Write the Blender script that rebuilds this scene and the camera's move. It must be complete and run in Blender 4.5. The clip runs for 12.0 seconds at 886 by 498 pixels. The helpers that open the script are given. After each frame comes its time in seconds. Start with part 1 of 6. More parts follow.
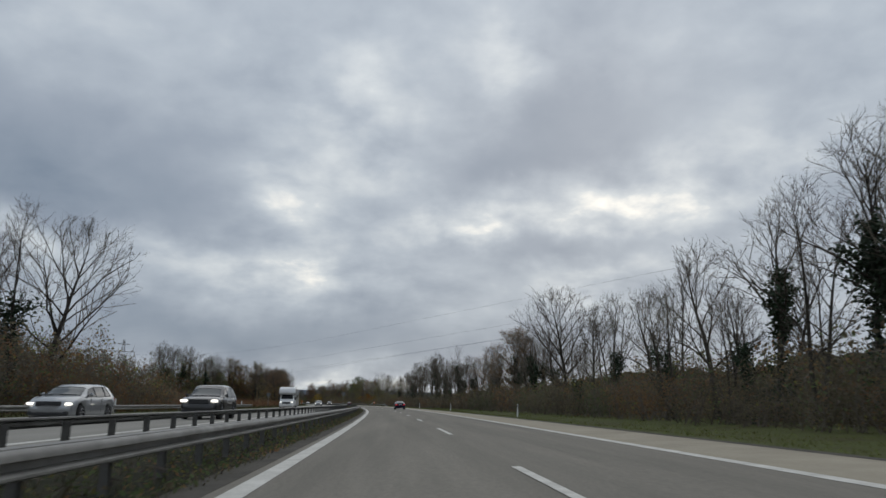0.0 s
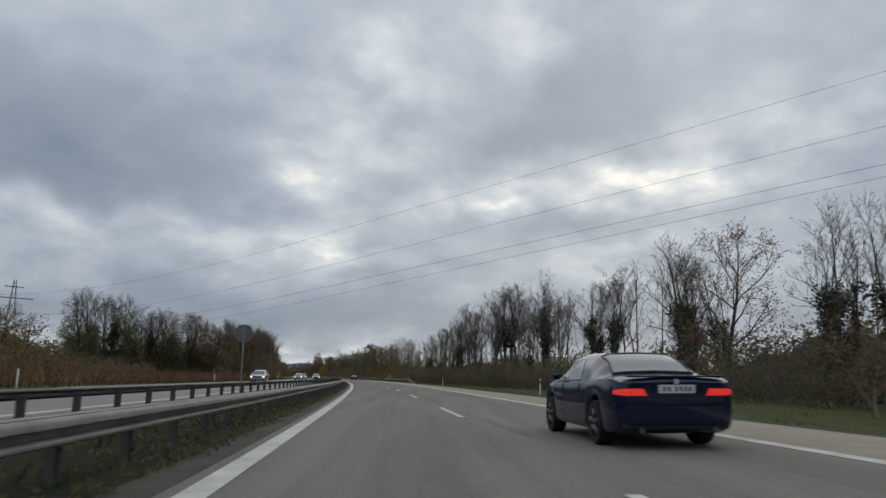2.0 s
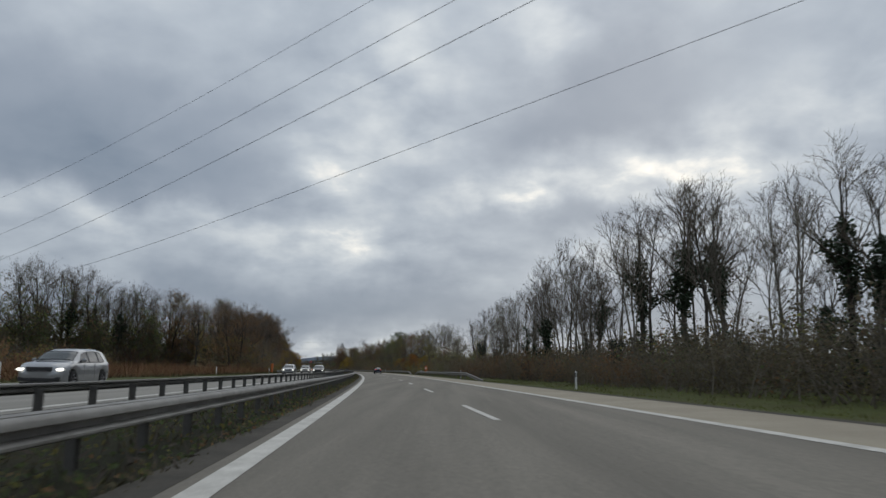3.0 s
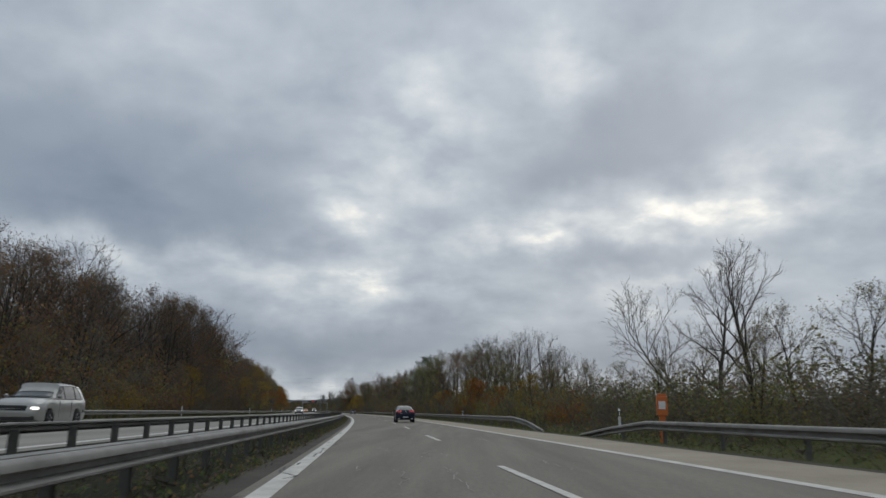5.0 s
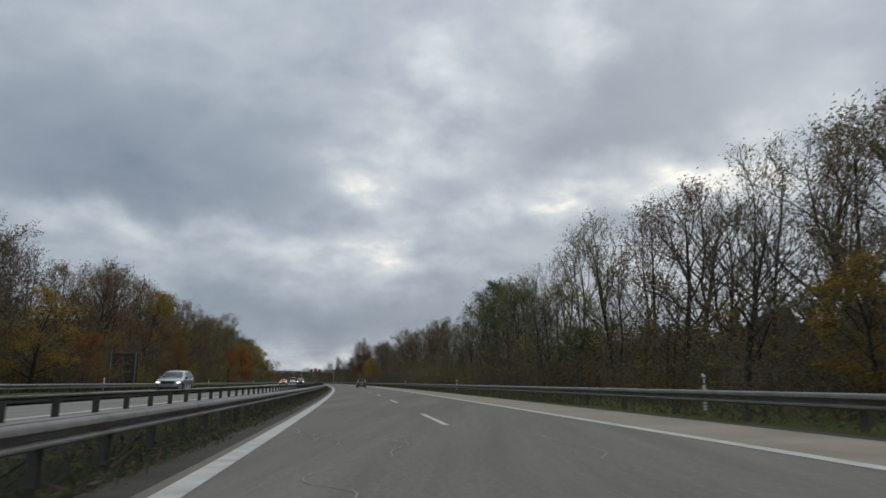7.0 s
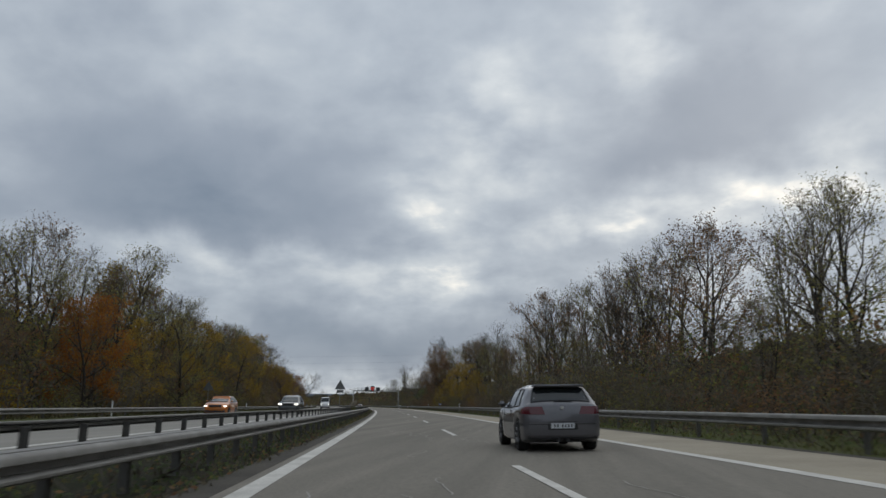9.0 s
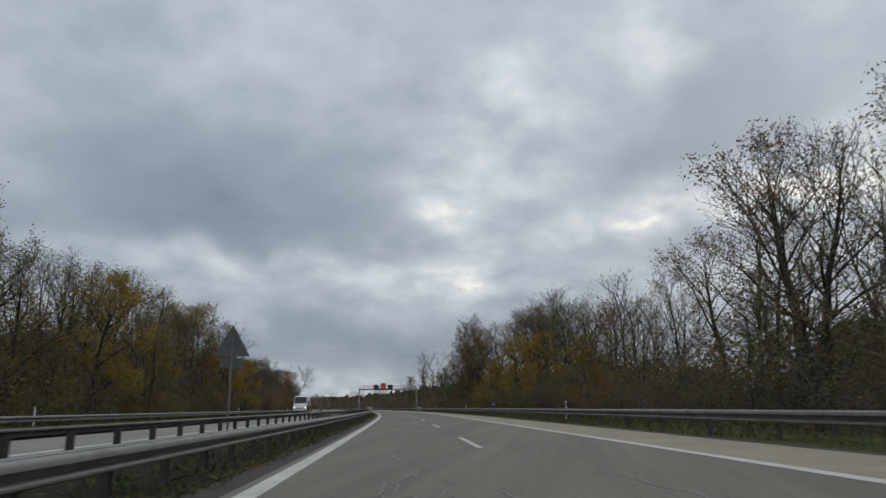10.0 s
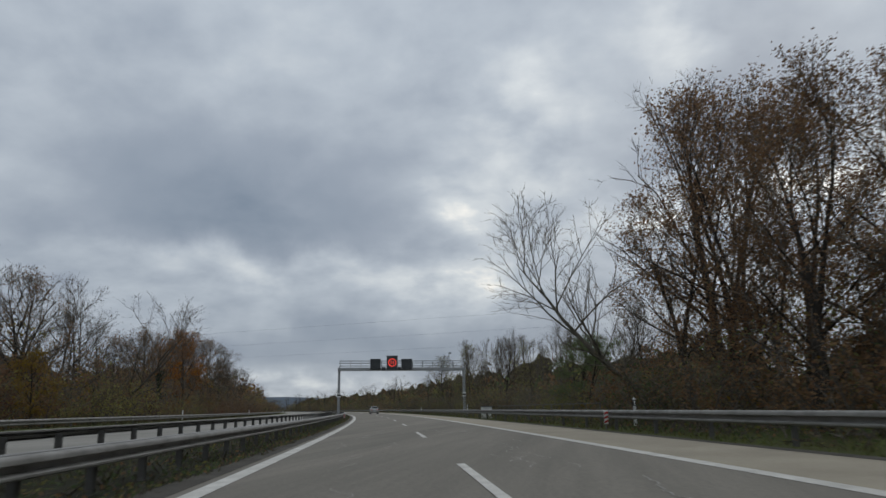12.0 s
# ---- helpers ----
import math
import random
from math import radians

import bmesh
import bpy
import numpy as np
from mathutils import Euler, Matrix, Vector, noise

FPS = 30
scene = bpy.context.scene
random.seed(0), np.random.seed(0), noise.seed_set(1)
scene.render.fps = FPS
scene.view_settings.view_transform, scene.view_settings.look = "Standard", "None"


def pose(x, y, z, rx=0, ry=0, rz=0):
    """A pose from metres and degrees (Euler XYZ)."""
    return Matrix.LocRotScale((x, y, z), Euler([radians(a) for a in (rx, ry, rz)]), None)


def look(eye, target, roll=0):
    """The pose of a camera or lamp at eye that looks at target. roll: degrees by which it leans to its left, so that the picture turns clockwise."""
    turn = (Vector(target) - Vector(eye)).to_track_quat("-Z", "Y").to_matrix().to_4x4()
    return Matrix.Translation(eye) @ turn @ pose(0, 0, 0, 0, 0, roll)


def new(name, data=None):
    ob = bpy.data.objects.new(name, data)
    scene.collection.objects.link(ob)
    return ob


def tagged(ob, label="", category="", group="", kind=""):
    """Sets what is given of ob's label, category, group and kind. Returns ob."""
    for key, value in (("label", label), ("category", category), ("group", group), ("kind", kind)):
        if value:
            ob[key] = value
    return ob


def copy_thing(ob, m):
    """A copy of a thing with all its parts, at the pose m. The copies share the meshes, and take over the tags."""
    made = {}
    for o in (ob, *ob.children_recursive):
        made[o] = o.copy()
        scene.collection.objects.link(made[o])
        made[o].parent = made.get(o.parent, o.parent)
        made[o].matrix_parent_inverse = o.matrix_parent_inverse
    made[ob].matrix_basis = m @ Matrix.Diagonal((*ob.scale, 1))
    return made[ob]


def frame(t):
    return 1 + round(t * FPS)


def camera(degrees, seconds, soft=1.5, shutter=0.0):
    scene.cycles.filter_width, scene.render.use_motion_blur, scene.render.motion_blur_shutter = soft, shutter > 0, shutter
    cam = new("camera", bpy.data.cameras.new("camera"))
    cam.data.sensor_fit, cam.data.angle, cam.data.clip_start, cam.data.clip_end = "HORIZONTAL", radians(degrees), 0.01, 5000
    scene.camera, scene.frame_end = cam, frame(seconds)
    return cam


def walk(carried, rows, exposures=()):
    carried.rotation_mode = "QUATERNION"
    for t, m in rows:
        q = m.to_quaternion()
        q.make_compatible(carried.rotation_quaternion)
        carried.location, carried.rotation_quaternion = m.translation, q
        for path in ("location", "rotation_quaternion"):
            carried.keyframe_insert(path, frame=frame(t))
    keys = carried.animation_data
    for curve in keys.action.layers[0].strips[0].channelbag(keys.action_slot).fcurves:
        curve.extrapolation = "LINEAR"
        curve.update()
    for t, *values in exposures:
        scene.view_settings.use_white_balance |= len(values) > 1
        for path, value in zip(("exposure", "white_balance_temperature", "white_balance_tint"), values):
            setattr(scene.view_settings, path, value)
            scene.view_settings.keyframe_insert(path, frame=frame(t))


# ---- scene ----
cam = camera(64.1, 12.0, soft=1.5, shutter=0.06)

# The drive runs at about 59 m/s; the model is built at U of full size. All numbers below are full-size metres.
U = 0.64

# ---- the road's line: curvature per km at distances along it ----
KNOTS = [-60, 60, 140, 220, 300, 380, 460, 540, 620, 700, 780, 900, 1100, 1700]
CURVE = [0.28, 0.375, 0.473, 0.377, 0.294, 0.438, 0.346, 0.277, 0.242, 0.60, 0.6, 0.6, 0.6, 0.6]
STEP = 2.0
SS = np.arange(-60.0, 1700.0, STEP)
_k = np.interp(SS, KNOTS, CURVE) * 1e-3
THETA = np.concatenate([[0.0], np.cumsum(_k[:-1] * STEP)])
THETA -= np.interp(0.0, SS, THETA)
LX = np.concatenate([[0.0], np.cumsum(-np.sin(THETA[:-1]) * STEP)])
LY = np.concatenate([[0.0], np.cumsum(np.cos(THETA[:-1]) * STEP)])
LX -= np.interp(0.0, SS, LX)
LY -= np.interp(0.0, SS, LY)
FALL = 0.02            # crossfall of the carriageway, lower on the median side


def heading(s):
    return float(np.interp(s, SS, THETA))


def ground_z(off):
    """Height of the ground across the road."""
    return float(np.interp(off, [-400, -60, -30, -19.4, -8.6, -7.9, -6.6, -4.4, 6.2, 7.2, 9.0, 14.0, 60, 400],
                           [0.2, 0.1, -0.1, 0.12, 0.12, 0.02, -0.13, -0.088, 0.124, 0.11, 0.0, 0.1, 0.3, 0.3]))


def spot(s, off, z=None):
    """Full-size point at distance s along the road and off to the right of the lane line; z None: on the ground."""
    t = heading(s)
    x = float(np.interp(s, SS, LX)) + off * math.cos(t)
    y = float(np.interp(s, SS, LY)) + off * math.sin(t)
    return Vector((x, y, ground_z(off) if z is None else z))


def along(s, off, z=None, turn=0.0, tip=0.0, lean=0.0):
    """Pose in the model at a spot, facing along the road; turn in degrees."""
    p = spot(s, off, z) * U
    return pose(p.x, p.y, p.z, tip, lean, math.degrees(heading(s)) + turn)


# ---- the camera's way: seconds, metres along, metres right of the lane line, height, yaw, pitch, roll ----
ROWS = [
    (0.0, 2.46, -1.98, 0.948, -3.74, 12.40, 0.70),
    (0.5, 30.57, -2.09, 0.946, -3.37, 12.67, 0.64),
    (1.0, 58.38, -1.97, 0.948, -2.97, 12.22, -0.23),
    (1.5, 87.05, -2.02, 0.947, -2.70, 11.32, -0.01),
    (2.0, 115.89, -2.18, 0.944, -2.36, 10.41, 1.04),
    (2.5, 144.42, -1.99, 0.948, -1.00, 9.91, 0.34),
    (3.0, 173.79, -2.20, 0.943, -0.17, 9.79, 0.81),
    (3.5, 202.43, -2.25, 0.942, 0.29, 10.31, 0.89),
    (4.0, 231.06, -2.31, 0.941, 0.70, 11.44, 1.06),
    (4.5, 259.70, -2.36, 0.940, 1.05, 12.58, 1.23),
    (5.0, 288.33, -2.41, 0.939, 1.36, 13.09, 1.31),
    (5.5, 317.20, -2.47, 0.938, 1.47, 12.97, 1.55),
    (6.0, 346.04, -2.36, 0.940, 1.59, 12.72, 1.43),
    (6.5, 375.70, -2.32, 0.941, 1.80, 12.73, 1.24),
    (7.0, 405.42, -2.06, 0.946, 2.43, 10.75, 0.64),
    (7.5, 435.06, -2.03, 0.947, 3.88, 11.02, 0.62),
    (8.0, 464.71, -2.01, 0.947, 5.27, 11.63, 0.58),
    (8.5, 494.36, -1.98, 0.948, 6.61, 12.24, 0.54),
    (9.0, 524.00, -1.95, 0.948, 7.90, 12.52, 0.53),
    (9.5, 554.28, -2.01, 0.947, 8.41, 12.54, 0.40),
    (10.0, 584.55, -1.87, 0.950, 9.06, 12.63, -0.32),
    (10.5, 614.51, -1.61, 0.955, 9.12, 11.06, -1.62),
    (11.0, 644.50, -1.57, 0.956, 8.99, 11.00, -1.03),
    (11.5, 673.91, -1.35, 0.960, 9.59, 11.42, -0.95),
    (12.0, 702.96, -1.22, 0.963, 10.78, 12.72, -0.65),
]


def aim(s, off, z, yaw, pitch, roll):
    p = spot(s, off, z) * U
    a, b = radians(yaw), radians(pitch)
    way = Vector((-math.sin(a) * math.cos(b), math.cos(a) * math.cos(b), math.sin(b)))
    return look(p, p + way, roll)


walk(cam, [(r[0], aim(*r[1:])) for r in ROWS])

# ---- sky, sun ----
SUN_AZ, SUN_EL = -16.0, 24.0    # degrees left of +y, degrees up


def sky_dir(az, el):
    a, e = radians(az), radians(el)
    return Vector((-math.sin(a) * math.cos(e), math.cos(a) * math.cos(e), math.sin(e)))


def make_world():
    world = bpy.data.worlds.new("overcast_sky")
    scene.world = world
    world.use_nodes = True
    nt = world.node_tree
    nt.nodes.clear()
    n, l = nt.nodes.new, nt.links.new

    def math_node(op, a, b=None, c=None, clamp=False):
        m = n("ShaderNodeMath")
        m.operation, m.use_clamp = op, clamp
        for i, v in enumerate((a, b, c)):
            if v is None:
                continue
            if isinstance(v, (int, float)):
                m.inputs[i].default_value = v
            else:
                l(v, m.inputs[i])
        return m.outputs[0]

    coord = n("ShaderNodeTexCoord").outputs["Generated"]
    sep = n("ShaderNodeSeparateXYZ")
    l(coord, sep.inputs[0])
    x, y, z = sep.outputs
    up = math_node("MAXIMUM", z, 0.0)
    # cloud sheet seen from below: directions spread out over a level layer
    inv = math_node("DIVIDE", 1.0, math_node("ADD", up, 0.32))
    flat = n("ShaderNodeCombineXYZ")
    l(math_node("MULTIPLY", x, inv), flat.inputs[0])
    l(math_node("MULTIPLY", y, inv), flat.inputs[1])
    big = n("ShaderNodeTexNoise")
    big.inputs["Scale"].default_value, big.inputs["Detail"].default_value = 2.6, 4.0
    big.inputs["Roughness"].default_value, big.inputs["Distortion"].default_value = 0.45, 0.15
    l(flat.outputs[0], big.inputs["Vector"])
    fine = n("ShaderNodeTexNoise")
    fine.inputs["Scale"].default_value, fine.inputs["Detail"].default_value = 6.0, 5.0
    fine.inputs["Roughness"].default_value, fine.inputs["Distortion"].default_value = 0.52, 0.1
    l(flat.outputs[0], fine.inputs["Vector"])
    warp = n("ShaderNodeTexNoise")
    warp.inputs["Scale"].default_value, warp.inputs["Detail"].default_value = 10.0, 6.0
    l(coord, warp.inputs["Vector"])
    shift = n("ShaderNodeVectorMath")
    shift.operation = "SUBTRACT"
    l(warp.outputs["Color"], shift.inputs[0])
    shift.inputs[1].default_value = (0.5, 0.5, 0.5)
    scale = n("ShaderNodeVectorMath")
    scale.operation = "SCALE"
    l(shift.outputs[0], scale.inputs[0])
    scale.inputs["Scale"].default_value = 0.12
    bent = n("ShaderNodeVectorMath")
    bent.operation = "ADD"
    l(coord, bent.inputs[0])
    l(scale.outputs[0], bent.inputs[1])
    total = math_node("ADD", math_node("MULTIPLY", math_node("SUBTRACT", big.outputs["Fac"], 0.5), 0.40),
                      math_node("MULTIPLY", math_node("SUBTRACT", fine.outputs["Fac"], 0.5), 0.46))
    # thin and thick places in the cloud: azimuth, elevation, half width, half height, strength
    for az, el, wide, high, power in CLOUDS:
        d = sky_dir(az, el)
        right = Vector((math.cos(radians(az)), math.sin(radians(az)), 0))
        above = right.cross(d)
        sums = []
        for axis, half in ((right, wide), (above, high)):
            dot = n("ShaderNodeVectorMath")
            dot.operation = "DOT_PRODUCT"
            l(bent.outputs[0], dot.inputs[0])
            dot.inputs[1].default_value = axis
            q = math_node("SUBTRACT", dot.outputs["Value"], axis.dot(d))
            q = math_node("DIVIDE", q, math.sin(radians(half)))
            sums.append(math_node("MULTIPLY", q, q))
        front = n("ShaderNodeVectorMath")
        front.operation = "DOT_PRODUCT"
        l(coord, front.inputs[0])
        front.inputs[1].default_value = d
        ahead = math_node("GREATER_THAN", front.outputs["Value"], 0.0)
        g = math_node("EXPONENT", math_node("MULTIPLY", math_node("ADD", *sums), -1.0))
        g = math_node("MULTIPLY", g, math_node("ADD", math_node("MULTIPLY", fine.outputs["Fac"], 2.5), -0.25))
        total = math_node("ADD", total, math_node("MULTIPLY", math_node("MULTIPLY", g, ahead), power))
    thin = math_node("ADD", math_node("MULTIPLY", total, 1.0), 0.5, clamp=True)
    ramp = n("ShaderNodeValToRGB")
    l(thin, ramp.inputs[0])
    e = ramp.color_ramp.elements
    e[0].position, e[0].color = 0.12, (0.160, 0.205, 0.268, 1)
    e[1].position, e[1].color = 0.95, (1.05, 1.0, 0.90, 1)
    for pos, col in ((0.36, (0.282, 0.325, 0.387, 1)), (0.55, (0.403, 0.45, 0.505, 1)), (0.74, (0.574, 0.612, 0.638, 1))):
        k = e.new(pos)
        k.color = col
    # more light through the cloud towards the zenith
    bright = math_node("ADD", 1.0, math_node("MULTIPLY", math_node("POWER", up, 1.5), ZENITH))
    clouds = n("ShaderNodeVectorMath")
    clouds.operation = "SCALE"
    l(ramp.outputs[0], clouds.inputs[0])
    l(bright, clouds.inputs["Scale"])
    sky = n("ShaderNodeTexSky")
    sky.sky_type, sky.sun_disc = "NISHITA", False
    sky.sun_elevation, sky.sun_rotation = radians(SUN_EL), radians(-SUN_AZ)
    mix = n("ShaderNodeMixRGB")
    mix.inputs[0].default_value = 0.97
    blue = n("ShaderNodeVectorMath")
    blue.operation = "SCALE"
    l(sky.outputs[0], blue.inputs[0])
    blue.inputs["Scale"].default_value = 0.10
    l(blue.outputs[0], mix.inputs[1])
    l(clouds.outputs[0], mix.inputs[2])
    back = n("ShaderNodeBackground")
    back.inputs["Strength"].default_value = SKY
    l(mix.outputs[0], back.inputs[0])
    out = n("ShaderNodeOutputWorld")
    l(back.outputs[0], out.inputs[0])


SKY, ZENITH = 1.05, 0.40
CLOUDS = [
    (-18.0, 16.2, 8.5, 2.5, 0.215), (-6.5, 14.3, 8.0, 1.6, 0.25), (-22.0, 15.0, 5.5, 2.2, 0.13), (10.7, 16.2, 2.6, 2.6, 0.15), (7.4, 15.2, 2.4, 3.4, 0.14),
    (3.9, 19.0, 3.6, 2.6, 0.15), (4.4, 24.4, 5.5, 3.4, 0.16), (-9.6, 26.8, 3.2, 3.4, 0.20), (8.0, 10.4, 7.5, 1.8, 0.19), (-15.7, 9.8, 5.0, 1.3, 0.16),
    (24.5, 11.0, 10.0, 1.4, 0.17), (27.0, 17.5, 11.0, 4.4, -0.28), (28.0, 13.6, 13.0, 2.2, -0.15), (-16.5, 22.0, 9.0, 3.8, -0.16), (-7.8, 19.4, 5.0, 2.2, -0.12),
    (-12.7, 12.5, 8.0, 1.1, -0.15), (16.0, 5.4, 16.0, 2.2, -0.12), (0.0, 4.4, 60.0, 2.2, -0.14), (8.0, 1.4, 30.0, 0.8, 0.22), (-31.0, 19.0, 5.0, 3.0, 0.14),
]
make_world()
sun = new("sun", bpy.data.lights.new("sun", "SUN"))
sun.data.energy, sun.data.angle, sun.data.color = 0.5, radians(70), (1.0, 0.96, 0.90)
sun.matrix_world = look(sky_dir(SUN_AZ, SUN_EL + 20), (0, 0, 0))
scene.view_settings.exposure = 0.0


# ---- materials ----
def material(name, base, second=None, rough=0.8, metal=0.0, scale=3.0, fine=40.0, bump=0.2, vary=0.0, island=0.0,
             spec=0.5, grain=0.25, stretch=None):
    """A surface with stains at one scale and grain at another; vary: by object, island: by loose piece."""
    m = bpy.data.materials.new(name)
    m.use_nodes = True
    nt = m.node_tree
    n, l = nt.nodes.new, nt.links.new
    b = nt.nodes["Principled BSDF"]
    b.inputs["Roughness"].default_value, b.inputs["Metallic"].default_value = rough, metal
    b.inputs["Specular IOR Level"].default_value = spec
    second = second or tuple(c * 0.6 for c in base)
    coord = n("ShaderNodeTexCoord").outputs["Object"]
    flat = coord
    if stretch:
        mp = n("ShaderNodeMapping")
        mp.inputs["Scale"].default_value = stretch
        l(coord, mp.inputs[0])
        coord = mp.outputs[0]
    a = n("ShaderNodeTexNoise")
    a.inputs["Scale"].default_value, a.inputs["Detail"].default_value = scale / U, 5
    a.inputs["Roughness"].default_value = 0.62
    l(coord, a.inputs["Vector"])
    g = n("ShaderNodeTexNoise")
    g.inputs["Scale"].default_value, g.inputs["Detail"].default_value = fine / U, 4
    l(flat, g.inputs["Vector"])
    ramp = n("ShaderNodeValToRGB")
    ramp.color_ramp.elements[0].position, ramp.color_ramp.elements[1].position = 0.32, 0.68
    ramp.color_ramp.elements[0].color, ramp.color_ramp.elements[1].color = (*second, 1), (*base, 1)
    l(a.outputs["Fac"], ramp.inputs[0])
    hsv = n("ShaderNodeHueSaturation")
    l(ramp.outputs[0], hsv.inputs["Color"])
    val = n("ShaderNodeMapRange")
    val.inputs["To Min"].default_value, val.inputs["To Max"].default_value = 1 - grain, 1 + grain
    l(g.outputs["Fac"], val.inputs[0])
    value = val.outputs[0]
    for source, amount in ((("ShaderNodeObjectInfo", "Random"), vary), (("ShaderNodeNewGeometry", "Random Per Island"), island)):
        if not amount:
            continue
        r = n(source[0]).outputs[source[1]]
        mr = n("ShaderNodeMapRange")
        mr.inputs["To Min"].default_value, mr.inputs["To Max"].default_value = 1 - amount, 1 + amount
        l(r, mr.inputs[0])
        mu = n("ShaderNodeMath")
        mu.operation = "MULTIPLY"
        l(value, mu.inputs[0])
        l(mr.outputs[0], mu.inputs[1])
        value = mu.outputs[0]
        hr = n("ShaderNodeMapRange")
        hr.inputs["To Min"].default_value, hr.inputs["To Max"].default_value = 0.5 - amount * 0.07, 0.5 + amount * 0.05
        l(r, hr.inputs[0])
        l(hr.outputs[0], hsv.inputs["Hue"])
    l(value, hsv.inputs["Value"])
    l(hsv.outputs[0], b.inputs["Base Color"])
    if bump:
        bp = n("ShaderNodeBump")
        bp.inputs["Strength"].default_value, bp.inputs["Distance"].default_value = bump, 0.02
        l(g.outputs["Fac"], bp.inputs["Height"])
        l(bp.outputs[0], b.inputs["Normal"])
    return m


def glow(name, color, strength):
    m = bpy.data.materials.new(name)
    m.use_nodes = True
    b = m.node_tree.nodes["Principled BSDF"]
    b.inputs["Base Color"].default_value = (*color, 1)
    b.inputs["Emission Color"].default_value = (*color, 1)
    b.inputs["Emission Strength"].default_value = strength
    b.inputs["Roughness"].default_value = 0.3
    return m


ASPHALT = material("asphalt", (0.228, 0.206, 0.170), (0.158, 0.143, 0.118), 0.9, scale=0.9, fine=16, bump=0.45, grain=0.36, spec=0.25, stretch=(1, 0.05, 1))
SHOULDER = material("worn_shoulder", (0.37, 0.325, 0.248), (0.285, 0.25, 0.192), 0.92, scale=0.5, fine=25, bump=0.35, grain=0.25, spec=0.2)
CONCRETE = material("pale_concrete", (0.30, 0.283, 0.25), (0.22, 0.208, 0.183), 0.9, scale=0.8, fine=20, bump=0.3, grain=0.2, spec=0.2, stretch=(1, 0.05, 1))
DIRTY_EDGE = material("dirty_edge", (0.095, 0.085, 0.07), (0.055, 0.05, 0.042), 0.95, scale=0.9, fine=18, bump=0.4, grain=0.35, spec=0.2)
PAINT = material("road_paint", (0.64, 0.615, 0.56), (0.44, 0.42, 0.375), 0.75, scale=1.6, fine=22, bump=0.15, grain=0.26)
SEAL = material("pale_crack_seal", (0.35, 0.335, 0.30), (0.27, 0.255, 0.225), 0.9, scale=4, fine=40, bump=0.2)
TAR = material("dark_tar", (0.05, 0.05, 0.048), (0.03, 0.03, 0.03), 0.7, scale=4, fine=40, bump=0.2)
GRASS = material("verge_grass", (0.075, 0.092, 0.028), (0.062, 0.058, 0.024), 0.95, scale=0.35, fine=9, bump=0.9, grain=0.5, spec=0.1)
BLADES = material("grass_blades", (0.13, 0.168, 0.042), (0.135, 0.125, 0.048), 0.9, scale=0.4, fine=8, bump=0, grain=0.3, island=0.35, spec=0.15)
WEEDS = material("median_weeds", (0.070, 0.075, 0.030), (0.10, 0.078, 0.045), 0.95, scale=0.7, fine=8, bump=0, grain=0.3, island=0.45, spec=0.1)
REED = material("dry_reed", (0.23, 0.128, 0.07), (0.15, 0.085, 0.048), 0.95, scale=0.12, fine=5, bump=0, grain=0.3, island=0.35, spec=0.1)
ZINC = material("galvanised_steel", (0.275, 0.266, 0.245), (0.165, 0.157, 0.143), 0.66, 0.15, scale=1.6, fine=12, bump=0.05, grain=0.12)
OLD_ZINC = material("weathered_steel_post", (0.17, 0.165, 0.155), (0.10, 0.095, 0.085), 0.7, 0.35, scale=2, fine=18, bump=0.1, grain=0.2)
WHITE = material("white_plastic", (0.78, 0.78, 0.76), (0.62, 0.62, 0.60), 0.5, scale=3, fine=20, bump=0.03, grain=0.07)
BLACK = material("black_plastic", (0.02, 0.02, 0.022), (0.012, 0.012, 0.013), 0.45, scale=4, fine=30, bump=0.05)
BARK = material("grey_bark", (0.085, 0.075, 0.062), (0.045, 0.04, 0.034), 0.95, scale=2.0, fine=14, bump=0.5, vary=0.3, spec=0.1, grain=0.3)
PALE_BARK = material("pale_bark", (0.16, 0.145, 0.115), (0.08, 0.075, 0.06), 0.95, scale=2.0, fine=14, bump=0.5, vary=0.3, spec=0.1, grain=0.3)
TWIG = material("thin_twigs", (0.165, 0.142, 0.116), (0.105, 0.092, 0.076), 0.95, scale=2.0, fine=14, bump=0, vary=0.3, spec=0.05)
IVY = material("ivy_leaves", (0.036, 0.055, 0.028), (0.022, 0.036, 0.02), 0.7, scale=1.0, fine=6, bump=0, vary=0.2, island=0.4, spec=0.3)


def leaf(name, base, second):
    m = material(name, base, second, 0.8, scale=0.5, fine=6, bump=0, grain=0.2, vary=0.22, island=0.2, spec=0.08)
    nt = m.node_tree
    b, out = nt.nodes["Principled BSDF"], nt.nodes["Material Output"]
    thin = nt.nodes.new("ShaderNodeBsdfTranslucent")
    nt.links.new(b.inputs["Base Color"].links[0].from_socket, thin.inputs["Color"])
    mix = nt.nodes.new("ShaderNodeMixShader")
    mix.inputs[0].default_value = 0.5
    nt.links.new(b.outputs[0], mix.inputs[1])
    nt.links.new(thin.outputs[0], mix.inputs[2])
    nt.links.new(mix.outputs[0], out.inputs["Surface"])
    return m


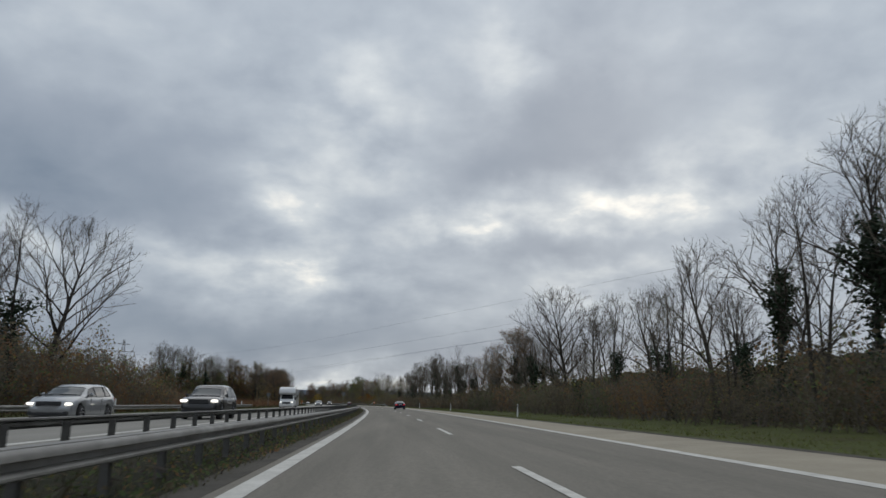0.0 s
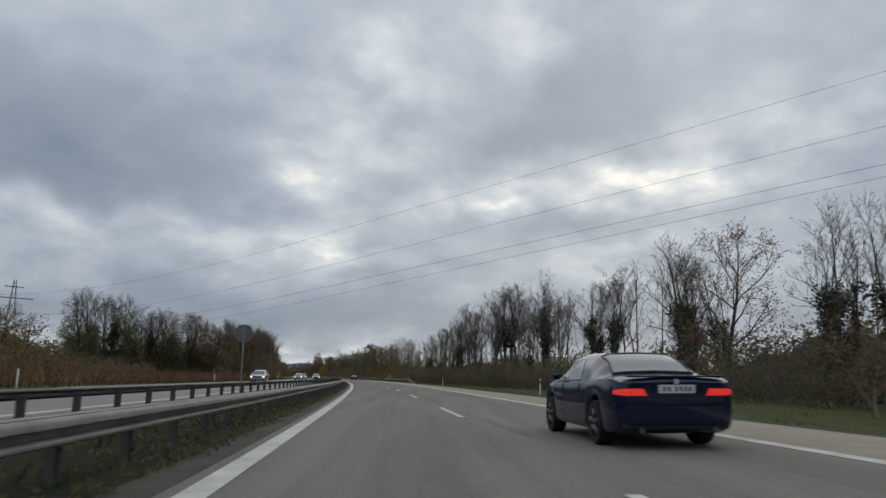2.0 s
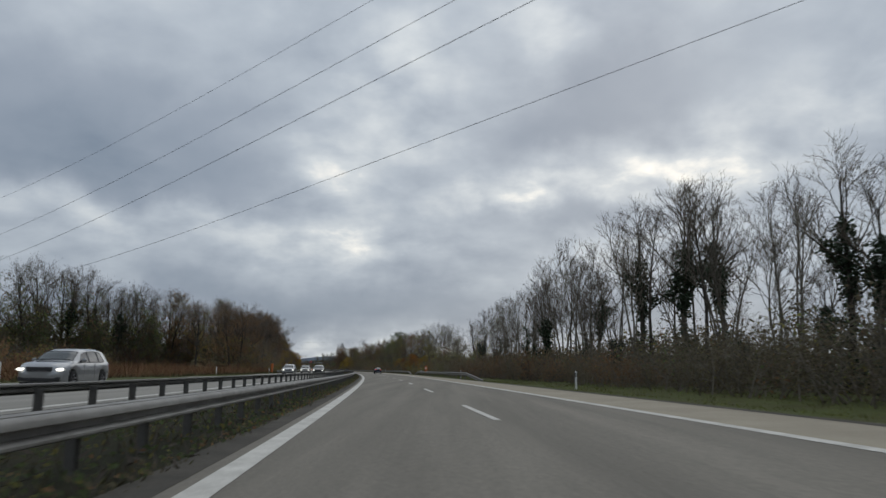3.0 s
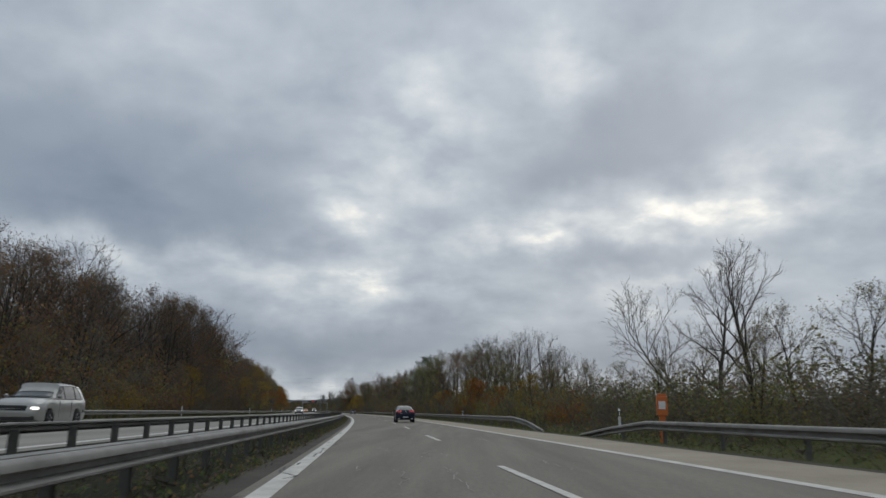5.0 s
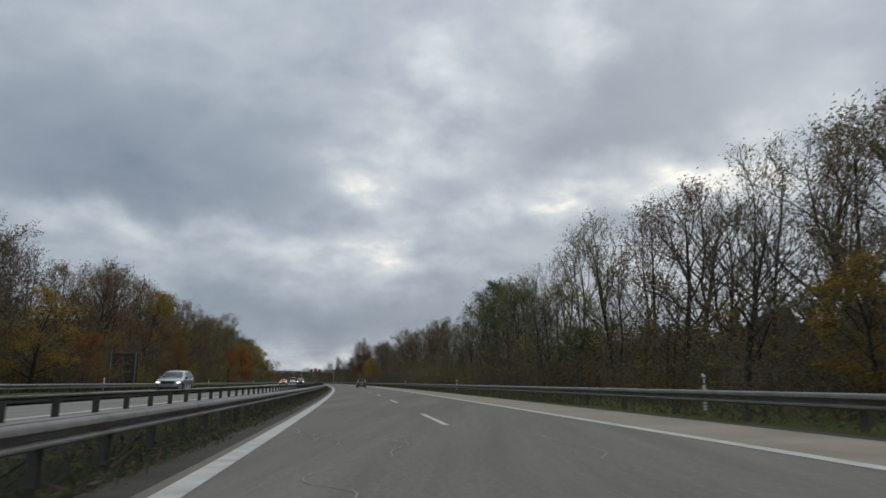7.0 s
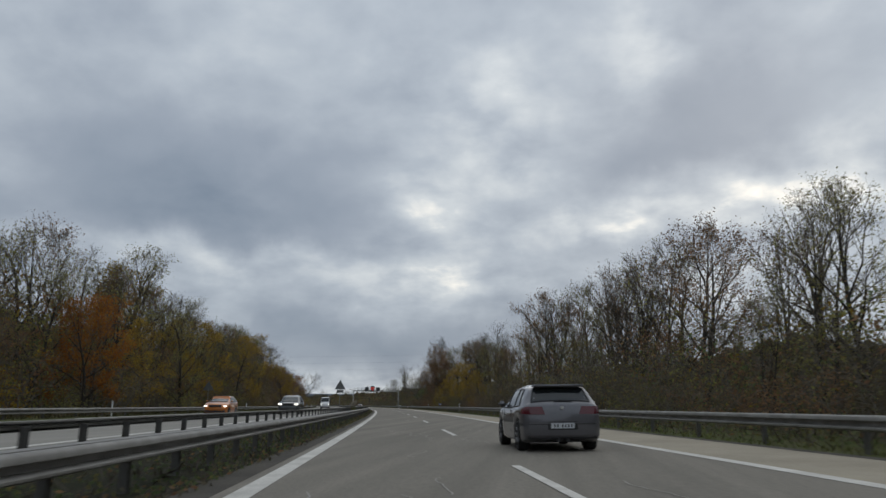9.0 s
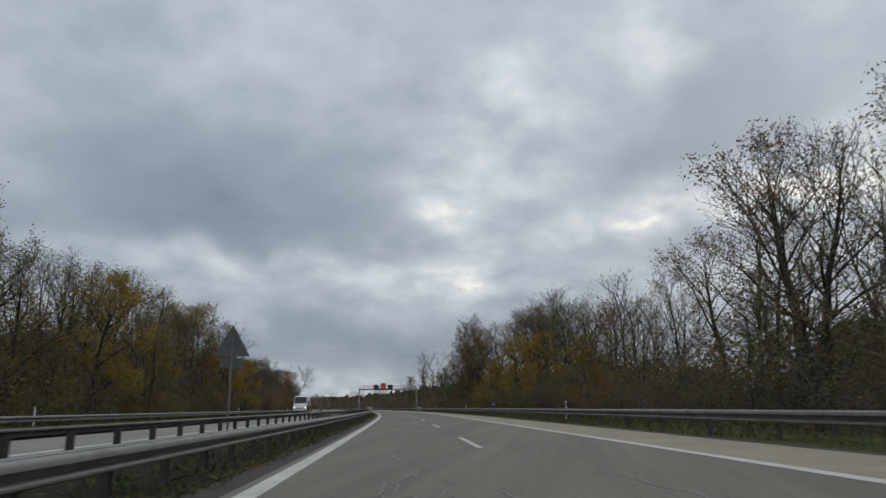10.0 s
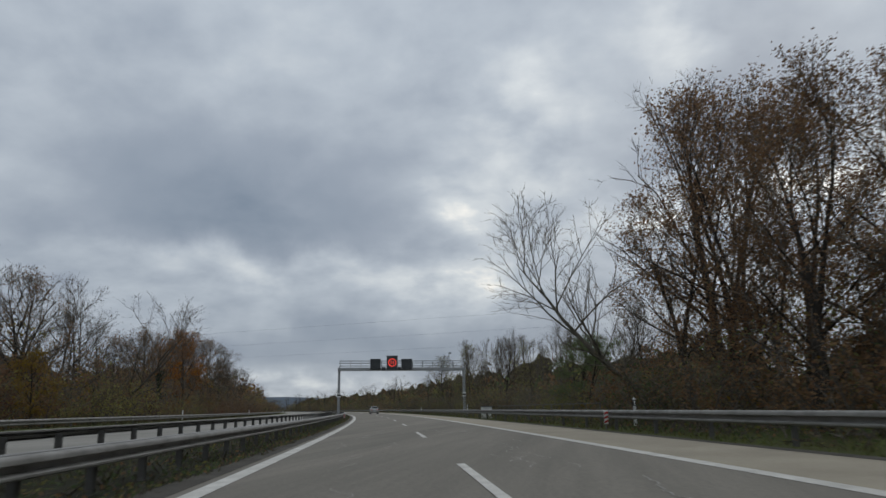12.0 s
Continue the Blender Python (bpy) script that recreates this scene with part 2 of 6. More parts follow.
BROWN_LEAF = leaf("brown_leaves", (0.26, 0.155, 0.082), (0.17, 0.108, 0.062))
OLIVE_LEAF = leaf("olive_leaves", (0.29, 0.265, 0.09), (0.19, 0.18, 0.068))
GOLD_LEAF = leaf("golden_leaves", (0.37, 0.245, 0.045), (0.23, 0.155, 0.035))
ORANGE_LEAF = leaf("orange_leaves", (0.36, 0.15, 0.03), (0.21, 0.09, 0.025))
GREEN_LEAF = leaf("dull_green_leaves", (0.135, 0.17, 0.075), (0.085, 0.11, 0.052))
DARK_LEAF = leaf("dark_undergrowth", (0.175, 0.15, 0.098), (0.115, 0.10, 0.066))
RED_LEAF = leaf("red_brown_leaves", (0.165, 0.065, 0.042), (0.095, 0.045, 0.032))


# ---- mesh helpers ----
def raw(name, verts, faces, mat, parent=None, label="", smooth=False, kind=""):
    """One mesh object from full-size points."""
    me = bpy.data.meshes.new(name)
    me.from_pydata([(v[0] * U, v[1] * U, v[2] * U) for v in verts], [], faces)
    me.materials.append(mat)
    if smooth:
        me.polygons.foreach_set("use_smooth", [True] * len(me.polygons))
    me.update()
    ob = new(name, me)
    if parent is not None:
        ob.parent = parent
    return tagged(ob, label, kind=kind)


def part(name, bm, mat, parent=None, label="", smooth=False, bevel=0.0):
    """One mesh object from a full-size bmesh."""
    if bevel:
        bmesh.ops.bevel(bm, geom=list(bm.edges), offset=bevel, segments=2, affect="EDGES", profile=0.6)
    bmesh.ops.scale(bm, vec=(U, U, U), verts=list(bm.verts))
    bmesh.ops.recalc_face_normals(bm, faces=list(bm.faces))
    if smooth:
        for e in bm.edges:
            e.smooth = len(e.link_faces) != 2 or e.calc_face_angle() < 0.6
    me = bpy.data.meshes.new(name)
    bm.to_mesh(me)
    bm.free()
    me.materials.append(mat)
    if smooth:
        me.polygons.foreach_set("use_smooth", [True] * len(me.polygons))
    ob = new(name, me)
    if parent is not None:
        ob.parent = parent
    return tagged(ob, label)


def box(w, d, h, x=0.0, y=0.0, z=0.0, bm=None):
    """A box in full-size metres, its base centre at x, y, z."""
    bm = bm or bmesh.new()
    m = Matrix.Translation((x, y, z + h / 2)) @ Matrix.Diagonal((w, d, h, 1))
    bmesh.ops.create_cube(bm, size=1, matrix=m)
    return bm


def rod(p, q, r0, r1=None, sides=10, bm=None):
    bm = bm or bmesh.new()
    p, q = Vector(p), Vector(q)
    m = Matrix.Translation((p + q) / 2) @ (q - p).to_track_quat("Z", "Y").to_matrix().to_4x4()
    bmesh.ops.create_cone(bm, cap_ends=True, segments=sides, radius1=r0, radius2=r0 if r1 is None else r1, depth=(q - p).length, matrix=m)
    return bm


def thing(name, label, category, group="", kind="", at=None):
    ob = new(name)
    ob.empty_display_size = 0.2
    if at is not None:
        ob.matrix_basis = at
    return tagged(ob, label, category, group, kind)


def strip(name, offs, zs, s0, s1, step, mat, parent=None, label="", wobble=None, smooth=True):
    """A ribbon along the road through the given offsets; zs: heights, None for the ground."""
    ss = np.arange(s0, s1 + step * 0.5, step)
    verts, faces = [], []
    k = len(offs)
    for s in ss:
        for i, o in enumerate(offs):
            o2 = o + (wobble(s, i) if wobble else 0.0)
            p = spot(s, o2)
            if zs is not None:
                p.z = ground_z(o2) + zs[i]
            verts.append(p)
    for j in range(len(ss) - 1):
        for i in range(k - 1):
            a = j * k + i
            faces.append((a, a + 1, a + k + 1, a + k))
    return raw(name, verts, faces, mat, parent, label, smooth)


# ---- ground, carriageways, markings ----
def make_ground():
    offs = [-2600, -1200, -600, -300, -150, -90, -60, -45, -34, -28, -23, -20.3, -19.4, -17, -12, -8.6, -7.9, -7.2, -6.6, -5.6, -4.9, -4.4,
            -2, 0, 2, 4, 6.2, 7.2, 8, 9, 11, 14, 18, 25, 40, 70, 150, 400, 900, 1600, 2600]
    ss = [-900, -400, -150] + list(np.arange(-56, 1200, 8.0)) + [1260, 1350, 1450, 1600, 1690, 2200, 3500, 5200]
    verts, faces = [], []
    for s in ss:
        for o in offs:
            c = min(max(s, -58), 1690)
            t = heading(c)
            p = spot(c, o) + Vector((-math.sin(t), math.cos(t), 0)) * (s - c)
            if -8.65 < o < 6.1 or -19.3 < o < -8.65:
                p.z -= 0.03
            elif 5 < o < 6.5:
                p.z -= 0.02
            elif 6.5 < abs(o) < 60:
                p.z += 0.10 * noise.noise(Vector((p.x * 0.25, p.y * 0.25, 3)))
            verts.append(p)
    k = len(offs)
    for j in range(len(ss) - 1):
        for i in range(k - 1):
            a = j * k + i
            faces.append((a, a + 1, a + k + 1, a + k))
    tagged(raw("ground", verts, faces, GRASS, None, "rough autumn grass of verges and median", True), "", "ground", "", "structure")


def ragged(amount, size):
    return lambda s, i: 0.0 if i else amount * noise.noise(Vector((s * size, 7.3, 1.0)))


def make_roads():
    road = strip("road", [-4.05, -2, 0, 2, 3.74], [0.0] * 5, -56, 1300, 4, ASPHALT, None, "grey worn asphalt carriageway with two lanes")
    tagged(road, "", "road", "", "structure")
    tagged(strip("hard_shoulder", [3.74, 5.0, 6.2], [0.0] * 3, -56, 1300, 4, SHOULDER, None, "tan weathered hard shoulder beside the lanes"), "", "road", "", "structure")
    tagged(strip("gutter_edge", [-4.55, -4.05], [0.006, 0.004], -56, 1300, 2, DIRTY_EDGE, None, "dark dirty asphalt edge beside the median", ragged(0.12, 0.35)), "", "road", "", "structure")
    tagged(strip("gravel_edge", [6.17, 6.55], [0.005, 0.012], -56, 1300, 2, DIRTY_EDGE, None, "dirty soil edge of the hard shoulder",
                 lambda s, i: 0.16 * noise.noise(Vector((s * 0.4, 1.3, 1.0))) if i else 0.0), "", "road", "", "structure")
    far = strip("road_opposite", [-19.4, -17, -14, -11, -8.6], [0.0] * 5, -56, 1300, 4, CONCRETE, None, "pale worn carriageway of the oncoming traffic")
    tagged(far, "", "road", "", "structure")
    for name, a, b in (("left_edge_line", -3.88, -3.58), ("right_edge_line", 3.59, 3.87)):
        strip(name, [a, b], [0.006, 0.006], -56, 1300, 2, PAINT, road, "white solid edge line")
    for name, a, b in (("left_edge_line", -8.95, -9.2), ("right_edge_line", -16.85, -16.6)):
        strip(name, [min(a, b), max(a, b)], [0.006, 0.006], -56, 1300, 3, PAINT, far, "white solid edge line")
    dash = None
    for parent, off, first, last in ((road, 0.0, -2, 50), (far, -12.9, -2, 34)):
        for k in range(first, last):
            s = 8.0 + 18 * k + (5 if parent is far else 0)
            if dash is None:
                bm = bmesh.new()
                vs = [bm.verts.new(v) for v in ((-0.075, 0, 0), (0.075, 0, 0), (0.075, 6, 0), (-0.075, 6, 0), (-0.075, 3, 0), (0.075, 3, 0))]
                bm.faces.new((vs[0], vs[1], vs[5], vs[4]))
                bm.faces.new((vs[4], vs[5], vs[2], vs[3]))
                ob = part("lane_dash", bm, PAINT, parent)
                dash = ob.data
            else:
                ob = new("lane_dash", dash)
                ob.parent = parent
            p = spot(s, off) * U
            ob.matrix_basis = Matrix.Translation(p + Vector((0, 0, 0.006))) @ Matrix.Rotation(heading(s + 3), 4, "Z") @ Matrix.Rotation(-math.atan(FALL) if off > -5 else 0, 4, "Y")


SOIL = material("median_soil", (0.034, 0.030, 0.018), (0.017, 0.021, 0.010), 0.95, scale=0.9, fine=9, bump=0.8, grain=0.5, spec=0.1)
make_ground()
make_roads()
tagged(strip("median_soil", [-8.75, -8.5, -7.6, -6.6, -5.6, -4.6, -4.3], [-0.02, 0.012, 0.012, 0.012, 0.012, 0.012, -0.02], -56, 1300, 4, SOIL, None, "brown soil and leaf litter of the median"), "", "soil", "", "structure")


# ---- crash barriers ----
WAVE = [(0.0, 0.02), (0.010, 0.055), (0.030, 0.080), (0.060, 0.084), (0.080, 0.060), (0.092, -0.055), (0.186, -0.060), (0.190, 0.060), (0.206, 0.086), (0.262, 0.088), (0.294, 0.068), (0.31, 0.02)]


def barrier(s0, s1, off, face, top, gap, label, group, ends=(0, 0), spacer=True, tall=0.31):
    """A steel barrier along the road; face +1: its wave faces right. ends: metres over which it dips into the ground."""
    root = thing("crash_barrier", label, "crash barrier", group)
    base = spot((s0 + s1) / 2, off)
    root.location = base * U
    ss = np.linspace(s0, s1 + 0.02, max(2, round((s1 - s0) / 4.0)) + 1)

    def dip(s):
        d = 0.0
        if ends[0] and s < s0 + ends[0]:
            d = (s0 + ends[0] - s) / ends[0]
        if ends[1] and s > s1 - ends[1]:
            d = max(d, (s - s1 + ends[1]) / ends[1])
        return d * 0.66
    k = tall / 0.31
    rows = [(z * k, d * face) for z, d in WAVE]
    back = [(z * k, d * face - 0.006 * face) for z, d in reversed(WAVE)]
    ring = rows + back
    verts, faces = [], []
    k = len(ring)
    for s in ss:
        p0 = spot(s, off)
        for z, d in ring:
            p = spot(s, off + d)
            p.z = p0.z + top - tall + z - dip(s)
            verts.append(p - base)
    for j in range(len(ss) - 1):
        for i in range(k):
            a, b = j * k + i, j * k + (i + 1) % k
            faces.append((a, b, b + k, a + k))
    raw("beam", verts, faces, ZINC, root, "galvanised wave-shaped steel beam", True).data.set_sharp_from_angle(angle=0.7)
    if spacer:
        verts, faces = [], []
        sec = [(-0.17 * face, top - 0.02), (0.0, top - 0.02), (0.0, top + 0.006), (-0.17 * face, top + 0.006)]
        for s in ss:
            p0 = spot(s, off)
            for d, z in sec:
                p = spot(s, off + d)
                p.z = p0.z + z - dip(s)
                verts.append(p - base)
        for j in range(len(ss) - 1):
            for i in range(4):
                a, b = j * 4 + i, j * 4 + (i + 1) % 4
                faces.append((a, b, b + 4, a + 4))
        raw("top_rail", verts, faces, ZINC, root, "flat galvanised top rail")
    data = POSTS.get(round(top, 2))
    s = s0 + gap / 2
    while s < s1:
        if dip(s) < 0.2:
            if data is None:
                bm = box(0.055, 0.10, top + 0.15, 0, 0, -0.2)
                box(0.10, 0.012, top + 0.15, 0.02, 0.05, -0.2, bm)
                box(0.10, 0.012, top + 0.15, 0.02, -0.05, -0.2, bm)
                ob = part("post", bm, OLD_ZINC, root)
                data = POSTS[round(top, 2)] = ob.data
            else:
                ob = new("post", data)
                ob.parent = root
            p = (spot(s, off - 0.17 * face) - base) * U
            ob.matrix_basis = Matrix.Translation(p) @ Matrix.Rotation(heading(s), 4, "Z")
        s += gap
    return root


POSTS = {}
NEAR_LABEL = "galvanised steel median barrier on dark posts in weedy grass"
for a in range(-40, 860, 150):
    barrier(a, a + 150, -5.02, 1, 0.65, 2.0, NEAR_LABEL, "median barriers", tall=0.255)
    barrier(a, a + 150, -7.55, -1, 0.69, 2.0, "galvanised steel median barrier facing the oncoming lanes", "median barriers", tall=0.16)
for a in (860, 1010):
    barrier(a, a + 150, -5.02, 1, 0.65, 4.0, NEAR_LABEL, "median barriers", spacer=False, tall=0.255)
barrier(-40, 110, -20.4, 1, 0.56, 4.0, "steel barrier beyond the oncoming lanes", "outer barriers", spacer=False)
for a in range(320, 920, 150):
    barrier(a, a + 150, -20.4, 1, 0.56, 4.0, "steel barrier beyond the oncoming lanes", "outer barriers", spacer=False)
barrier(238, 321, 7.2, -1, 0.74, 4.0, "galvanised barrier with sloping end on the verge", "verge barriers", (12, 7), False)
for a, b, e in ((328, 480, (6, 0)), (480, 640, (0, 0)), (640, 752, (0, 0)), (752, 900, (0, 0)), (900, 1060, (0, 0))):
    barrier(a, b, 7.2, -1, 0.74, 4.0, "galvanised steel barrier beside the hard shoulder", "verge barriers", e, False)


# ---- marker posts ----
def marker_post():
    root = thing("marker_post", "white plastic roadside marker post with black band", "marker post", "roadside marker posts")
    bm = bmesh.new()
    sec = [(-0.06, -0.05), (0.06, -0.05), (0.0, 0.06)]
    lo = [bm.verts.new((x, y, -0.05)) for x, y in sec]
    hi = [bm.verts.new((x, y, 0.92 + (0.05 if y < 0 else 0.12))) for x, y in sec]
    for i in range(3):
        bm.faces.new((lo[i], lo[(i + 1) % 3], hi[(i + 1) % 3], hi[i]))
    bm.faces.new(hi)
    part("shaft", bm, WHITE, root)
    part("black_band", box(0.125, 0.012, 0.22, 0, -0.054, 0.70), BLACK, root, "black slanted band")
    part("reflector", box(0.045, 0.012, 0.16, 0, -0.062, 0.73), WHITE, root, "pale reflector")
    return root


first = marker_post()
first.matrix_basis = along(59.8, 8.5)
for s in (-43, 8, 109, 161, 213, 264):
    copy_thing(first, along(s, 8.5))
for s in (319, 368, 426, 475, 527, 578.5, 628.5, 686, 730.5, 780, 830.5):
    copy_thing(first, along(s, 8.3, ground_z(8.3) + 0.25))
for s in (6, 56, 106.5, 157, 211.5, 262.5, 314, 366, 419, 465, 511.5, 575.5, 624.5, 677, 730.5, 780.5, 831):
    copy_thing(first, along(s, -21.3, None, 180))


# ---- trees ----
def tube(verts, faces, pts, radii, sides):
    """Adds a tapered tube through the points."""
    base = len(verts)
    for i, p in enumerate(pts):
        d = (pts[min(i + 1, len(pts) - 1)] - pts[max(i - 1, 0)])
        if d.length < 1e-6:
            d = Vector((0, 0, 1))
        d.normalize()
        side = d.cross(Vector((0.31, 0.95, 0.05))).normalized()
        other = d.cross(side)
        for k in range(sides):
            a = 2 * math.pi * k / sides
            verts.append(p + (side * math.cos(a) + other * math.sin(a)) * radii[i])
    for i in range(len(pts) - 1):
        for k in range(sides):
            a, b = base + i * sides + k, base + i * sides + (k + 1) % sides
            faces.append((a, b, b + sides, a + sides))


def blade(verts, faces, p, q, wide, rng):
    """Adds one fine twig as a sliver."""
    d = (q - p).cross(Vector((rng.gauss(0, 1), rng.gauss(0, 1), rng.gauss(0, 1)))).normalized() * wide
    i = len(verts)
    verts += [p - d, p + d, q + d * 0.4, q - d * 0.4]
    faces.append((i, i + 1, i + 2, i + 3))


def grow(rng, height, limbs=12, subs=6, lets=4, twigs=3, spread=0.34, first=0.3, stems=1, rise=0.0, thick=1.0, lean=0.0):
    """A leafless tree whose limbs climb to a domed crown: wood and twig meshes, twig tips, and points on the lower wood.
    spread: half width of the crown, first: where it begins, both as shares of the height; rise: how steeply limbs climb."""
    wood, twig, tips, low = ([], []), ([], []), [], []
    k = height / 14

    def line(p, d, length, bends, wander, up):
        pts, d = [p.copy()], d.normalized()
        for i in range(bends):
            d = (d + Vector((rng.gauss(0, wander), rng.gauss(0, wander), rng.gauss(0, wander) + up))).normalized()
            pts.append(pts[-1] + d * (length / bends))
        return pts

    def pick(pts, f):
        q = f * (len(pts) - 1)
        i = min(int(q), len(pts) - 2)
        return pts[i].lerp(pts[i + 1], q - i), (pts[i + 1] - pts[i]).normalized()

    def away(d):
        side = d.cross(Vector((rng.gauss(0, 1), rng.gauss(0, 1), rng.gauss(0, 1))))
        return side.normalized()

    for stem in range(stems):
        a = rng.uniform(0, 6.28)
        tilt = rng.uniform(0.0, 0.07) if stems == 1 else rng.uniform(0.04, 0.20)
        h = height * (1.0 if stem == 0 else rng.uniform(0.72, 0.98))
        r = height * 0.0165 * thick * (1.0 if stems == 1 else 0.62)
        start = Vector((rng.uniform(-0.5, 0.5) * (stems > 1), rng.uniform(-0.5, 0.5) * (stems > 1), -0.2))
        trunk = line(start, Vector((math.cos(a) * tilt + lean, math.sin(a) * tilt, 1)), h * 0.9, 9, 0.055, 0.05)
        tube(*wood, trunk, [r * (1.35 if i == 0 else 1) * (1 - i / 9) ** 0.85 + 0.015 for i in range(10)], 6)
        low += [pick(trunk, rng.random() * 0.7)[0] for _ in range(40)]
        half, mid = h * (1 - first * 0.75) / 2, h * (1 + first * 0.75) / 2
        middle = pick(trunk, 0.62)[0]

        def reach(p, d):
            """How far from p the crown's outline lies."""
            e = Vector((d.x / (spread * h), d.y / (spread * h), d.z / half))
            o = Vector(((p.x - middle.x) / (spread * h), (p.y - middle.y) / (spread * h), (p.z - mid) / half))
            b, c = o.dot(e), o.dot(o) - 1
            root = b * b - e.dot(e) * c
            return max(0.0, (-b + math.sqrt(root)) / e.dot(e)) if root > 0 else 0.0

        for i in range(limbs):
            f = first + (0.98 - first) * ((i + rng.random()) / limbs) ** 0.9
            p, d = pick(trunk, f)
            b = i * 2.4 + a + rng.uniform(-0.5, 0.5)
            up = math.radians(22 + 45 * f + 25 * rise + rng.uniform(-10, 10))
            out = Vector((math.cos(b) * math.cos(up), math.sin(b) * math.cos(up), math.sin(up)))
            long = max(reach(p, out), 0.07 * h) * rng.uniform(0.72, 1.04)
            limb = line(p, out, long, 5, 0.12, 0.035)
            lr = max(0.022 * k, r * (1 - f) ** 0.85 * 0.58)
            tube(*wood, limb, [lr * (1 - 0.85 * j / 5) + 0.007 for j in range(6)], 4)
            if f < 0.6:
                low += [pick(limb, rng.random() * 0.4)[0] for _ in range(6)]
            for j in range(subs):
                g = 0.25 + 0.75 * (j + rng.random() * 0.9) / subs
                p2, d2 = pick(limb, g)
                way = (d2 * 0.85 + away(d2) * rng.uniform(0.4, 0.8) + Vector((0, 0, 0.18))).normalized()
                long2 = min(long * rng.uniform(0.30, 0.50) * (1.25 - 0.7 * g) + 0.45 * k, reach(p2, way) * 1.05 + 0.5 * k)
                sub = line(p2, way, long2, 2, 0.15, 0.06)
                tube(*twig, sub, [lr * 0.36 * (1.15 - 0.5 * g) * (1 - 0.7 * q / 2) + 0.007 for q in range(3)], 3)
                for q in range(lets):
                    p3, d3 = pick(sub, 0.2 + 0.8 * (q + rng.random()) / lets)
                    way = (d3 * 0.8 + away(d3) * rng.uniform(0.4, 0.9) + Vector((0, 0, 0.15))).normalized()
                    let = line(p3, way, (0.45 + 0.22 * long2) * k * rng.uniform(0.6, 1.25), 2, 0.22, 0.06)
                    blade(*twig, let[0], let[1], 0.014, rng)
                    blade(*twig, let[1], let[2], 0.010, rng)
                    for _ in range(twigs):
                        p4, d4 = pick(let, rng.uniform(0.15, 0.95))
                        e = p4 + (d4 + away(d4) * rng.uniform(0.4, 1.0) + Vector((0, 0, 0.2))).normalized() * rng.uniform(0.22, 0.60) * k
                        blade(*twig, p4, e, 0.0085, rng)
                        tips.append(e)
                    tips.append(let[2])
    top = height / max(v.z for v in twig[0])
    for v in wood[0] + twig[0]:
        v.z *= top
    tips = [Vector((p.x, p.y, p.z * top)) for p in tips]
    return wood, twig, tips, low


def leaves(rng, points, size, per, scatter, fade=None):
    """Folded-diamond leaves about the points; fade: height over which the leaves thin out."""
    verts, faces = [], []
    for p in points:
        keep = 1.0 if fade is None else min(1.0, max(0.04, 1.35 - p.z / fade))
        count = per * keep
        for _ in range(int(count) + (rng.random() < count % 1)):
            c = p + Vector((rng.gauss(0, scatter), rng.gauss(0, scatter), rng.gauss(0, scatter)))
            u = Vector((rng.gauss(0, 1), rng.gauss(0, 1), rng.gauss(0, 0.7))).normalized()
            w = u.cross(Vector((rng.gauss(0, 1), rng.gauss(0, 1), rng.gauss(0, 1)))).normalized()
            s = size * rng.uniform(0.6, 1.35)
            i = len(verts)
            verts += [c - u * s, c + w * s * 0.55, c + u * s, c - w * s * 0.6]
            faces.append((i, i + 1, i + 2, i + 3))
    return verts, faces


def tree(seed, height, label, bark=BARK, foliage=None, amount=1.0, size=0.075, scatter=0.16, fade=None, ivy=0.0, name="tree", category="tree", **kw):
    rng = random.Random(seed)
    root = thing(name, label, category)
    wood, twig, tips, low = grow(rng, height, **kw)
    raw("trunk", *wood, bark, root, "", True)
    raw("branchwork", *twig, TWIG, root, kind="stuff")
    if foliage:
        raw("crown", *leaves(rng, tips, size, amount, scatter, fade and fade * height), foliage, root, kind="stuff")
    if ivy:
        pts = []
        low = [p for p in low if p.z < height * ivy]
        for _ in range(2600):
            p = low[rng.randrange(len(low))]
            z = p.z
            a = rng.uniform(0, 6.28)
            r = height * rng.random() ** 0.6 * 0.062 * (1.2 - z / (height * ivy) * 0.65) * (0.8 + 0.45 * math.sin(z * 1.1 + seed) + 0.3 * math.sin(z * 2.7 + a * 2))
            pts.append(Vector((p.x + math.cos(a) * r, p.y + math.sin(a) * r, z + rng.gauss(0, 0.25))))
        raw("ivy", *leaves(rng, pts, 0.125, 1, 0.10), IVY, root, "dark green ivy climbing the trunk", kind="stuff")
    return root


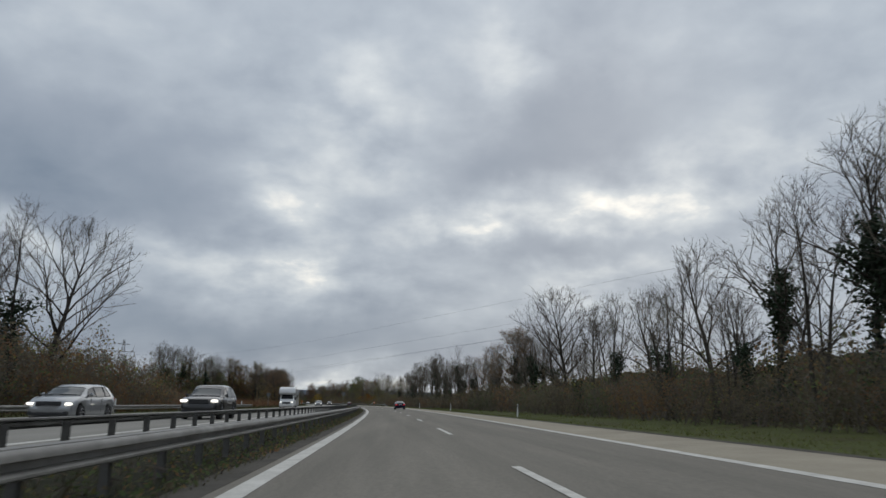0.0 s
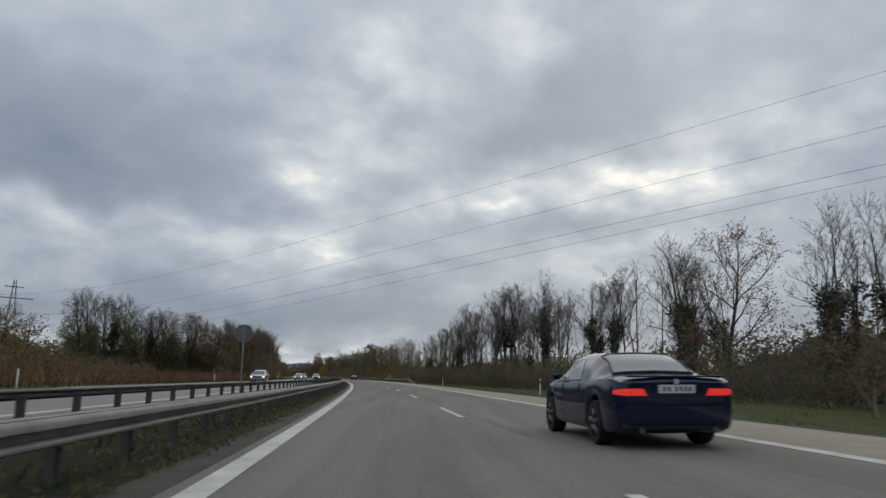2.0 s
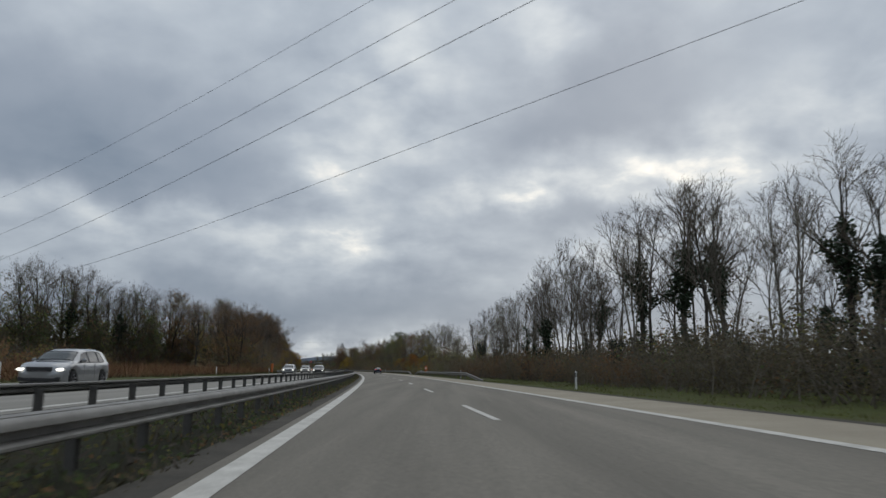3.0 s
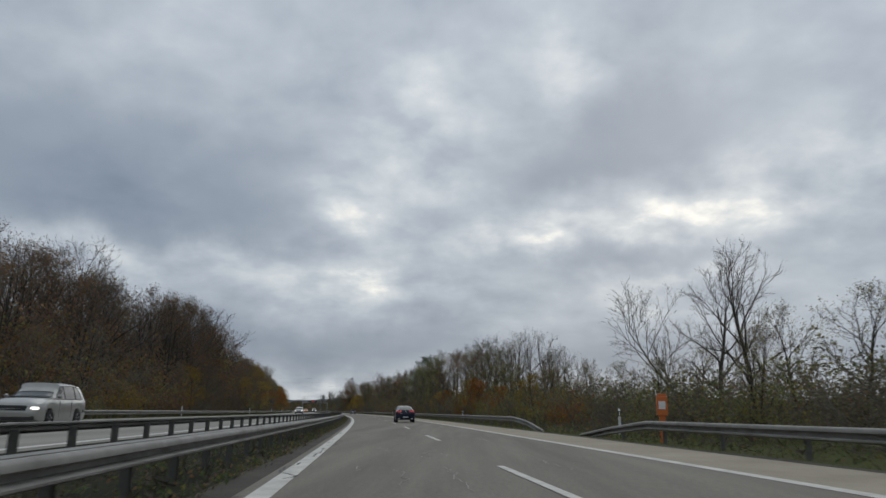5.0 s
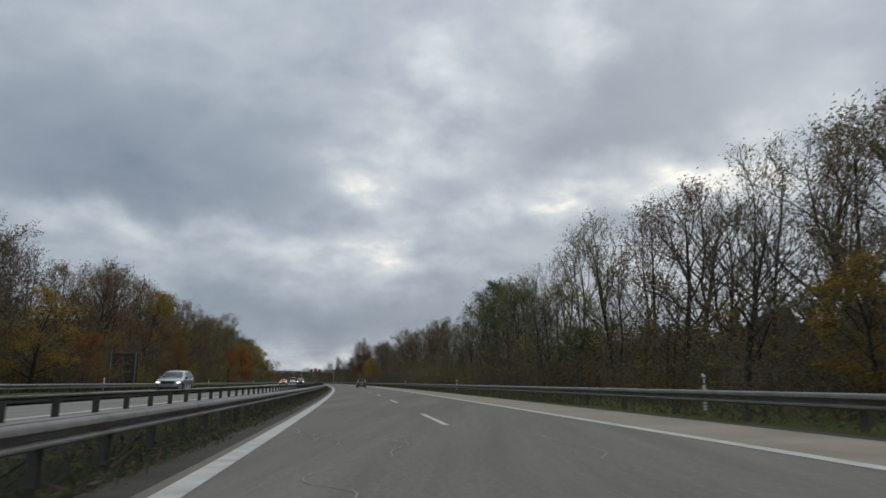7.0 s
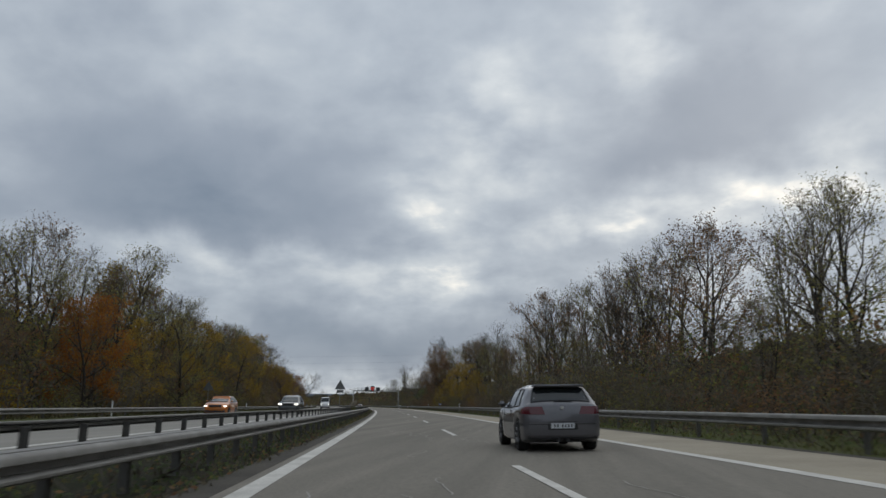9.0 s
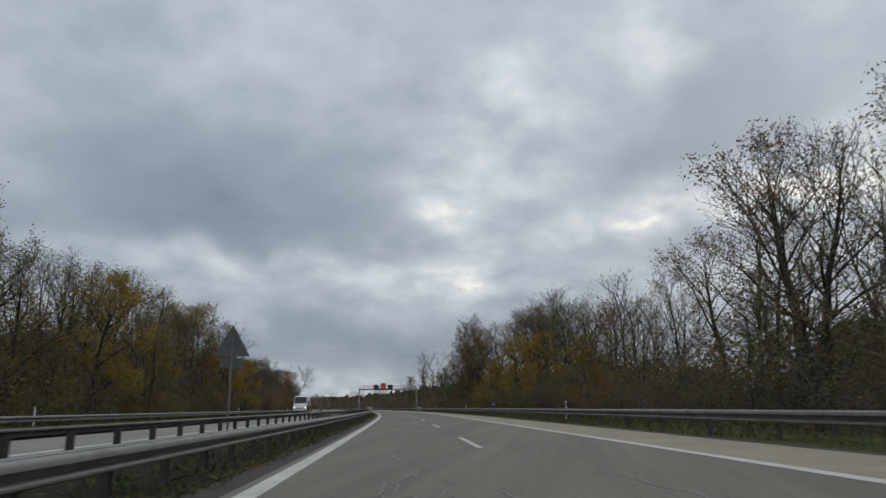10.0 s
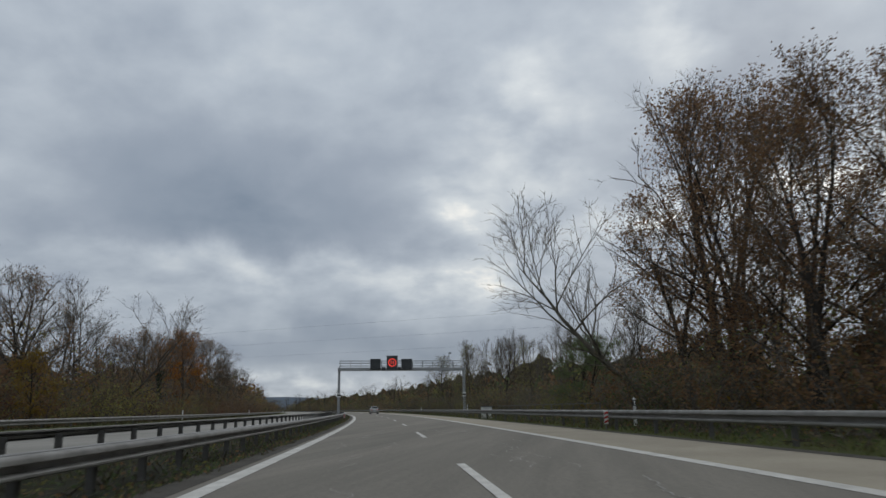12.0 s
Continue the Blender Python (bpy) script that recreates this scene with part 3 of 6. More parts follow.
def shrub(seed, height, wide, label, foliage, count=1500, size=0.06, name="shrub"):
    rng = random.Random(seed)
    root = thing(name, label, "shrub")
    wood, faces = [], []
    pts = []
    for i in range(17):
        a, lean = rng.uniform(0, 6.28), rng.uniform(0.1, 0.75)
        p = Vector((rng.uniform(-0.45, 0.45) * wide, rng.uniform(-0.45, 0.45) * wide, -0.1))
        d = Vector((math.cos(a) * lean, math.sin(a) * lean, 1)).normalized()
        long = height * rng.uniform(0.5, 1.12)
        line = [p]
        for k in range(3):
            d = (d + Vector((rng.gauss(0, 0.16), rng.gauss(0, 0.16), 0.02))).normalized()
            line.append(line[-1] + d * long / 3)
        tube(wood, faces, line, [0.035, 0.026, 0.015, 0.005], 3)
        for k in range(14):
            f = rng.uniform(0.12, 0.98) * 3
            j = min(int(f), 2)
            q = line[j].lerp(line[j + 1], f - j)
            e = q + Vector((rng.gauss(0, 0.22) * wide * 0.5, rng.gauss(0, 0.22) * wide * 0.5, rng.uniform(0.05, 0.6)))
            blade(wood, faces, q, e, 0.011, rng)
            pts += [e, q.lerp(e, 0.3), q.lerp(e, 0.55), q.lerp(e, 0.8)]
    raw("woody_base", wood, faces, TWIG, root, kind="stuff")
    raw("foliage", *leaves(rng, pts, size, count / len(pts), 0.075 * wide), foliage, root, kind="stuff")
    return root


BARE = "bare grey broadleaf tree with fine winter twigs"
SLIM = "slender bare tree with pale upright stems"
BROWNISH = "tree with thinning brown autumn leaves"
KINDS = {
    "oak": [tree(14, 14, "wide bare tree with a domed crown of ascending limbs", limbs=19, subs=8, lets=4, twigs=3, spread=0.40, first=0.22, thick=1.0),
            tree(15, 14, "wide bare tree with a domed crown of ascending limbs", limbs=13, subs=8, lets=4, twigs=3, spread=0.36, first=0.22, stems=2, thick=0.95)],
    "bare": [tree(11, 14, BARE, limbs=14, subs=6, spread=0.30, first=0.28, rise=0.2), tree(12, 14, BARE, limbs=8, subs=6, spread=0.26, first=0.28, stems=2, rise=0.4),
             tree(13, 14, BARE, limbs=15, subs=6, spread=0.28, first=0.24, rise=0.4)],
    "slim": [tree(21, 14, SLIM, PALE_BARK, limbs=7, subs=5, twigs=2, spread=0.15, first=0.42, stems=3, rise=0.7, thick=0.6),
             tree(22, 14, SLIM, PALE_BARK, limbs=8, subs=5, spread=0.16, first=0.38, stems=2, rise=0.8, thick=0.65),
             tree(23, 14, "slender bare tree with a thin trunk", BARK, limbs=13, subs=5, spread=0.17, first=0.38, rise=0.6, thick=0.6)],
    "ivy": [tree(31, 14, "bare tree with dark ivy over its trunk", limbs=11, subs=6, spread=0.24, first=0.38, rise=0.3, ivy=0.64),
            tree(32, 14, "bare forked tree with dark ivy over its trunk", limbs=7, subs=6, spread=0.24, first=0.36, stems=2, rise=0.4, ivy=0.56)],
    "brown": [tree(41, 14, BROWNISH, foliage=BROWN_LEAF, amount=4.2, limbs=15, subs=6, spread=0.31, first=0.10, fade=1.05, rise=0.1),
              tree(42, 14, BROWNISH, foliage=BROWN_LEAF, amount=3.0, limbs=8, subs=6, spread=0.29, first=0.14, stems=2, fade=0.9, rise=0.3)],
    "beech": [tree(44, 14, "tall tree with dense red-brown leaves", foliage=BROWN_LEAF, amount=5.0, size=0.06, scatter=0.13, limbs=17, subs=7, spread=0.28, first=0.05, rise=0.2),
              tree(45, 14, "tall forked tree with dense red-brown leaves", foliage=BROWN_LEAF, amount=4.4, size=0.06, scatter=0.13, limbs=10, subs=7, spread=0.27, first=0.06, stems=2, rise=0.3)],
    "brown_ivy": [tree(43, 14, "brown-leaved tree with dark ivy over its trunk", foliage=BROWN_LEAF, amount=4.2, size=0.06, scatter=0.13, limbs=15, subs=7, spread=0.31, first=0.3, ivy=0.75, thick=1.3)],
    "olive": [tree(51, 14, "tree with yellow-green autumn leaves", foliage=OLIVE_LEAF, amount=4.0, limbs=15, subs=6, spread=0.28, first=0.08, fade=0.85, rise=0.3),
              tree(52, 14, "tree with sparse yellow-green leaves", foliage=OLIVE_LEAF, amount=3.2, limbs=8, subs=6, spread=0.26, first=0.12, stems=2, fade=0.75, rise=0.5)],
    "gold": [tree(61, 14, "tree with golden yellow autumn leaves", foliage=GOLD_LEAF, amount=8.0, size=0.1, limbs=15, subs=6, spread=0.31, first=0.06, scatter=0.24, fade=0.95)],
    "orange": [tree(65, 14, "tree with orange autumn leaves", foliage=ORANGE_LEAF, amount=8.0, size=0.1, limbs=15, subs=6, spread=0.31, first=0.06, scatter=0.24, fade=0.95)],
    "green": [tree(71, 14, "tree with dull green leaves", foliage=GREEN_LEAF, amount=8.5, size=0.078, limbs=15, subs=6, spread=0.30, first=0.08, scatter=0.2)],
    "leaning": [tree(91, 14, "bare tree leaning out from the wood's edge", PALE_BARK, limbs=15, subs=8, lets=4, twigs=3, spread=0.36, first=0.22, lean=0.95, thick=0.8)],
    "dark_shrub": [shrub(81, 3.2, 3.2, "dense dark brown roadside shrub", DARK_LEAF), shrub(82, 3.6, 3.4, "dense dark brown roadside shrub", DARK_LEAF)],
    "green_shrub": [shrub(83, 3.2, 3.2, "dull green leafy roadside shrub", GREEN_LEAF)],
    "olive_shrub": [shrub(84, 3.2, 3.2, "yellow-green autumn roadside shrub", OLIVE_LEAF)],
    "brown_shrub": [shrub(85, 3.2, 3.2, "brown autumn roadside shrub", BROWN_LEAF)],
    "gold_shrub": [shrub(86, 3.2, 2.6, "golden yellow autumn shrub beside the road", GOLD_LEAF)],
    "orange_shrub": [shrub(88, 3.2, 2.6, "orange autumn shrub beside the road", ORANGE_LEAF)],
    "red_shrub": [shrub(87, 3.2, 3.2, "red-brown autumn shrub in the field", RED_LEAF)],
}
USED = set()
SEEDER = random.Random(5)


class Joined:
    """Many far trees or shrubs gathered into one mesh."""

    def __init__(self):
        self.v, self.f, self.m, self.mats, self.n = [], [], [], [], 0

    def add(self, proto, m, thin=1):
        for child in proto.children:
            me = child.data
            co = np.empty(len(me.vertices) * 3)
            me.vertices.foreach_get("co", co)
            co = co.reshape(-1, 3) @ np.array(m.to_3x3()).T + np.array(m.translation)
            fv = np.empty(len(me.loops), dtype=int)
            me.loops.foreach_get("vertex_index", fv)
            fv = fv.reshape(-1, 4)
            if me.materials[0] not in self.mats:
                self.mats.append(me.materials[0])
            if thin > 1 and child.name.startswith(("branchwork", "crown", "foliage", "woody")):
                fv = fv[::thin if child.name.startswith(("crown", "foliage")) else max(1, thin // 2)]
            self.v.append(co)
            self.f.append(fv + self.n)
            self.m.append(np.full(len(fv), self.mats.index(me.materials[0])))
            self.n += len(co)

    def build(self, name, label, category):
        v, f, mi = np.concatenate(self.v), np.concatenate(self.f), np.concatenate(self.m)
        used = np.unique(f)
        index = np.zeros(len(v), dtype=int)
        index[used] = np.arange(len(used))
        v, f = v[used], index[f]
        me = bpy.data.meshes.new(name)
        me.vertices.add(len(v))
        me.vertices.foreach_set("co", v.ravel())
        me.loops.add(f.size)
        me.loops.foreach_set("vertex_index", f.ravel())
        me.polygons.add(len(f))
        me.polygons.foreach_set("loop_start", np.arange(0, f.size, 4))
        me.polygons.foreach_set("loop_total", np.full(len(f), 4))
        for mat in self.mats:
            me.materials.append(mat)
        me.polygons.foreach_set("material_index", mi)
        me.update(calc_edges=True)
        me.validate()
        return tagged(new(name, me), label, category, "", "stuff")


BACK_WOODS, UNDERGROWTH = Joined(), Joined()


def plant(kind, s, off, height, wide=None, back=0, turn=None):
    """Sets one tree or shrub of a kind at a spot, with its full-size height; back: joins the far woods, thinned."""
    protos = KINDS[kind]
    ob = protos[SEEDER.randrange(len(protos))]
    low = "shrub" in kind
    k = height / (3.4 if low else 14.0)
    w = k * SEEDER.uniform(0.9, 1.12) if wide is None else k * wide
    m = along(s, off, ground_z(off) - 0.05, SEEDER.uniform(0, 360) if turn is None else turn) @ Matrix.Diagonal((w, w, k, 1))
    if back:
        (UNDERGROWTH if low else BACK_WOODS).add(ob, m, back)
    elif ob.name not in USED:
        USED.add(ob.name)
        ob.matrix_basis = m
    else:
        copy_thing(ob, m).matrix_basis = m


# the tops of the woods along the road, (distance, height): right at 22 m, left at 33 m from the lane line
R_SKY = [(20, 17), (50, 15.5), (62, 12.4), (78, 13), (88, 13), (96, 17), (106, 11), (114, 13), (124, 11), (138, 15.3), (146, 11), (158, 10.5), (168, 12.8), (182, 12.8), (198, 13), (210, 15.5),
         (224, 16.4), (250, 18), (272, 15.5), (300, 16), (311, 14), (318, 9), (330, 7.6), (348, 7.0), (378, 7.6), (392, 9.5), (408, 12.5), (424, 14.2), (440, 16.8), (470, 17.2), (486, 15), (520, 17.5), (545, 12),
         (562, 14.5), (590, 17), (606, 14), (616, 17.5), (625, 18.5), (636, 14), (648, 12), (662, 13.5), (676, 14.5), (684, 18), (700, 18), (728, 20), (738, 24), (748, 25), (755, 12.5), (780, 11.5), (804, 12.3), (830, 15.5), (1000, 16)]
L_SKY = [(340, 14.2), (364, 17), (400, 18), (430, 20), (474, 14.5), (500, 15.7), (530, 16.4), (576, 15), (612, 18), (650, 15.8), (690, 15), (706, 17.5), (720, 13.2), (736, 12), (770, 14.4), (783, 14), (788, 7), (801, 7), (807, 11), (828, 15.5), (1300, 16)]


def skyline(side, s, off):
    """How high the woods reach at a spot: the further from the road, the taller."""
    line = R_SKY if side > 0 else L_SKY
    return float(np.interp(s, [a for a, _ in line], [b for _, b in line])) * ((off + 2) / 24 if side > 0 else (off - 2) / 31)


def woods(side, s0, s1, edge, main, kinds, low, step, front=0.5, low_step=7.0, low_high=(2.2, 4.2), behind=0.75, joined=0):
    """A wood along the road: shrubs at its edge, lower trees behind them, the main row, and trees behind that, joined."""
    s = s0
    while s < s1:
        at, off = s + SEEDER.uniform(-0.35, 0.35) * step, main + SEEDER.uniform(-2.0, 2.5)
        plant(SEEDER.choice(kinds), at, side * off, skyline(side, at, off) * (SEEDER.uniform(0.87, 1.05) if side > 0 else SEEDER.uniform(0.92, 1.1)), back=joined)
        if SEEDER.random() < front:
            at, off = s + SEEDER.uniform(-0.5, 0.5) * step, edge + SEEDER.uniform(0.5, 3.0)
            plant(SEEDER.choice(kinds), at, side * off, skyline(side, at, off) * SEEDER.uniform(0.5, 0.88))
        if SEEDER.random() < behind:
            at, off = s + SEEDER.uniform(-0.5, 0.5) * step, main + SEEDER.uniform(4, 11)
            plant(SEEDER.choice(kinds), at, side * off, skyline(side, at, off) * SEEDER.uniform(0.7, 0.95), back=4)
        s += step * SEEDER.uniform(0.8, 1.2)
    s = s0
    while s < s1:
        plant(SEEDER.choice(low), s + SEEDER.uniform(-1, 1), side * (edge - 1.4 + SEEDER.uniform(-0.6, 0.6)), SEEDER.uniform(*low_high), 1.2)
        s += low_step * SEEDER.uniform(0.8, 1.2)


DARK = ["dark_shrub", "dark_shrub", "brown_shrub", "green_shrub", "dark_shrub"]
# right-hand woods, by stretch
woods(1, 22, 92, 16.5, 22, ["ivy", "bare", "ivy", "bare", "slim", "ivy"], DARK, 6.5, 0.5, 6.0)
woods(1, 104, 178, 16.5, 22, ["ivy", "bare", "ivy", "slim", "brown"], DARK, 6.0, 0.4, 6.0)
woods(1, 180, 312, 15, 21, ["slim", "slim", "slim", "slim", "slim", "ivy"], ["dark_shrub", "dark_shrub", "dark_shrub", "brown_shrub"], 3.5, 0.1, 4.5, behind=0.35)
woods(1, 316, 400, 14, 21, ["olive", "olive", "brown", "olive", "olive"], ["green_shrub", "dark_shrub", "olive_shrub", "dark_shrub", "orange_shrub"], 6.5, 0.6, 5.5)
woods(1, 402, 480, 14, 21, ["olive", "brown", "oak", "olive", "olive", "brown"], ["brown_shrub", "dark_shrub", "olive_shrub", "gold_shrub", "dark_shrub"], 6.0, 0.6, 5.5)
woods(1, 482, 642, 14, 21, ["bare", "olive", "olive", "bare", "brown", "brown", "olive"], ["brown_shrub", "dark_shrub", "olive_shrub", "dark_shrub"], 5.8, 0.4, 5.5)
woods(1, 644, 726, 14, 21, ["brown", "olive", "bare", "olive", "olive"], ["dark_shrub", "brown_shrub", "olive_shrub", "green_shrub"], 5.4, 0.6, 5.5)
woods(1, 724, 741, 13, 16, ["beech"], ["dark_shrub", "brown_shrub", "green_shrub"], 3.6, 0.6, 4.0, behind=0.7)
woods(1, 756, 880, 15, 21, ["slim", "olive", "slim", "bare"], ["dark_shrub", "olive_shrub"], 7.0, 0.3, 9.0, joined=1)
# left-hand woods
woods(-1, 345, 480, 25.5, 32, ["brown", "oak", "brown", "brown", "bare"], ["dark_shrub", "brown_shrub", "olive_shrub", "gold_shrub"], 4.4, 0.5, 7, joined=1)
woods(-1, 483, 700, 26, 32, ["brown", "olive", "olive", "brown", "gold", "oak"], ["dark_shrub", "brown_shrub", "gold_shrub", "olive_shrub"], 4.4, 0.5, 7, joined=1)
woods(-1, 703, 860, 25.5, 32, ["brown", "brown", "brown", "bare", "oak"], ["brown_shrub", "olive_shrub", "red_shrub"], 5.0, 0.5, 7, joined=1)
# the lone trees at the start, beside the oncoming lanes
for kind, s, off, high in (("oak", 71, -33, 19.5), ("bare", 60, -35, 17), ("ivy", 58, -30.5, 16.5), ("oak", 50, -36, 17), ("ivy", 44, -33, 15)):
    plant(kind, s, off, high, 1.0)
for i in range(16):
    plant(SEEDER.choice(["dark_shrub", "brown_shrub"]), 36 + i * 3.2, -25 - SEEDER.uniform(0, 7), SEEDER.uniform(3, 5.5), 1.2)
# trees that stand out: kind, distance, offset, height, width
for kind, s, off, high, wide in (
        ("oak", 99, 23.4, 17.8, 1.1), ("brown_ivy", 136, 24, 15.8, 1.15), ("ivy", 112, 22, 13.3, 1.2), ("ivy", 168, 22, 12.9, 1.0), ("ivy", 185, 22, 13.2, 1.0),
        ("ivy", 192, 22, 12.2, 1.1), ("bare", 332, 22, 13, 0.9), ("bare", 338, 23, 12.4, 1.0), ("green", 540, 27, 21, 1.2),
        ("oak", 592, 22, 17, 0.95), ("oak", 598, 23, 16.5, 0.9), ("bare", 622, 21, 17.8, 1.1), ("oak", 682, 21, 18, 1.0), ("oak", 699, 21, 17.5, 1.35), ("bare", 744, 19, 23, 0.9)):
    plant(kind, s, off, high, wide)
for s, off, high in ((206, 18.5, 6.5), (215, 19, 5.5), (233, 18, 7.0), (246, 19, 6.0), (262, 18, 7.5), (281, 18.5, 6.5)):
    plant("ivy", s, off, high, 1.3)
plant("leaning", 338, 22.5, 11.5, 1.0, turn=160)
plant("leaning", 741.5, 15, 14, 1.15, turn=170)
plant("gold", 751.5, -23.6, 5.0, 1.1)
plant("orange", 801, -26, 12.2, 0.9)
plant("brown_ivy", 789, -26, 9, 0.7)
plant("leaning", 774, -28, 12.5, 1.2, turn=0)
plant("gold", 457, -23.6, 7.3, 1.2)
plant("olive", 451, -23.8, 7.6, 1.1)
plant("orange", 503.5, -23.6, 6.4, 1.15)
plant("orange", 547.5, -23.6, 6.9, 1.1)
plant("gold", 380, -23.5, 6)
plant("orange", 468, -24.0, 5)
plant("gold", 432, -23.6, 7)
plant("orange", 577, -23.8, 8.5)
plant("orange", 580, -24.6, 9.5)
plant("gold", 590, -24, 8.5)
plant("olive", 604, -24.5, 11)
plant("olive", 652, -24.5, 10)
plant("gold", 644.5, -26.8, 12.3, 1.0)
plant("gold", 684, -23.8, 9)
plant("gold", 692, -24, 8)
plant("gold", 684, 13.5, 8)
plant("gold", 676, 13.8, 10)
plant("gold", 662, 13.8, 9)
plant("orange", 386, 13.4, 5.6)
plant("orange", 389, 14, 6)
plant("gold", 398, 13.5, 6)
plant("gold", 425, 13.4, 5)
plant("orange", 420, 13.8, 5.2)
plant("gold", 640, 13, 6.5)
plant("gold", 695, 13.6, 7.2, 1.2)
plant("gold", 356, 13.4, 4.8, 1.2)
plant("orange", 374.5, 13.4, 4.4, 1.2)
plant("green", 497, 18, 14.2, 1.2)
plant("green", 456, 13.6, 5.2, 1.3)
plant("orange_shrub", 384, 11.6, 4.6)
plant("gold_shrub", 392, 11.6, 4.0)
plant("gold_shrub", 690, 11.8, 5.5)
plant("green", 757, 14.6, 6.6, 1.3)
plant("green", 762, 15.4, 6.8, 1.3)
# clump beyond the reed field, thinning towards the road
for i in range(40):
    f = i / 39
    plant(SEEDER.choice(["ivy", "ivy", "ivy", "bare"] if f < 0.45 else ["olive", "bare", "brown", "brown"]), 363 + 64 * f + (SEEDER.uniform(0, 6) if i % 2 else SEEDER.uniform(6, 18)),
          -88 + 59 * f + SEEDER.uniform(-3, 3), (30.5 - 12.5 * f) * SEEDER.uniform(0.84, 1.05), back=1 if i % 2 else 2)
for i in range(34):
    f = i / 33
    plant(SEEDER.choice(["dark_shrub", "red_shrub", "red_shrub", "brown_shrub"]), 359 + 62 * f, -85 + 60 * f + SEEDER.uniform(-3, 3), SEEDER.uniform(5, 9), back=5)
# low trees and scrub across the field, and the wooded rise behind it
for i in range(34):
    s = 75 + i * 8.5
    plant(SEEDER.choice(["red_shrub", "brown_shrub", "olive_shrub", "dark_shrub"]), s, -62 - SEEDER.uniform(0, 14), SEEDER.uniform(4, 7.5), 1.5, back=5)
for i in range(26):
    s = 62 + i * 10.5
    plant(SEEDER.choice(["brown", "olive", "bare", "brown", "orange"]), s, -84 - SEEDER.uniform(0, 14), SEEDER.uniform(15, 20), 1.2, back=3)
# far woods on both sides and where the road bends out of sight
for s in np.arange(880, 1600, 18.0):
    plant(SEEDER.choice(["slim", "olive", "brown", "bare"]), s, 17 + SEEDER.uniform(0, 8), SEEDER.uniform(10, 14.5), 1.3, back=11)
    plant(SEEDER.choice(["dark_shrub", "olive_shrub", "brown_shrub"]), s, 13 + SEEDER.uniform(0, 3), SEEDER.uniform(3.5, 5.5), 1.8, back=7)
    if s < 1300:
        plant(SEEDER.choice(["brown", "bare", "olive"]), s, -27 - SEEDER.uniform(0, 8), SEEDER.uniform(9, 13), 1.3, back=11)
        plant(SEEDER.choice(["brown_shrub", "olive_shrub"]), s, -23 - SEEDER.uniform(0, 3), SEEDER.uniform(3.5, 5.5), 1.8, back=7)
for i in range(40):
    plant(SEEDER.choice(["brown", "olive", "bare", "green"]), 1330 + SEEDER.uniform(0, 300), SEEDER.uniform(-190, 120), SEEDER.uniform(10, 17), 1.5, back=11)


def thicket(name, label, category, stretches, mixes, seed):
    """Brush too fine to pick apart: leaves and thin twigs filling a belt with an uneven top.
    stretches: side, from, to, near, far, bottom, (distance, top) pairs, pieces a metre, leaf share, leaf size, twig length, mix."""
    rng = np.random.default_rng(seed)
    for index, mat in enumerate(mixes):
        vs, fs, n = [], [], 0
        for side, s0, s1, near, far, bottom, tops, dense, share, size, long, mix in stretches:
            leaf_share = sum(mix[:-1]) * share
            weight = mix[index] * share if mat is not TWIG else sum(mix) - leaf_share
            m = int((s1 - s0) * dense * weight)
            if not m:
                continue
            # pieces hang together in sprays
            group = 14 if max(b for _, b in tops) > 2 else 1
            n_sprays = -(-m // group)
            pick = np.repeat(np.arange(n_sprays), group)[:m]
            s = rng.uniform(s0, s1, n_sprays)[pick]
            d = rng.random(n_sprays)[pick]
            off = near + (far - near) * d ** 1.3
            top = np.interp(s, [a for a, _ in tops], [b for _, b in tops])
            wave = 0.72 + 0.20 * np.sin(s * 0.83 + 1.7 * np.sin(s * 0.21) + off * 0.7) + 0.16 * np.sin(s * 2.3 + off * 1.9) + 0.10 * np.sin(s * 5.1)
            z = bottom + (top * wave * (0.55 + 0.45 * d) - bottom) * rng.random(n_sprays)[pick] ** 0.8
            if group > 1:
                loose = 0.3 + size * 1.3
                s, off, z = (q + rng.normal(size=m) * loose * k for q, k in ((s, 1.0), (off, 1.0), (z, 0.75)))
            th = np.interp(s, SS, THETA)
            o = side * off
            gz = np.array([ground_z(q) for q in o])
            c = np.stack([np.interp(s, SS, LX) + o * np.cos(th), np.interp(s, SS, LY) + o * np.sin(th), np.maximum(z, 0.05) + gz], 1)
            leafy = np.full(m, mat is not TWIG)
            u = rng.normal(size=(m, 3))
            u[:, 2] += np.where(leafy, 0.0, 1.3)
            u /= np.linalg.norm(u, axis=1)[:, None]
            w = np.cross(u, rng.normal(size=(m, 3)))
            w /= np.linalg.norm(w, axis=1)[:, None]
            k = rng.uniform(0.6, 1.4, m)
            a = (u.T * np.where(leafy, size * k, long * k)).T
            b = (w.T * np.where(leafy, size * k * 0.55, 0.010 + 0.007 * k)).T
            vs.append(np.stack([c - a, c + b, c + a, c - b], 1).reshape(-1, 3))
            fs.append(np.arange(m * 4).reshape(-1, 4) + n)
            n += m * 4
        if not n:
            continue
        v, f = np.concatenate(vs) * U, np.concatenate(fs)
        me = bpy.data.meshes.new(name)
        me.vertices.add(len(v))
        me.vertices.foreach_set("co", v.ravel())
        me.loops.add(f.size)
        me.loops.foreach_set("vertex_index", f.ravel())
        me.polygons.add(len(f))
        me.polygons.foreach_set("loop_start", np.arange(0, f.size, 4))
        me.polygons.foreach_set("loop_total", np.full(len(f), 4))
        me.materials.append(mat)
        me.update(calc_edges=True)
        tagged(new(name, me), label, category, "", "stuff")


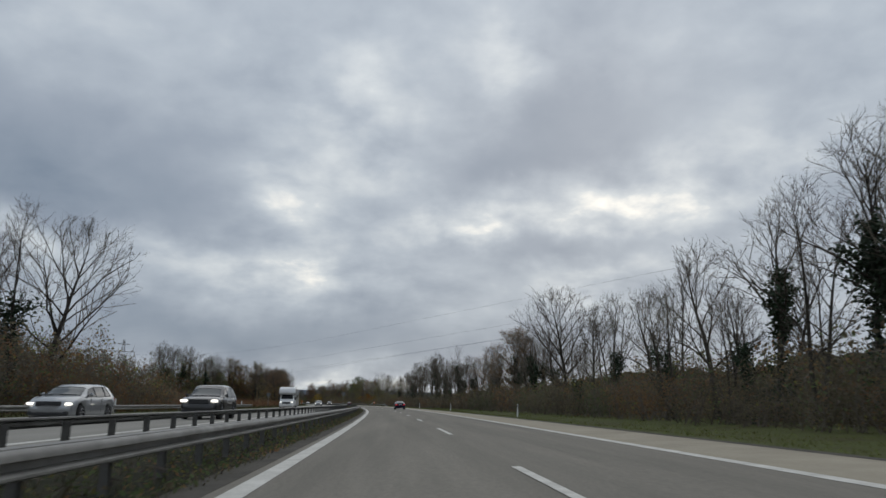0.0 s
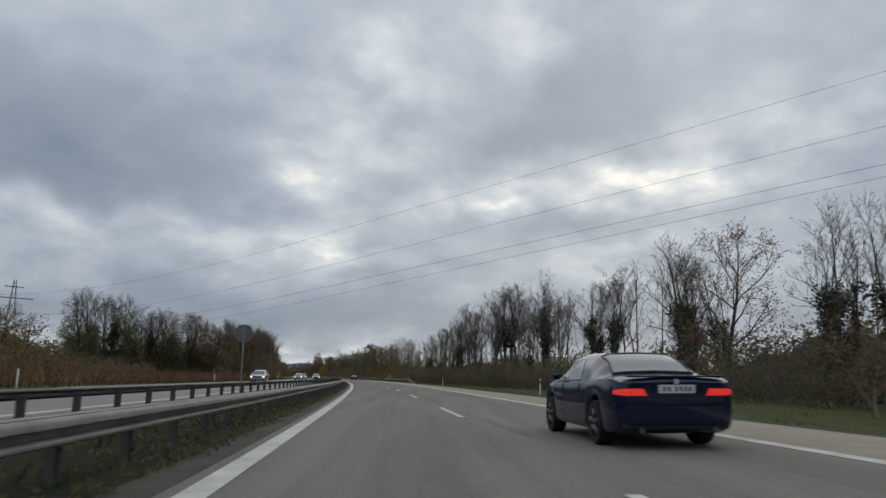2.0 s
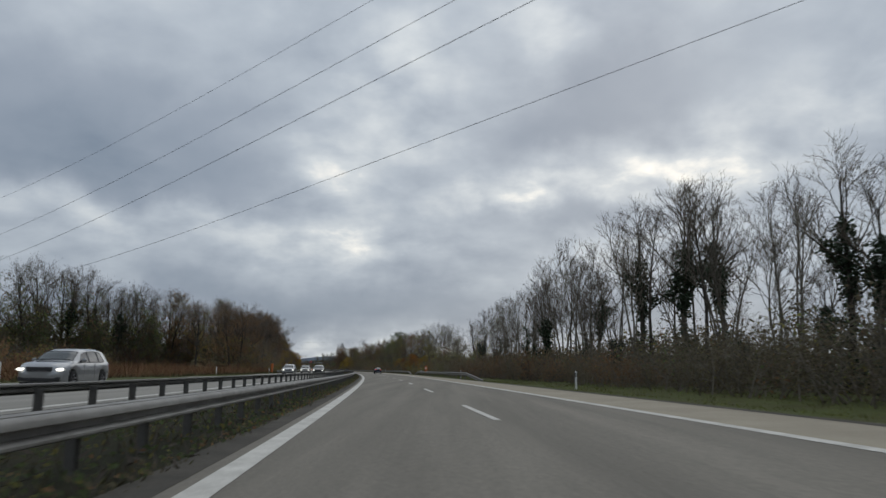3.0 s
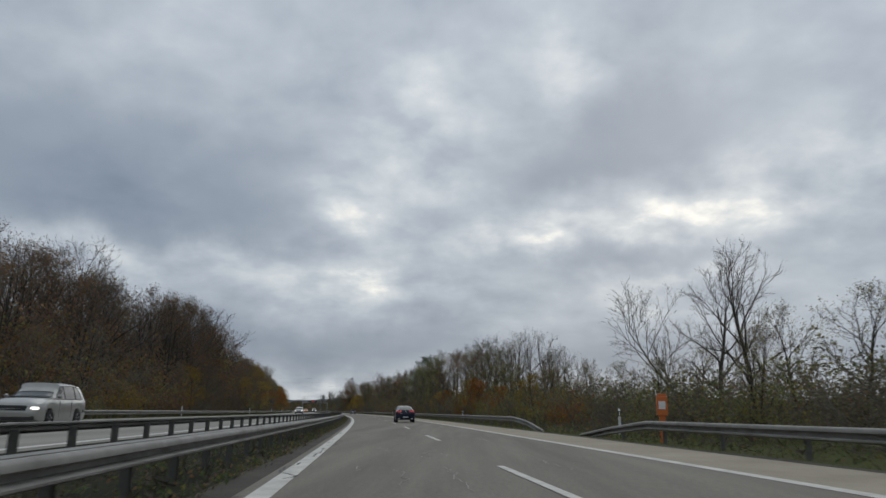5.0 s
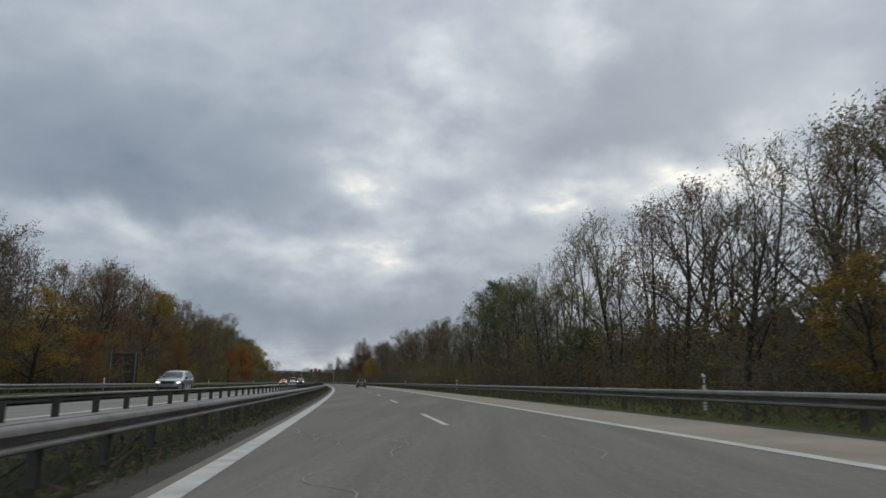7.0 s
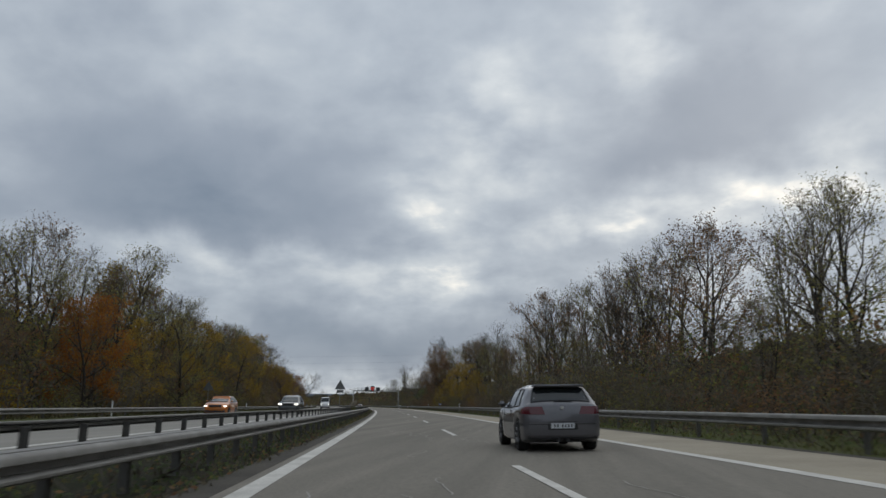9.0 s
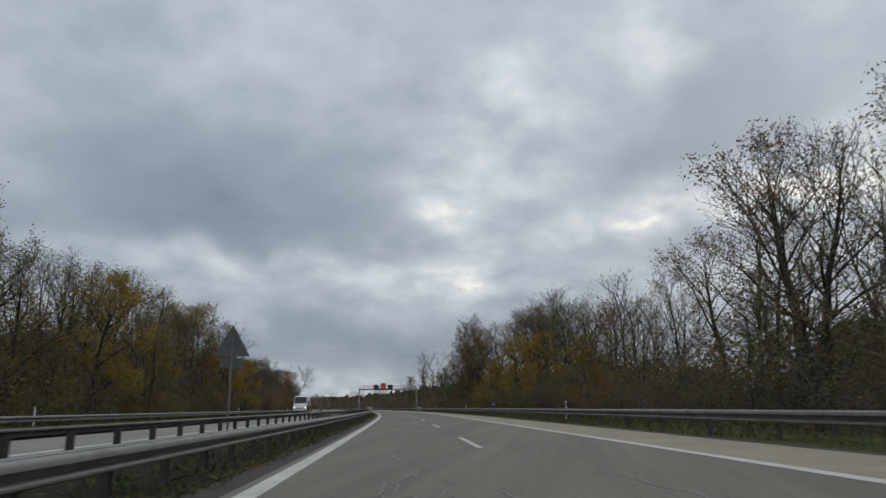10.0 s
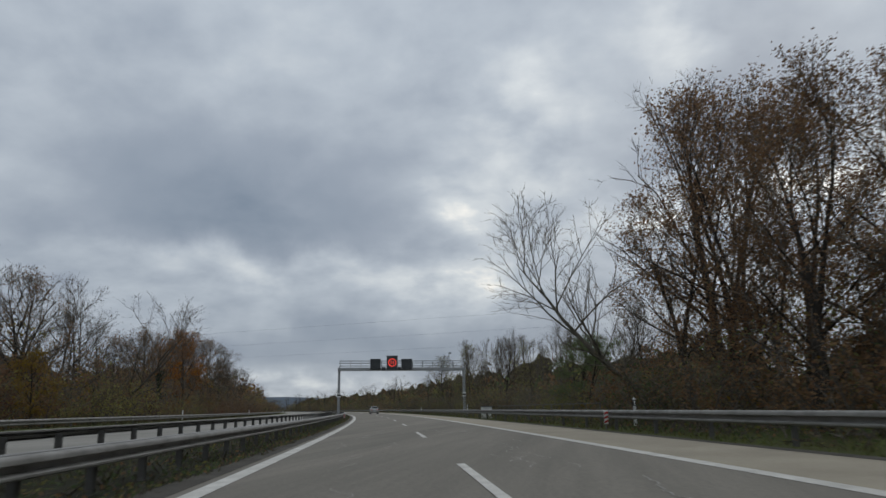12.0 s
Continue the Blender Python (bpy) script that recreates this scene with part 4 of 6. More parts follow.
MIXES = [DARK_LEAF, BROWN_LEAF, OLIVE_LEAF, GREEN_LEAF, GOLD_LEAF, TWIG]


def share_of(line, part):
    return [(a, b * part) for a, b in line]


thicket("undergrowth", "dense brown and olive undergrowth of the woods", "undergrowth", [
    (1, 20, 178, 15.0, 23, 0.0, [(20, 6.0), (178, 5.2)], 210, 0.66, 0.095, 0.5, (0.5, 0.14, 0.06, 0.16, 0.0, 0.14)),
    (1, 178, 316, 13.5, 21, 0.0, [(178, 5.5), (188, 4.0), (200, 6.0), (212, 3.8), (228, 5.4), (240, 3.6), (256, 5.6), (275, 4.0), (290, 5.4), (316, 4.6)], 230, 0.66, 0.095, 0.5, (0.62, 0.05, 0.06, 0.12, 0.0, 0.15)),
    (1, 316, 402, 12.4, 20, 0.0, [(316, 4.6), (402, 5.6)], 220, 0.66, 0.09, 0.5, (0.16, 0.12, 0.3, 0.3, 0.04, 0.08)),
    (1, 402, 642, 12.4, 20, 0.0, [(402, 7.0), (440, 9.0), (500, 9.0), (642, 8.0)], 260, 0.66, 0.09, 0.5, (0.17, 0.24, 0.32, 0.12, 0.05, 0.10)),
    (1, 642, 756, 12.4, 20, 0.0, [(642, 8.0), (700, 9.5), (730, 7.5), (744, 6.5), (750, 3.5), (756, 3.0)], 290, 0.66, 0.09, 0.5, (0.12, 0.24, 0.28, 0.12, 0.16, 0.08)),
    (1, 756, 900, 13.5, 22, 0.0, [(756, 4.5), (900, 5.0)], 190, 0.6, 0.12, 0.6, (0.34, 0.2, 0.2, 0.12, 0.0, 0.14)),
    (1, 900, 1300, 13.5, 22, 0.0, [(900, 5.0), (1300, 6.5)], 90, 0.6, 0.22, 0.6, (0.4, 0.18, 0.18, 0.1, 0.0, 0.14)),
    (-1, 340, 482, 23.8, 33, 0.0, [(340, 10), (482, 10)], 230, 0.6, 0.13, 0.6, (0.42, 0.32, 0.08, 0.0, 0.05, 0.13)),
    (-1, 482, 702, 24.3, 34, 0.0, [(482, 10), (702, 9.5)], 230, 0.6, 0.13, 0.6, (0.3, 0.3, 0.16, 0.05, 0.1, 0.09)),
    (-1, 702, 900, 23.8, 33, 0.0, [(702, 8.5), (900, 8)], 210, 0.6, 0.13, 0.6, (0.24, 0.44, 0.14, 0.0, 0.06, 0.12)),
    (-1, 900, 1300, 22.5, 32, 0.0, [(900, 5.5), (1300, 6.0)], 80, 0.6, 0.22, 0.6, (0.24, 0.46, 0.14, 0.0, 0.04, 0.12)),
    (1, 20, 178, 22, 34, 0.0, share_of(R_SKY, 0.55), 230, 0.95, 0.17, 0.8, (0.62, 0.2, 0.06, 0.12, 0.0, 0.0)),
    (1, 178, 316, 20, 32, 0.0, share_of(R_SKY, 0.34), 330, 0.95, 0.17, 0.8, (0.7, 0.16, 0.08, 0.06, 0.0, 0.0)),
    (1, 316, 402, 18, 32, 0.0, share_of(R_SKY, 0.8), 430, 0.95, 0.11, 0.8, (0.22, 0.16, 0.34, 0.28, 0.0, 0.0)),
    (1, 402, 642, 20, 32, 0.0, share_of(R_SKY, 0.6), 230, 0.95, 0.17, 0.8, (0.24, 0.28, 0.36, 0.12, 0.0, 0.0)),
    (1, 642, 752, 17, 30, 0.0, share_of(R_SKY, 0.58), 150, 0.95, 0.14, 0.8, (0.1, 0.34, 0.34, 0.1, 0.12, 0.0)),
    (1, 754, 1300, 20, 32, 0.0, share_of(R_SKY, 0.72), 80, 0.95, 0.30, 0.8, (0.46, 0.3, 0.14, 0.1, 0.0, 0.0)),
    (-1, 345, 482, 29, 42, 0.0, share_of(L_SKY, 0.8), 300, 0.95, 0.19, 0.8, (0.32, 0.42, 0.16, 0.0, 0.10, 0.0)),
    (-1, 482, 702, 29, 42, 0.0, share_of(L_SKY, 0.85), 310, 0.95, 0.19, 0.8, (0.22, 0.3, 0.3, 0.1, 0.08, 0.0)),
    (-1, 702, 900, 29, 42, 0.0, share_of(L_SKY, 0.85), 220, 0.95, 0.19, 0.8, (0.24, 0.56, 0.14, 0.0, 0.06, 0.0)),
    (-1, 900, 1300, 28, 40, 0.0, share_of(L_SKY, 0.9), 50, 0.95, 0.45, 0.8, (0.24, 0.6, 0.12, 0.0, 0.04, 0.0)),
    (-1, 30, 86, 24.5, 40, 0.0, [(30, 10.5), (68, 10.0), (76, 8.0), (86, 4.0)], 620, 0.7, 0.12, 0.55, (0.58, 0.16, 0.06, 0.12, 0.0, 0.12)),
    *[(-1, 361 + 11 * i, 375 + 11 * i, 81 - 11 * i, 93 - 11 * i, 0.0, [(300, high - fall * i), (500, high - fall * i)], 1600, 0.85, 0.22, 0.9,
       (0.42, 0.06, 0.1, 0.3, 0.0, 0.12) if i < 3 else (0.16, 0.52, 0.18, 0.0, 0.02, 0.12)) for i in range(6) for high, fall in ((26, 1.8), (15, 0.7))],
    (-1, 50, 335, 76, 98, 0.0, [(50, 19), (200, 18), (335, 18)], 140, 0.75, 0.36, 1.0, (0.22, 0.42, 0.2, 0.04, 0.02, 0.1)),
    (-1, 75, 345, 58, 80, 0.0, [(75, 5), (345, 7)], 70, 0.6, 0.25, 0.6, (0.2, 0.45, 0.2, 0.0, 0.0, 0.15)),
], MIXES, 21)
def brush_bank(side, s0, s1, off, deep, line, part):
    """The closed inside of a wood: a ragged sheet of brush behind its first trees, its shade put into a dark colour."""
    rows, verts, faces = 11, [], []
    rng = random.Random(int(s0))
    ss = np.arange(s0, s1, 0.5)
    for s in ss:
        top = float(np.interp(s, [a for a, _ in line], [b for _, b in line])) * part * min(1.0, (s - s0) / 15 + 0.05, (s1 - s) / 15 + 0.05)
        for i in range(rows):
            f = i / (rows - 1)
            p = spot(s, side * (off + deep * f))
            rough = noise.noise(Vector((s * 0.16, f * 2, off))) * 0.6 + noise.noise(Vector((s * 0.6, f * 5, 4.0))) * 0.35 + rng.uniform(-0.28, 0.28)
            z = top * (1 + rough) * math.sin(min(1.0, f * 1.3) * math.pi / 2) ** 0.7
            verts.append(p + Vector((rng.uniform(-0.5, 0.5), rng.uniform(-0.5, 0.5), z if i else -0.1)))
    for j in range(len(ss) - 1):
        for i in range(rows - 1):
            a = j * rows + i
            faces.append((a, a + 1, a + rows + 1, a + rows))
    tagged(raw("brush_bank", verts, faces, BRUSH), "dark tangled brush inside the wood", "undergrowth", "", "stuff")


# dark brown that puts the wood's inner shade into the brush's colour
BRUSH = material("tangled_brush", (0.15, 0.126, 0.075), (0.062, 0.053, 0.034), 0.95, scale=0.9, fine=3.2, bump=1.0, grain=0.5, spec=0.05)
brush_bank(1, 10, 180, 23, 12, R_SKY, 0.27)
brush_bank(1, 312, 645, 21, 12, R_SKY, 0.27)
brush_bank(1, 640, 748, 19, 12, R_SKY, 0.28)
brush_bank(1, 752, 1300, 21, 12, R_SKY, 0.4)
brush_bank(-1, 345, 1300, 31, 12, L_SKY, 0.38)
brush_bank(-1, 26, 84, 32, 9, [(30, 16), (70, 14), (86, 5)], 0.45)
thicket("median_herbs", "low mottled weeds and dead leaves on the median", "weeds", [
    (-1, 0, 860, 4.5, 7.45, 0.0, [(0, 0.26), (860, 0.26)], 95, 0.9, 0.04, 0.14, (0.14, 0.08, 0.14, 0.58, 0.0, 0.06)),
    (-1, 0, 860, 4.38, 4.75, 0.0, [(0, 0.10), (860, 0.10)], 22, 0.96, 0.04, 0.08, (0.3, 0.2, 0.12, 0.32, 0.0, 0.06)),
    (1, 300, 860, 7.3, 11.5, 0.0, [(0, 0.9), (860, 0.9)], 60, 0.8, 0.06, 0.3, (0.28, 0.08, 0.14, 0.44, 0.0, 0.06)),
], MIXES, 23)
BACK_WOODS.build("back_woods", "bare and autumn-coloured trees of the woods behind", "woods")
UNDERGROWTH.build("field_scrub", "low brown scrub at the field's far edge", "undergrowth")
for kind, protos in KINDS.items():
    for ob in protos:
        if ob.name not in USED:
            ob.matrix_basis = along(900 + SEEDER.uniform(0, 40), -40)


# ---- gantry, signs, wires, pylon ----
RED_LIGHT = glow("red_signal_light", (0.9, 0.06, 0.04), 0.6)
SCREEN = material("dark_sign_panel", (0.045, 0.05, 0.052), (0.03, 0.034, 0.036), 0.5, scale=2, fine=12, bump=0.02)
SIGN_BACK = material("grey_sign_back", (0.16, 0.17, 0.17), (0.12, 0.125, 0.125), 0.55, 0.3, scale=2, fine=12, bump=0.03)
STEEL = material("painted_grey_steel", (0.36, 0.37, 0.37), (0.27, 0.275, 0.275), 0.5, 0.3, scale=1.2, fine=10, bump=0.04, grain=0.1)
ORANGE = material("orange_enamel", (0.62, 0.16, 0.03), (0.48, 0.12, 0.03), 0.45, scale=2, fine=14, bump=0.02, grain=0.08)
BLUE = material("blue_sign_face", (0.03, 0.09, 0.32), (0.025, 0.075, 0.26), 0.4, scale=2, fine=14, bump=0.02, grain=0.06)
RED = material("red_stripe", (0.5, 0.04, 0.03), (0.4, 0.04, 0.03), 0.5, scale=2, fine=14, bump=0.02)
WIRE = material("aluminium_cable", (0.05, 0.05, 0.052), (0.035, 0.035, 0.036), 0.6, 0.4, scale=2, fine=12, bump=0)


def gantry(s):
    root = thing("sign_gantry", "grey steel gantry with traffic signs over the lanes", "sign gantry", at=along(s, 0, 0))
    left, right, low, high = -5.9, 11.3, 6.15, 7.55
    for x in (left, right):
        bm = box(0.34, 0.34, low + 0.45 - ground_z(x), x, 0, ground_z(x))
        box(0.7, 0.7, 0.12, x, 0, ground_z(x), bm)
        part("column", bm, STEEL, root, bevel=0.02)
        part("column_band", rod((x, 0, 2.6), (x, 0, 3.2), 0.26, sides=14), WHITE, root, "white band with dark ring")
        part("column_ring", rod((x, 0, 2.8), (x, 0, 2.98), 0.268, sides=14), BLACK, root)
    for y in (-0.35, 0.35):
        part("lower_chord", box(right - left + 0.4, 0.14, 0.34, (left + right) / 2, y, low), STEEL, root, bevel=0.015)
    for y in (-0.35, 0.35):
        for z in (low + 0.62, low + 1.0, high - 0.1):
            part("railing_bar", box(right - left, 0.05, 0.06, (left + right) / 2, y, z), STEEL, root)
    n = 12
    for i in range(n + 1):
        x = left + 0.1 + (right - left - 0.2) * i / n
        for y in (-0.35, 0.35):
            part("railing_post", box(0.06, 0.05, high - low - 0.3, x, y, low + 0.3), STEEL, root)
    part("walkway", box(right - left, 0.6, 0.05, (left + right) / 2, 0, low + 0.36), STEEL, root)
    for x, wide, tall, z, lit in ((-1.0, 1.35, 1.4, 6.3, 0), (1.28, 1.45, 1.95, 6.2, 1), (3.27, 1.4, 1.4, 6.3, 0)):
        sign = part("signal_panel", box(wide, 0.3, tall, x, -0.62, z), SIGN_BACK if lit else SCREEN, root, "red lit traffic display" if lit else "dark switched-off traffic display", bevel=0.02)
        part("panel_frame", box(wide + 0.08, 0.06, tall + 0.08, x, -0.50, z - 0.04), STEEL, root)
        if lit:
            part("lit_field", box(wide * 0.9, 0.02, tall * 0.92, x, -0.785, z + tall * 0.04), SCREEN, sign, "dark display field")
            bm = bmesh.new()
            k = 28
            for r, y in ((0.56, -0.80), (0.43, -0.80)):
                for i in range(k):
                    a = 2 * math.pi * i / k
                    bm.verts.new((x + r * math.cos(a), y, z + tall * 0.52 + r * math.sin(a)))
            bm.verts.ensure_lookup_table()
            for i in range(k):
                bm.faces.new((bm.verts[i], bm.verts[(i + 1) % k], bm.verts[k + (i + 1) % k], bm.verts[k + i]))
            part("lit_ring", bm, RED_LIGHT, sign, "glowing red ring of lamps")
            for dx in (-0.16, 0.13):
                part("lit_bar", box(0.1, 0.02, 0.42, x + dx, -0.80, z + tall * 0.52 - 0.2), RED_LIGHT, sign)
    for x in (0.12, 2.28):
        part("control_box", box(0.5, 0.3, 0.42, x, -0.55, 6.2), SCREEN, root, bevel=0.02)
    part("camera_mast", rod((left + 15.2, 0.3, high - 0.2), (left + 15.2, 0.3, high + 1.0), 0.04), STEEL, root)
    part("camera_head", box(0.35, 0.16, 0.16, left + 15.3, 0.3, high + 0.95), SCREEN, root, bevel=0.02)


def round_sign(s, off, z, name="round_sign"):
    root = thing(name, "round traffic sign seen from its grey back", "traffic sign", "signs of the oncoming lanes", at=along(s, off, None))
    part("pole", rod((0, 0, -0.1), (0, 0, z + 0.3), 0.038), ZINC, root)
    part("disc", rod((0, -0.02, z), (0, 0.02, z), 0.40, sides=28), SIGN_BACK, root, "grey aluminium sign back")
    for dz in (-0.18, 0.18):
        part("clamp", box(0.3, 0.05, 0.04, 0, -0.04, z + dz), ZINC, root)


def triangle_sign(s, off, z, size, label="triangular warning sign seen from its grey back", plate=True):
    root = thing("triangle_sign", label, "traffic sign", "signs of the oncoming lanes", at=along(s, off, None))
    part("pole", rod((0, 0, -0.1), (0, 0, z + 0.3), 0.04), ZINC, root)
    bm = bmesh.new()
    h = size * 0.87
    front = [bm.verts.new((x, -0.02, zz)) for x, zz in ((-size / 2, z), (size / 2, z), (0, z + h))]
    back = [bm.verts.new((v.co.x, 0.02, v.co.z)) for v in front]
    bm.faces.new(front)
    bm.faces.new(back[::-1])
    for i in range(3):
        bm.faces.new((front[i], front[(i + 1) % 3], back[(i + 1) % 3], back[i]))
    part("panel", bm, SIGN_BACK, root, "grey aluminium sign back", bevel=0.01)
    if plate:
        part("plate", box(size * 0.6, 0.03, size * 0.25, 0, 0, z - size * 0.3), SIGN_BACK, root)


def board(s, off, wide, tall, z):
    root = thing("direction_board", "large dark back of a direction board on posts", "road sign", at=along(s, off, None))
    for x in (-wide * 0.42, wide * 0.42):
        part("post", box(0.12, 0.12, z + tall + 0.3, x, 0, -0.1), ZINC, root)
    part("panel", box(wide, 0.06, tall, 0, 0.1, z), SCREEN, root, "dark grey back of the board", bevel=0.01)
    for i in range(4):
        part("rib", box(wide, 0.05, 0.06, 0, 0.05, z + tall * (0.12 + 0.25 * i)), SIGN_BACK, root)


def phone_pillar(s, off, turn):
    root = thing("emergency_phone", "orange roadside emergency phone pillar", "emergency phone", "emergency phones", at=along(s, off, None, turn))
    part("pillar", box(0.24, 0.24, 1.15, 0, 0, 0), ORANGE, root, bevel=0.02)
    head = part("head", box(0.42, 0.34, 0.75, 0, 0, 1.05), ORANGE, root, bevel=0.04)
    part("speaking_panel", box(0.26, 0.02, 0.3, 0, -0.175, 1.3), WHITE, head, "pale speaking panel")
    part("cap", box(0.34, 0.3, 0.1, 0, 0, 1.8), ORANGE, root, bevel=0.02)


gantry(802)
round_sign(148.5, -8.05, 2.75)
round_sign(147.5, -22.6, 2.4)
triangle_sign(610.5, -7.95, 2.75, 1.3)
triangle_sign(612, -23.6, 2.5, 1.3, plate=False)
board(475.5, -23.0, 2.6, 2.7, 0.6)
phone_pillar(316, 9.0, -20)
phone_pillar(322, -21.6, 160)
kilo = thing("kilometre_sign", "small blue distance sign on a post", "road sign", at=along(661, 8.4, None))
part("post", rod((0, 0, 0), (0, 0, 1.3), 0.03), ZINC, kilo)
part("face", box(0.5, 0.03, 0.3, 0, -0.03, 1.08), BLUE, kilo, "blue sign face", bevel=0.006)
part("figure_bar", box(0.3, 0.012, 0.09, 0, -0.05, 1.19), WHITE, kilo, "pale bar of lettering")
for s, off in ((730, 7.0), (781, -4.75)):
    guide = thing("guide_beacon", "red and white striped hazard beacon at the barrier", "beacon", "hazard beacons", at=along(s, off, None))
    part("board", box(0.16, 0.04, 0.5, 0, 0, 0.22), WHITE, guide, bevel=0.006)
    for i in range(3):
        bm = bmesh.new()
        z = 0.24 + i * 0.155
        vs = [bm.verts.new(c) for c in ((-0.08, -0.024, z), (0.08, -0.024, z + 0.06), (0.08, -0.024, z + 0.14), (-0.08, -0.024, z + 0.08))]
        bm.faces.new(vs)
        part("red_stripe", bm, RED, guide)
    part("post", rod((0, 0.03, 0), (0, 0.03, 0.6), 0.025), ZINC, guide)
cabinet = thing("control_cabinet", "small pale roadside control cabinet behind the barrier", "cabinet", at=along(766, 8.0, None))
part("housing", box(0.9, 0.45, 1.0, 0, 0, 0), WHITE, cabinet, bevel=0.03)
part("lid", box(0.98, 0.53, 0.08, 0, 0, 1.0), SIGN_BACK, cabinet, bevel=0.015)
part("door", box(0.7, 0.02, 0.8, 0, -0.235, 0.1), WHITE, cabinet)

# thin green railing beside the ditch
fence = thing("ditch_railing", "thin dark metal railing behind the barrier", "railing", at=along(750, 8.6, None))
for i in range(13):
    part("post", box(0.05, 0.05, 1.15, 0, -14 + i * 2.3, 0), OLD_ZINC, fence)
for z in (0.6, 1.1):
    part("bar", box(0.04, 28, 0.04, 0, 0, z), OLD_ZINC, fence)


def cable(y0, z0, slope, rise, x0, x1, curl=0.0013, name="power_line"):
    """A cable slanting over the road, through (0, y0, z0); it hangs lowest on its left."""
    pts = []
    for i in range(65):
        x = x0 + (x1 - x0) * i / 64
        pts.append(Vector((x, y0 - slope * x, z0 + rise * x + curl * min(0.0, x + 20) ** 2)))
    verts, faces = [], []
    tube(verts, faces, pts, [0.014] * 65, 4)
    tagged(raw(name, verts, faces, WIRE, None, "thin overhead power cable crossing the motorway"), "", "power line", "power lines")


for y0, z0, slope, rise in ((201, 23.2, 0.81, 0.133), (194.5, 17.2, 0.89, 0.114), (191, 13.8, 0.95, 0.10), (203.5, 14.4, 0.84, 0.124)):
    cable(y0, z0, slope, rise, -118, 110)
for y0, z in ((872, 28), (892, 25.5), (917, 23)):
    cable(y0, z, 0.25, 0.0, -345, 96, 0.0)


def pylon(x, y, tall):
    root = thing("pylon", "grey lattice power pylon beyond the field", "pylon")
    root.location = (x * U, y * U, 0)
    for sx in (-1, 1):
        for sy in (-1, 1):
            part("leg", rod((sx * 2.0, sy * 2.0, 0), (sx * 0.3, sy * 0.3, tall), 0.10, 0.06, 5), OLD_ZINC, root)
    for i in range(9):
        a, b = i / 9, (i + 1) / 9
        ra, rb = 2.0 - 1.7 * a, 2.0 - 1.7 * b
        for sx, sy, tx, ty in ((-1, -1, 1, -1), (1, -1, 1, 1), (1, 1, -1, 1), (-1, 1, -1, -1)):
            part("brace", rod((sx * ra, sy * ra, tall * a), (tx * rb, ty * rb, tall * b), 0.045, sides=4), OLD_ZINC, root)
    for z, wide in ((tall * 0.80, 5.4), (tall * 0.92, 2.6)):
        part("cross_arm", box(wide * 2, 0.3, 0.25, 0, 0, z), OLD_ZINC, root)
    root.rotation_euler = (0, 0, radians(40))


pylon(-124, 332, 28)


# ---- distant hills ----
# distance haze is painted in: a blue-grey base colour for the far hills
HAZE_PAINT = material("far_hills_painted_haze", (0.13, 0.155, 0.185), (0.11, 0.13, 0.155), 1.0, scale=0.004, fine=0.02, bump=0, grain=0.1, spec=0.0)
HILL = material("wooded_hill", (0.075, 0.06, 0.035), (0.045, 0.04, 0.026), 1.0, scale=0.05, fine=0.4, bump=0.5, grain=0.4, spec=0.0)


def ridge(name, az0, az1, dist, high, mat, label, seed, foot=60.0, origin=(0, 0)):
    verts, faces = [], []
    n = 90
    for i in range(n + 1):
        f = i / n
        a = radians(az0 + (az1 - az0) * f)
        fade = min(1, f * 5, (1 - f) * 5)
        h = high * fade * (0.75 + 0.5 * noise.noise(Vector((f * 6, seed, 0))) + 0.15 * noise.noise(Vector((f * 30, seed, 4))))
        for r, z in ((dist - foot * 3, -1), (dist - foot, h * 0.55), (dist, h), (dist + foot * 2, -1)):
            verts.append((origin[0] - math.sin(a) * r, origin[1] + math.cos(a) * r, z))
    for i in range(n):
        for k in range(3):
            a = i * 4 + k
            faces.append((a, a + 4, a + 5, a + 1))
    tagged(raw(name, verts, faces, mat, None, label, True), "", "hills", "", "structure")


ridge("backdrop_hills", 60, -40, 5200, 105, HAZE_PAINT, "low hazy blue hills on the horizon", 3.0, 300)
ridge("backdrop_ridge", 40, -10, 3300, 38, HAZE_PAINT, "low hazy wooded ridge on the horizon", 8.0, 200)


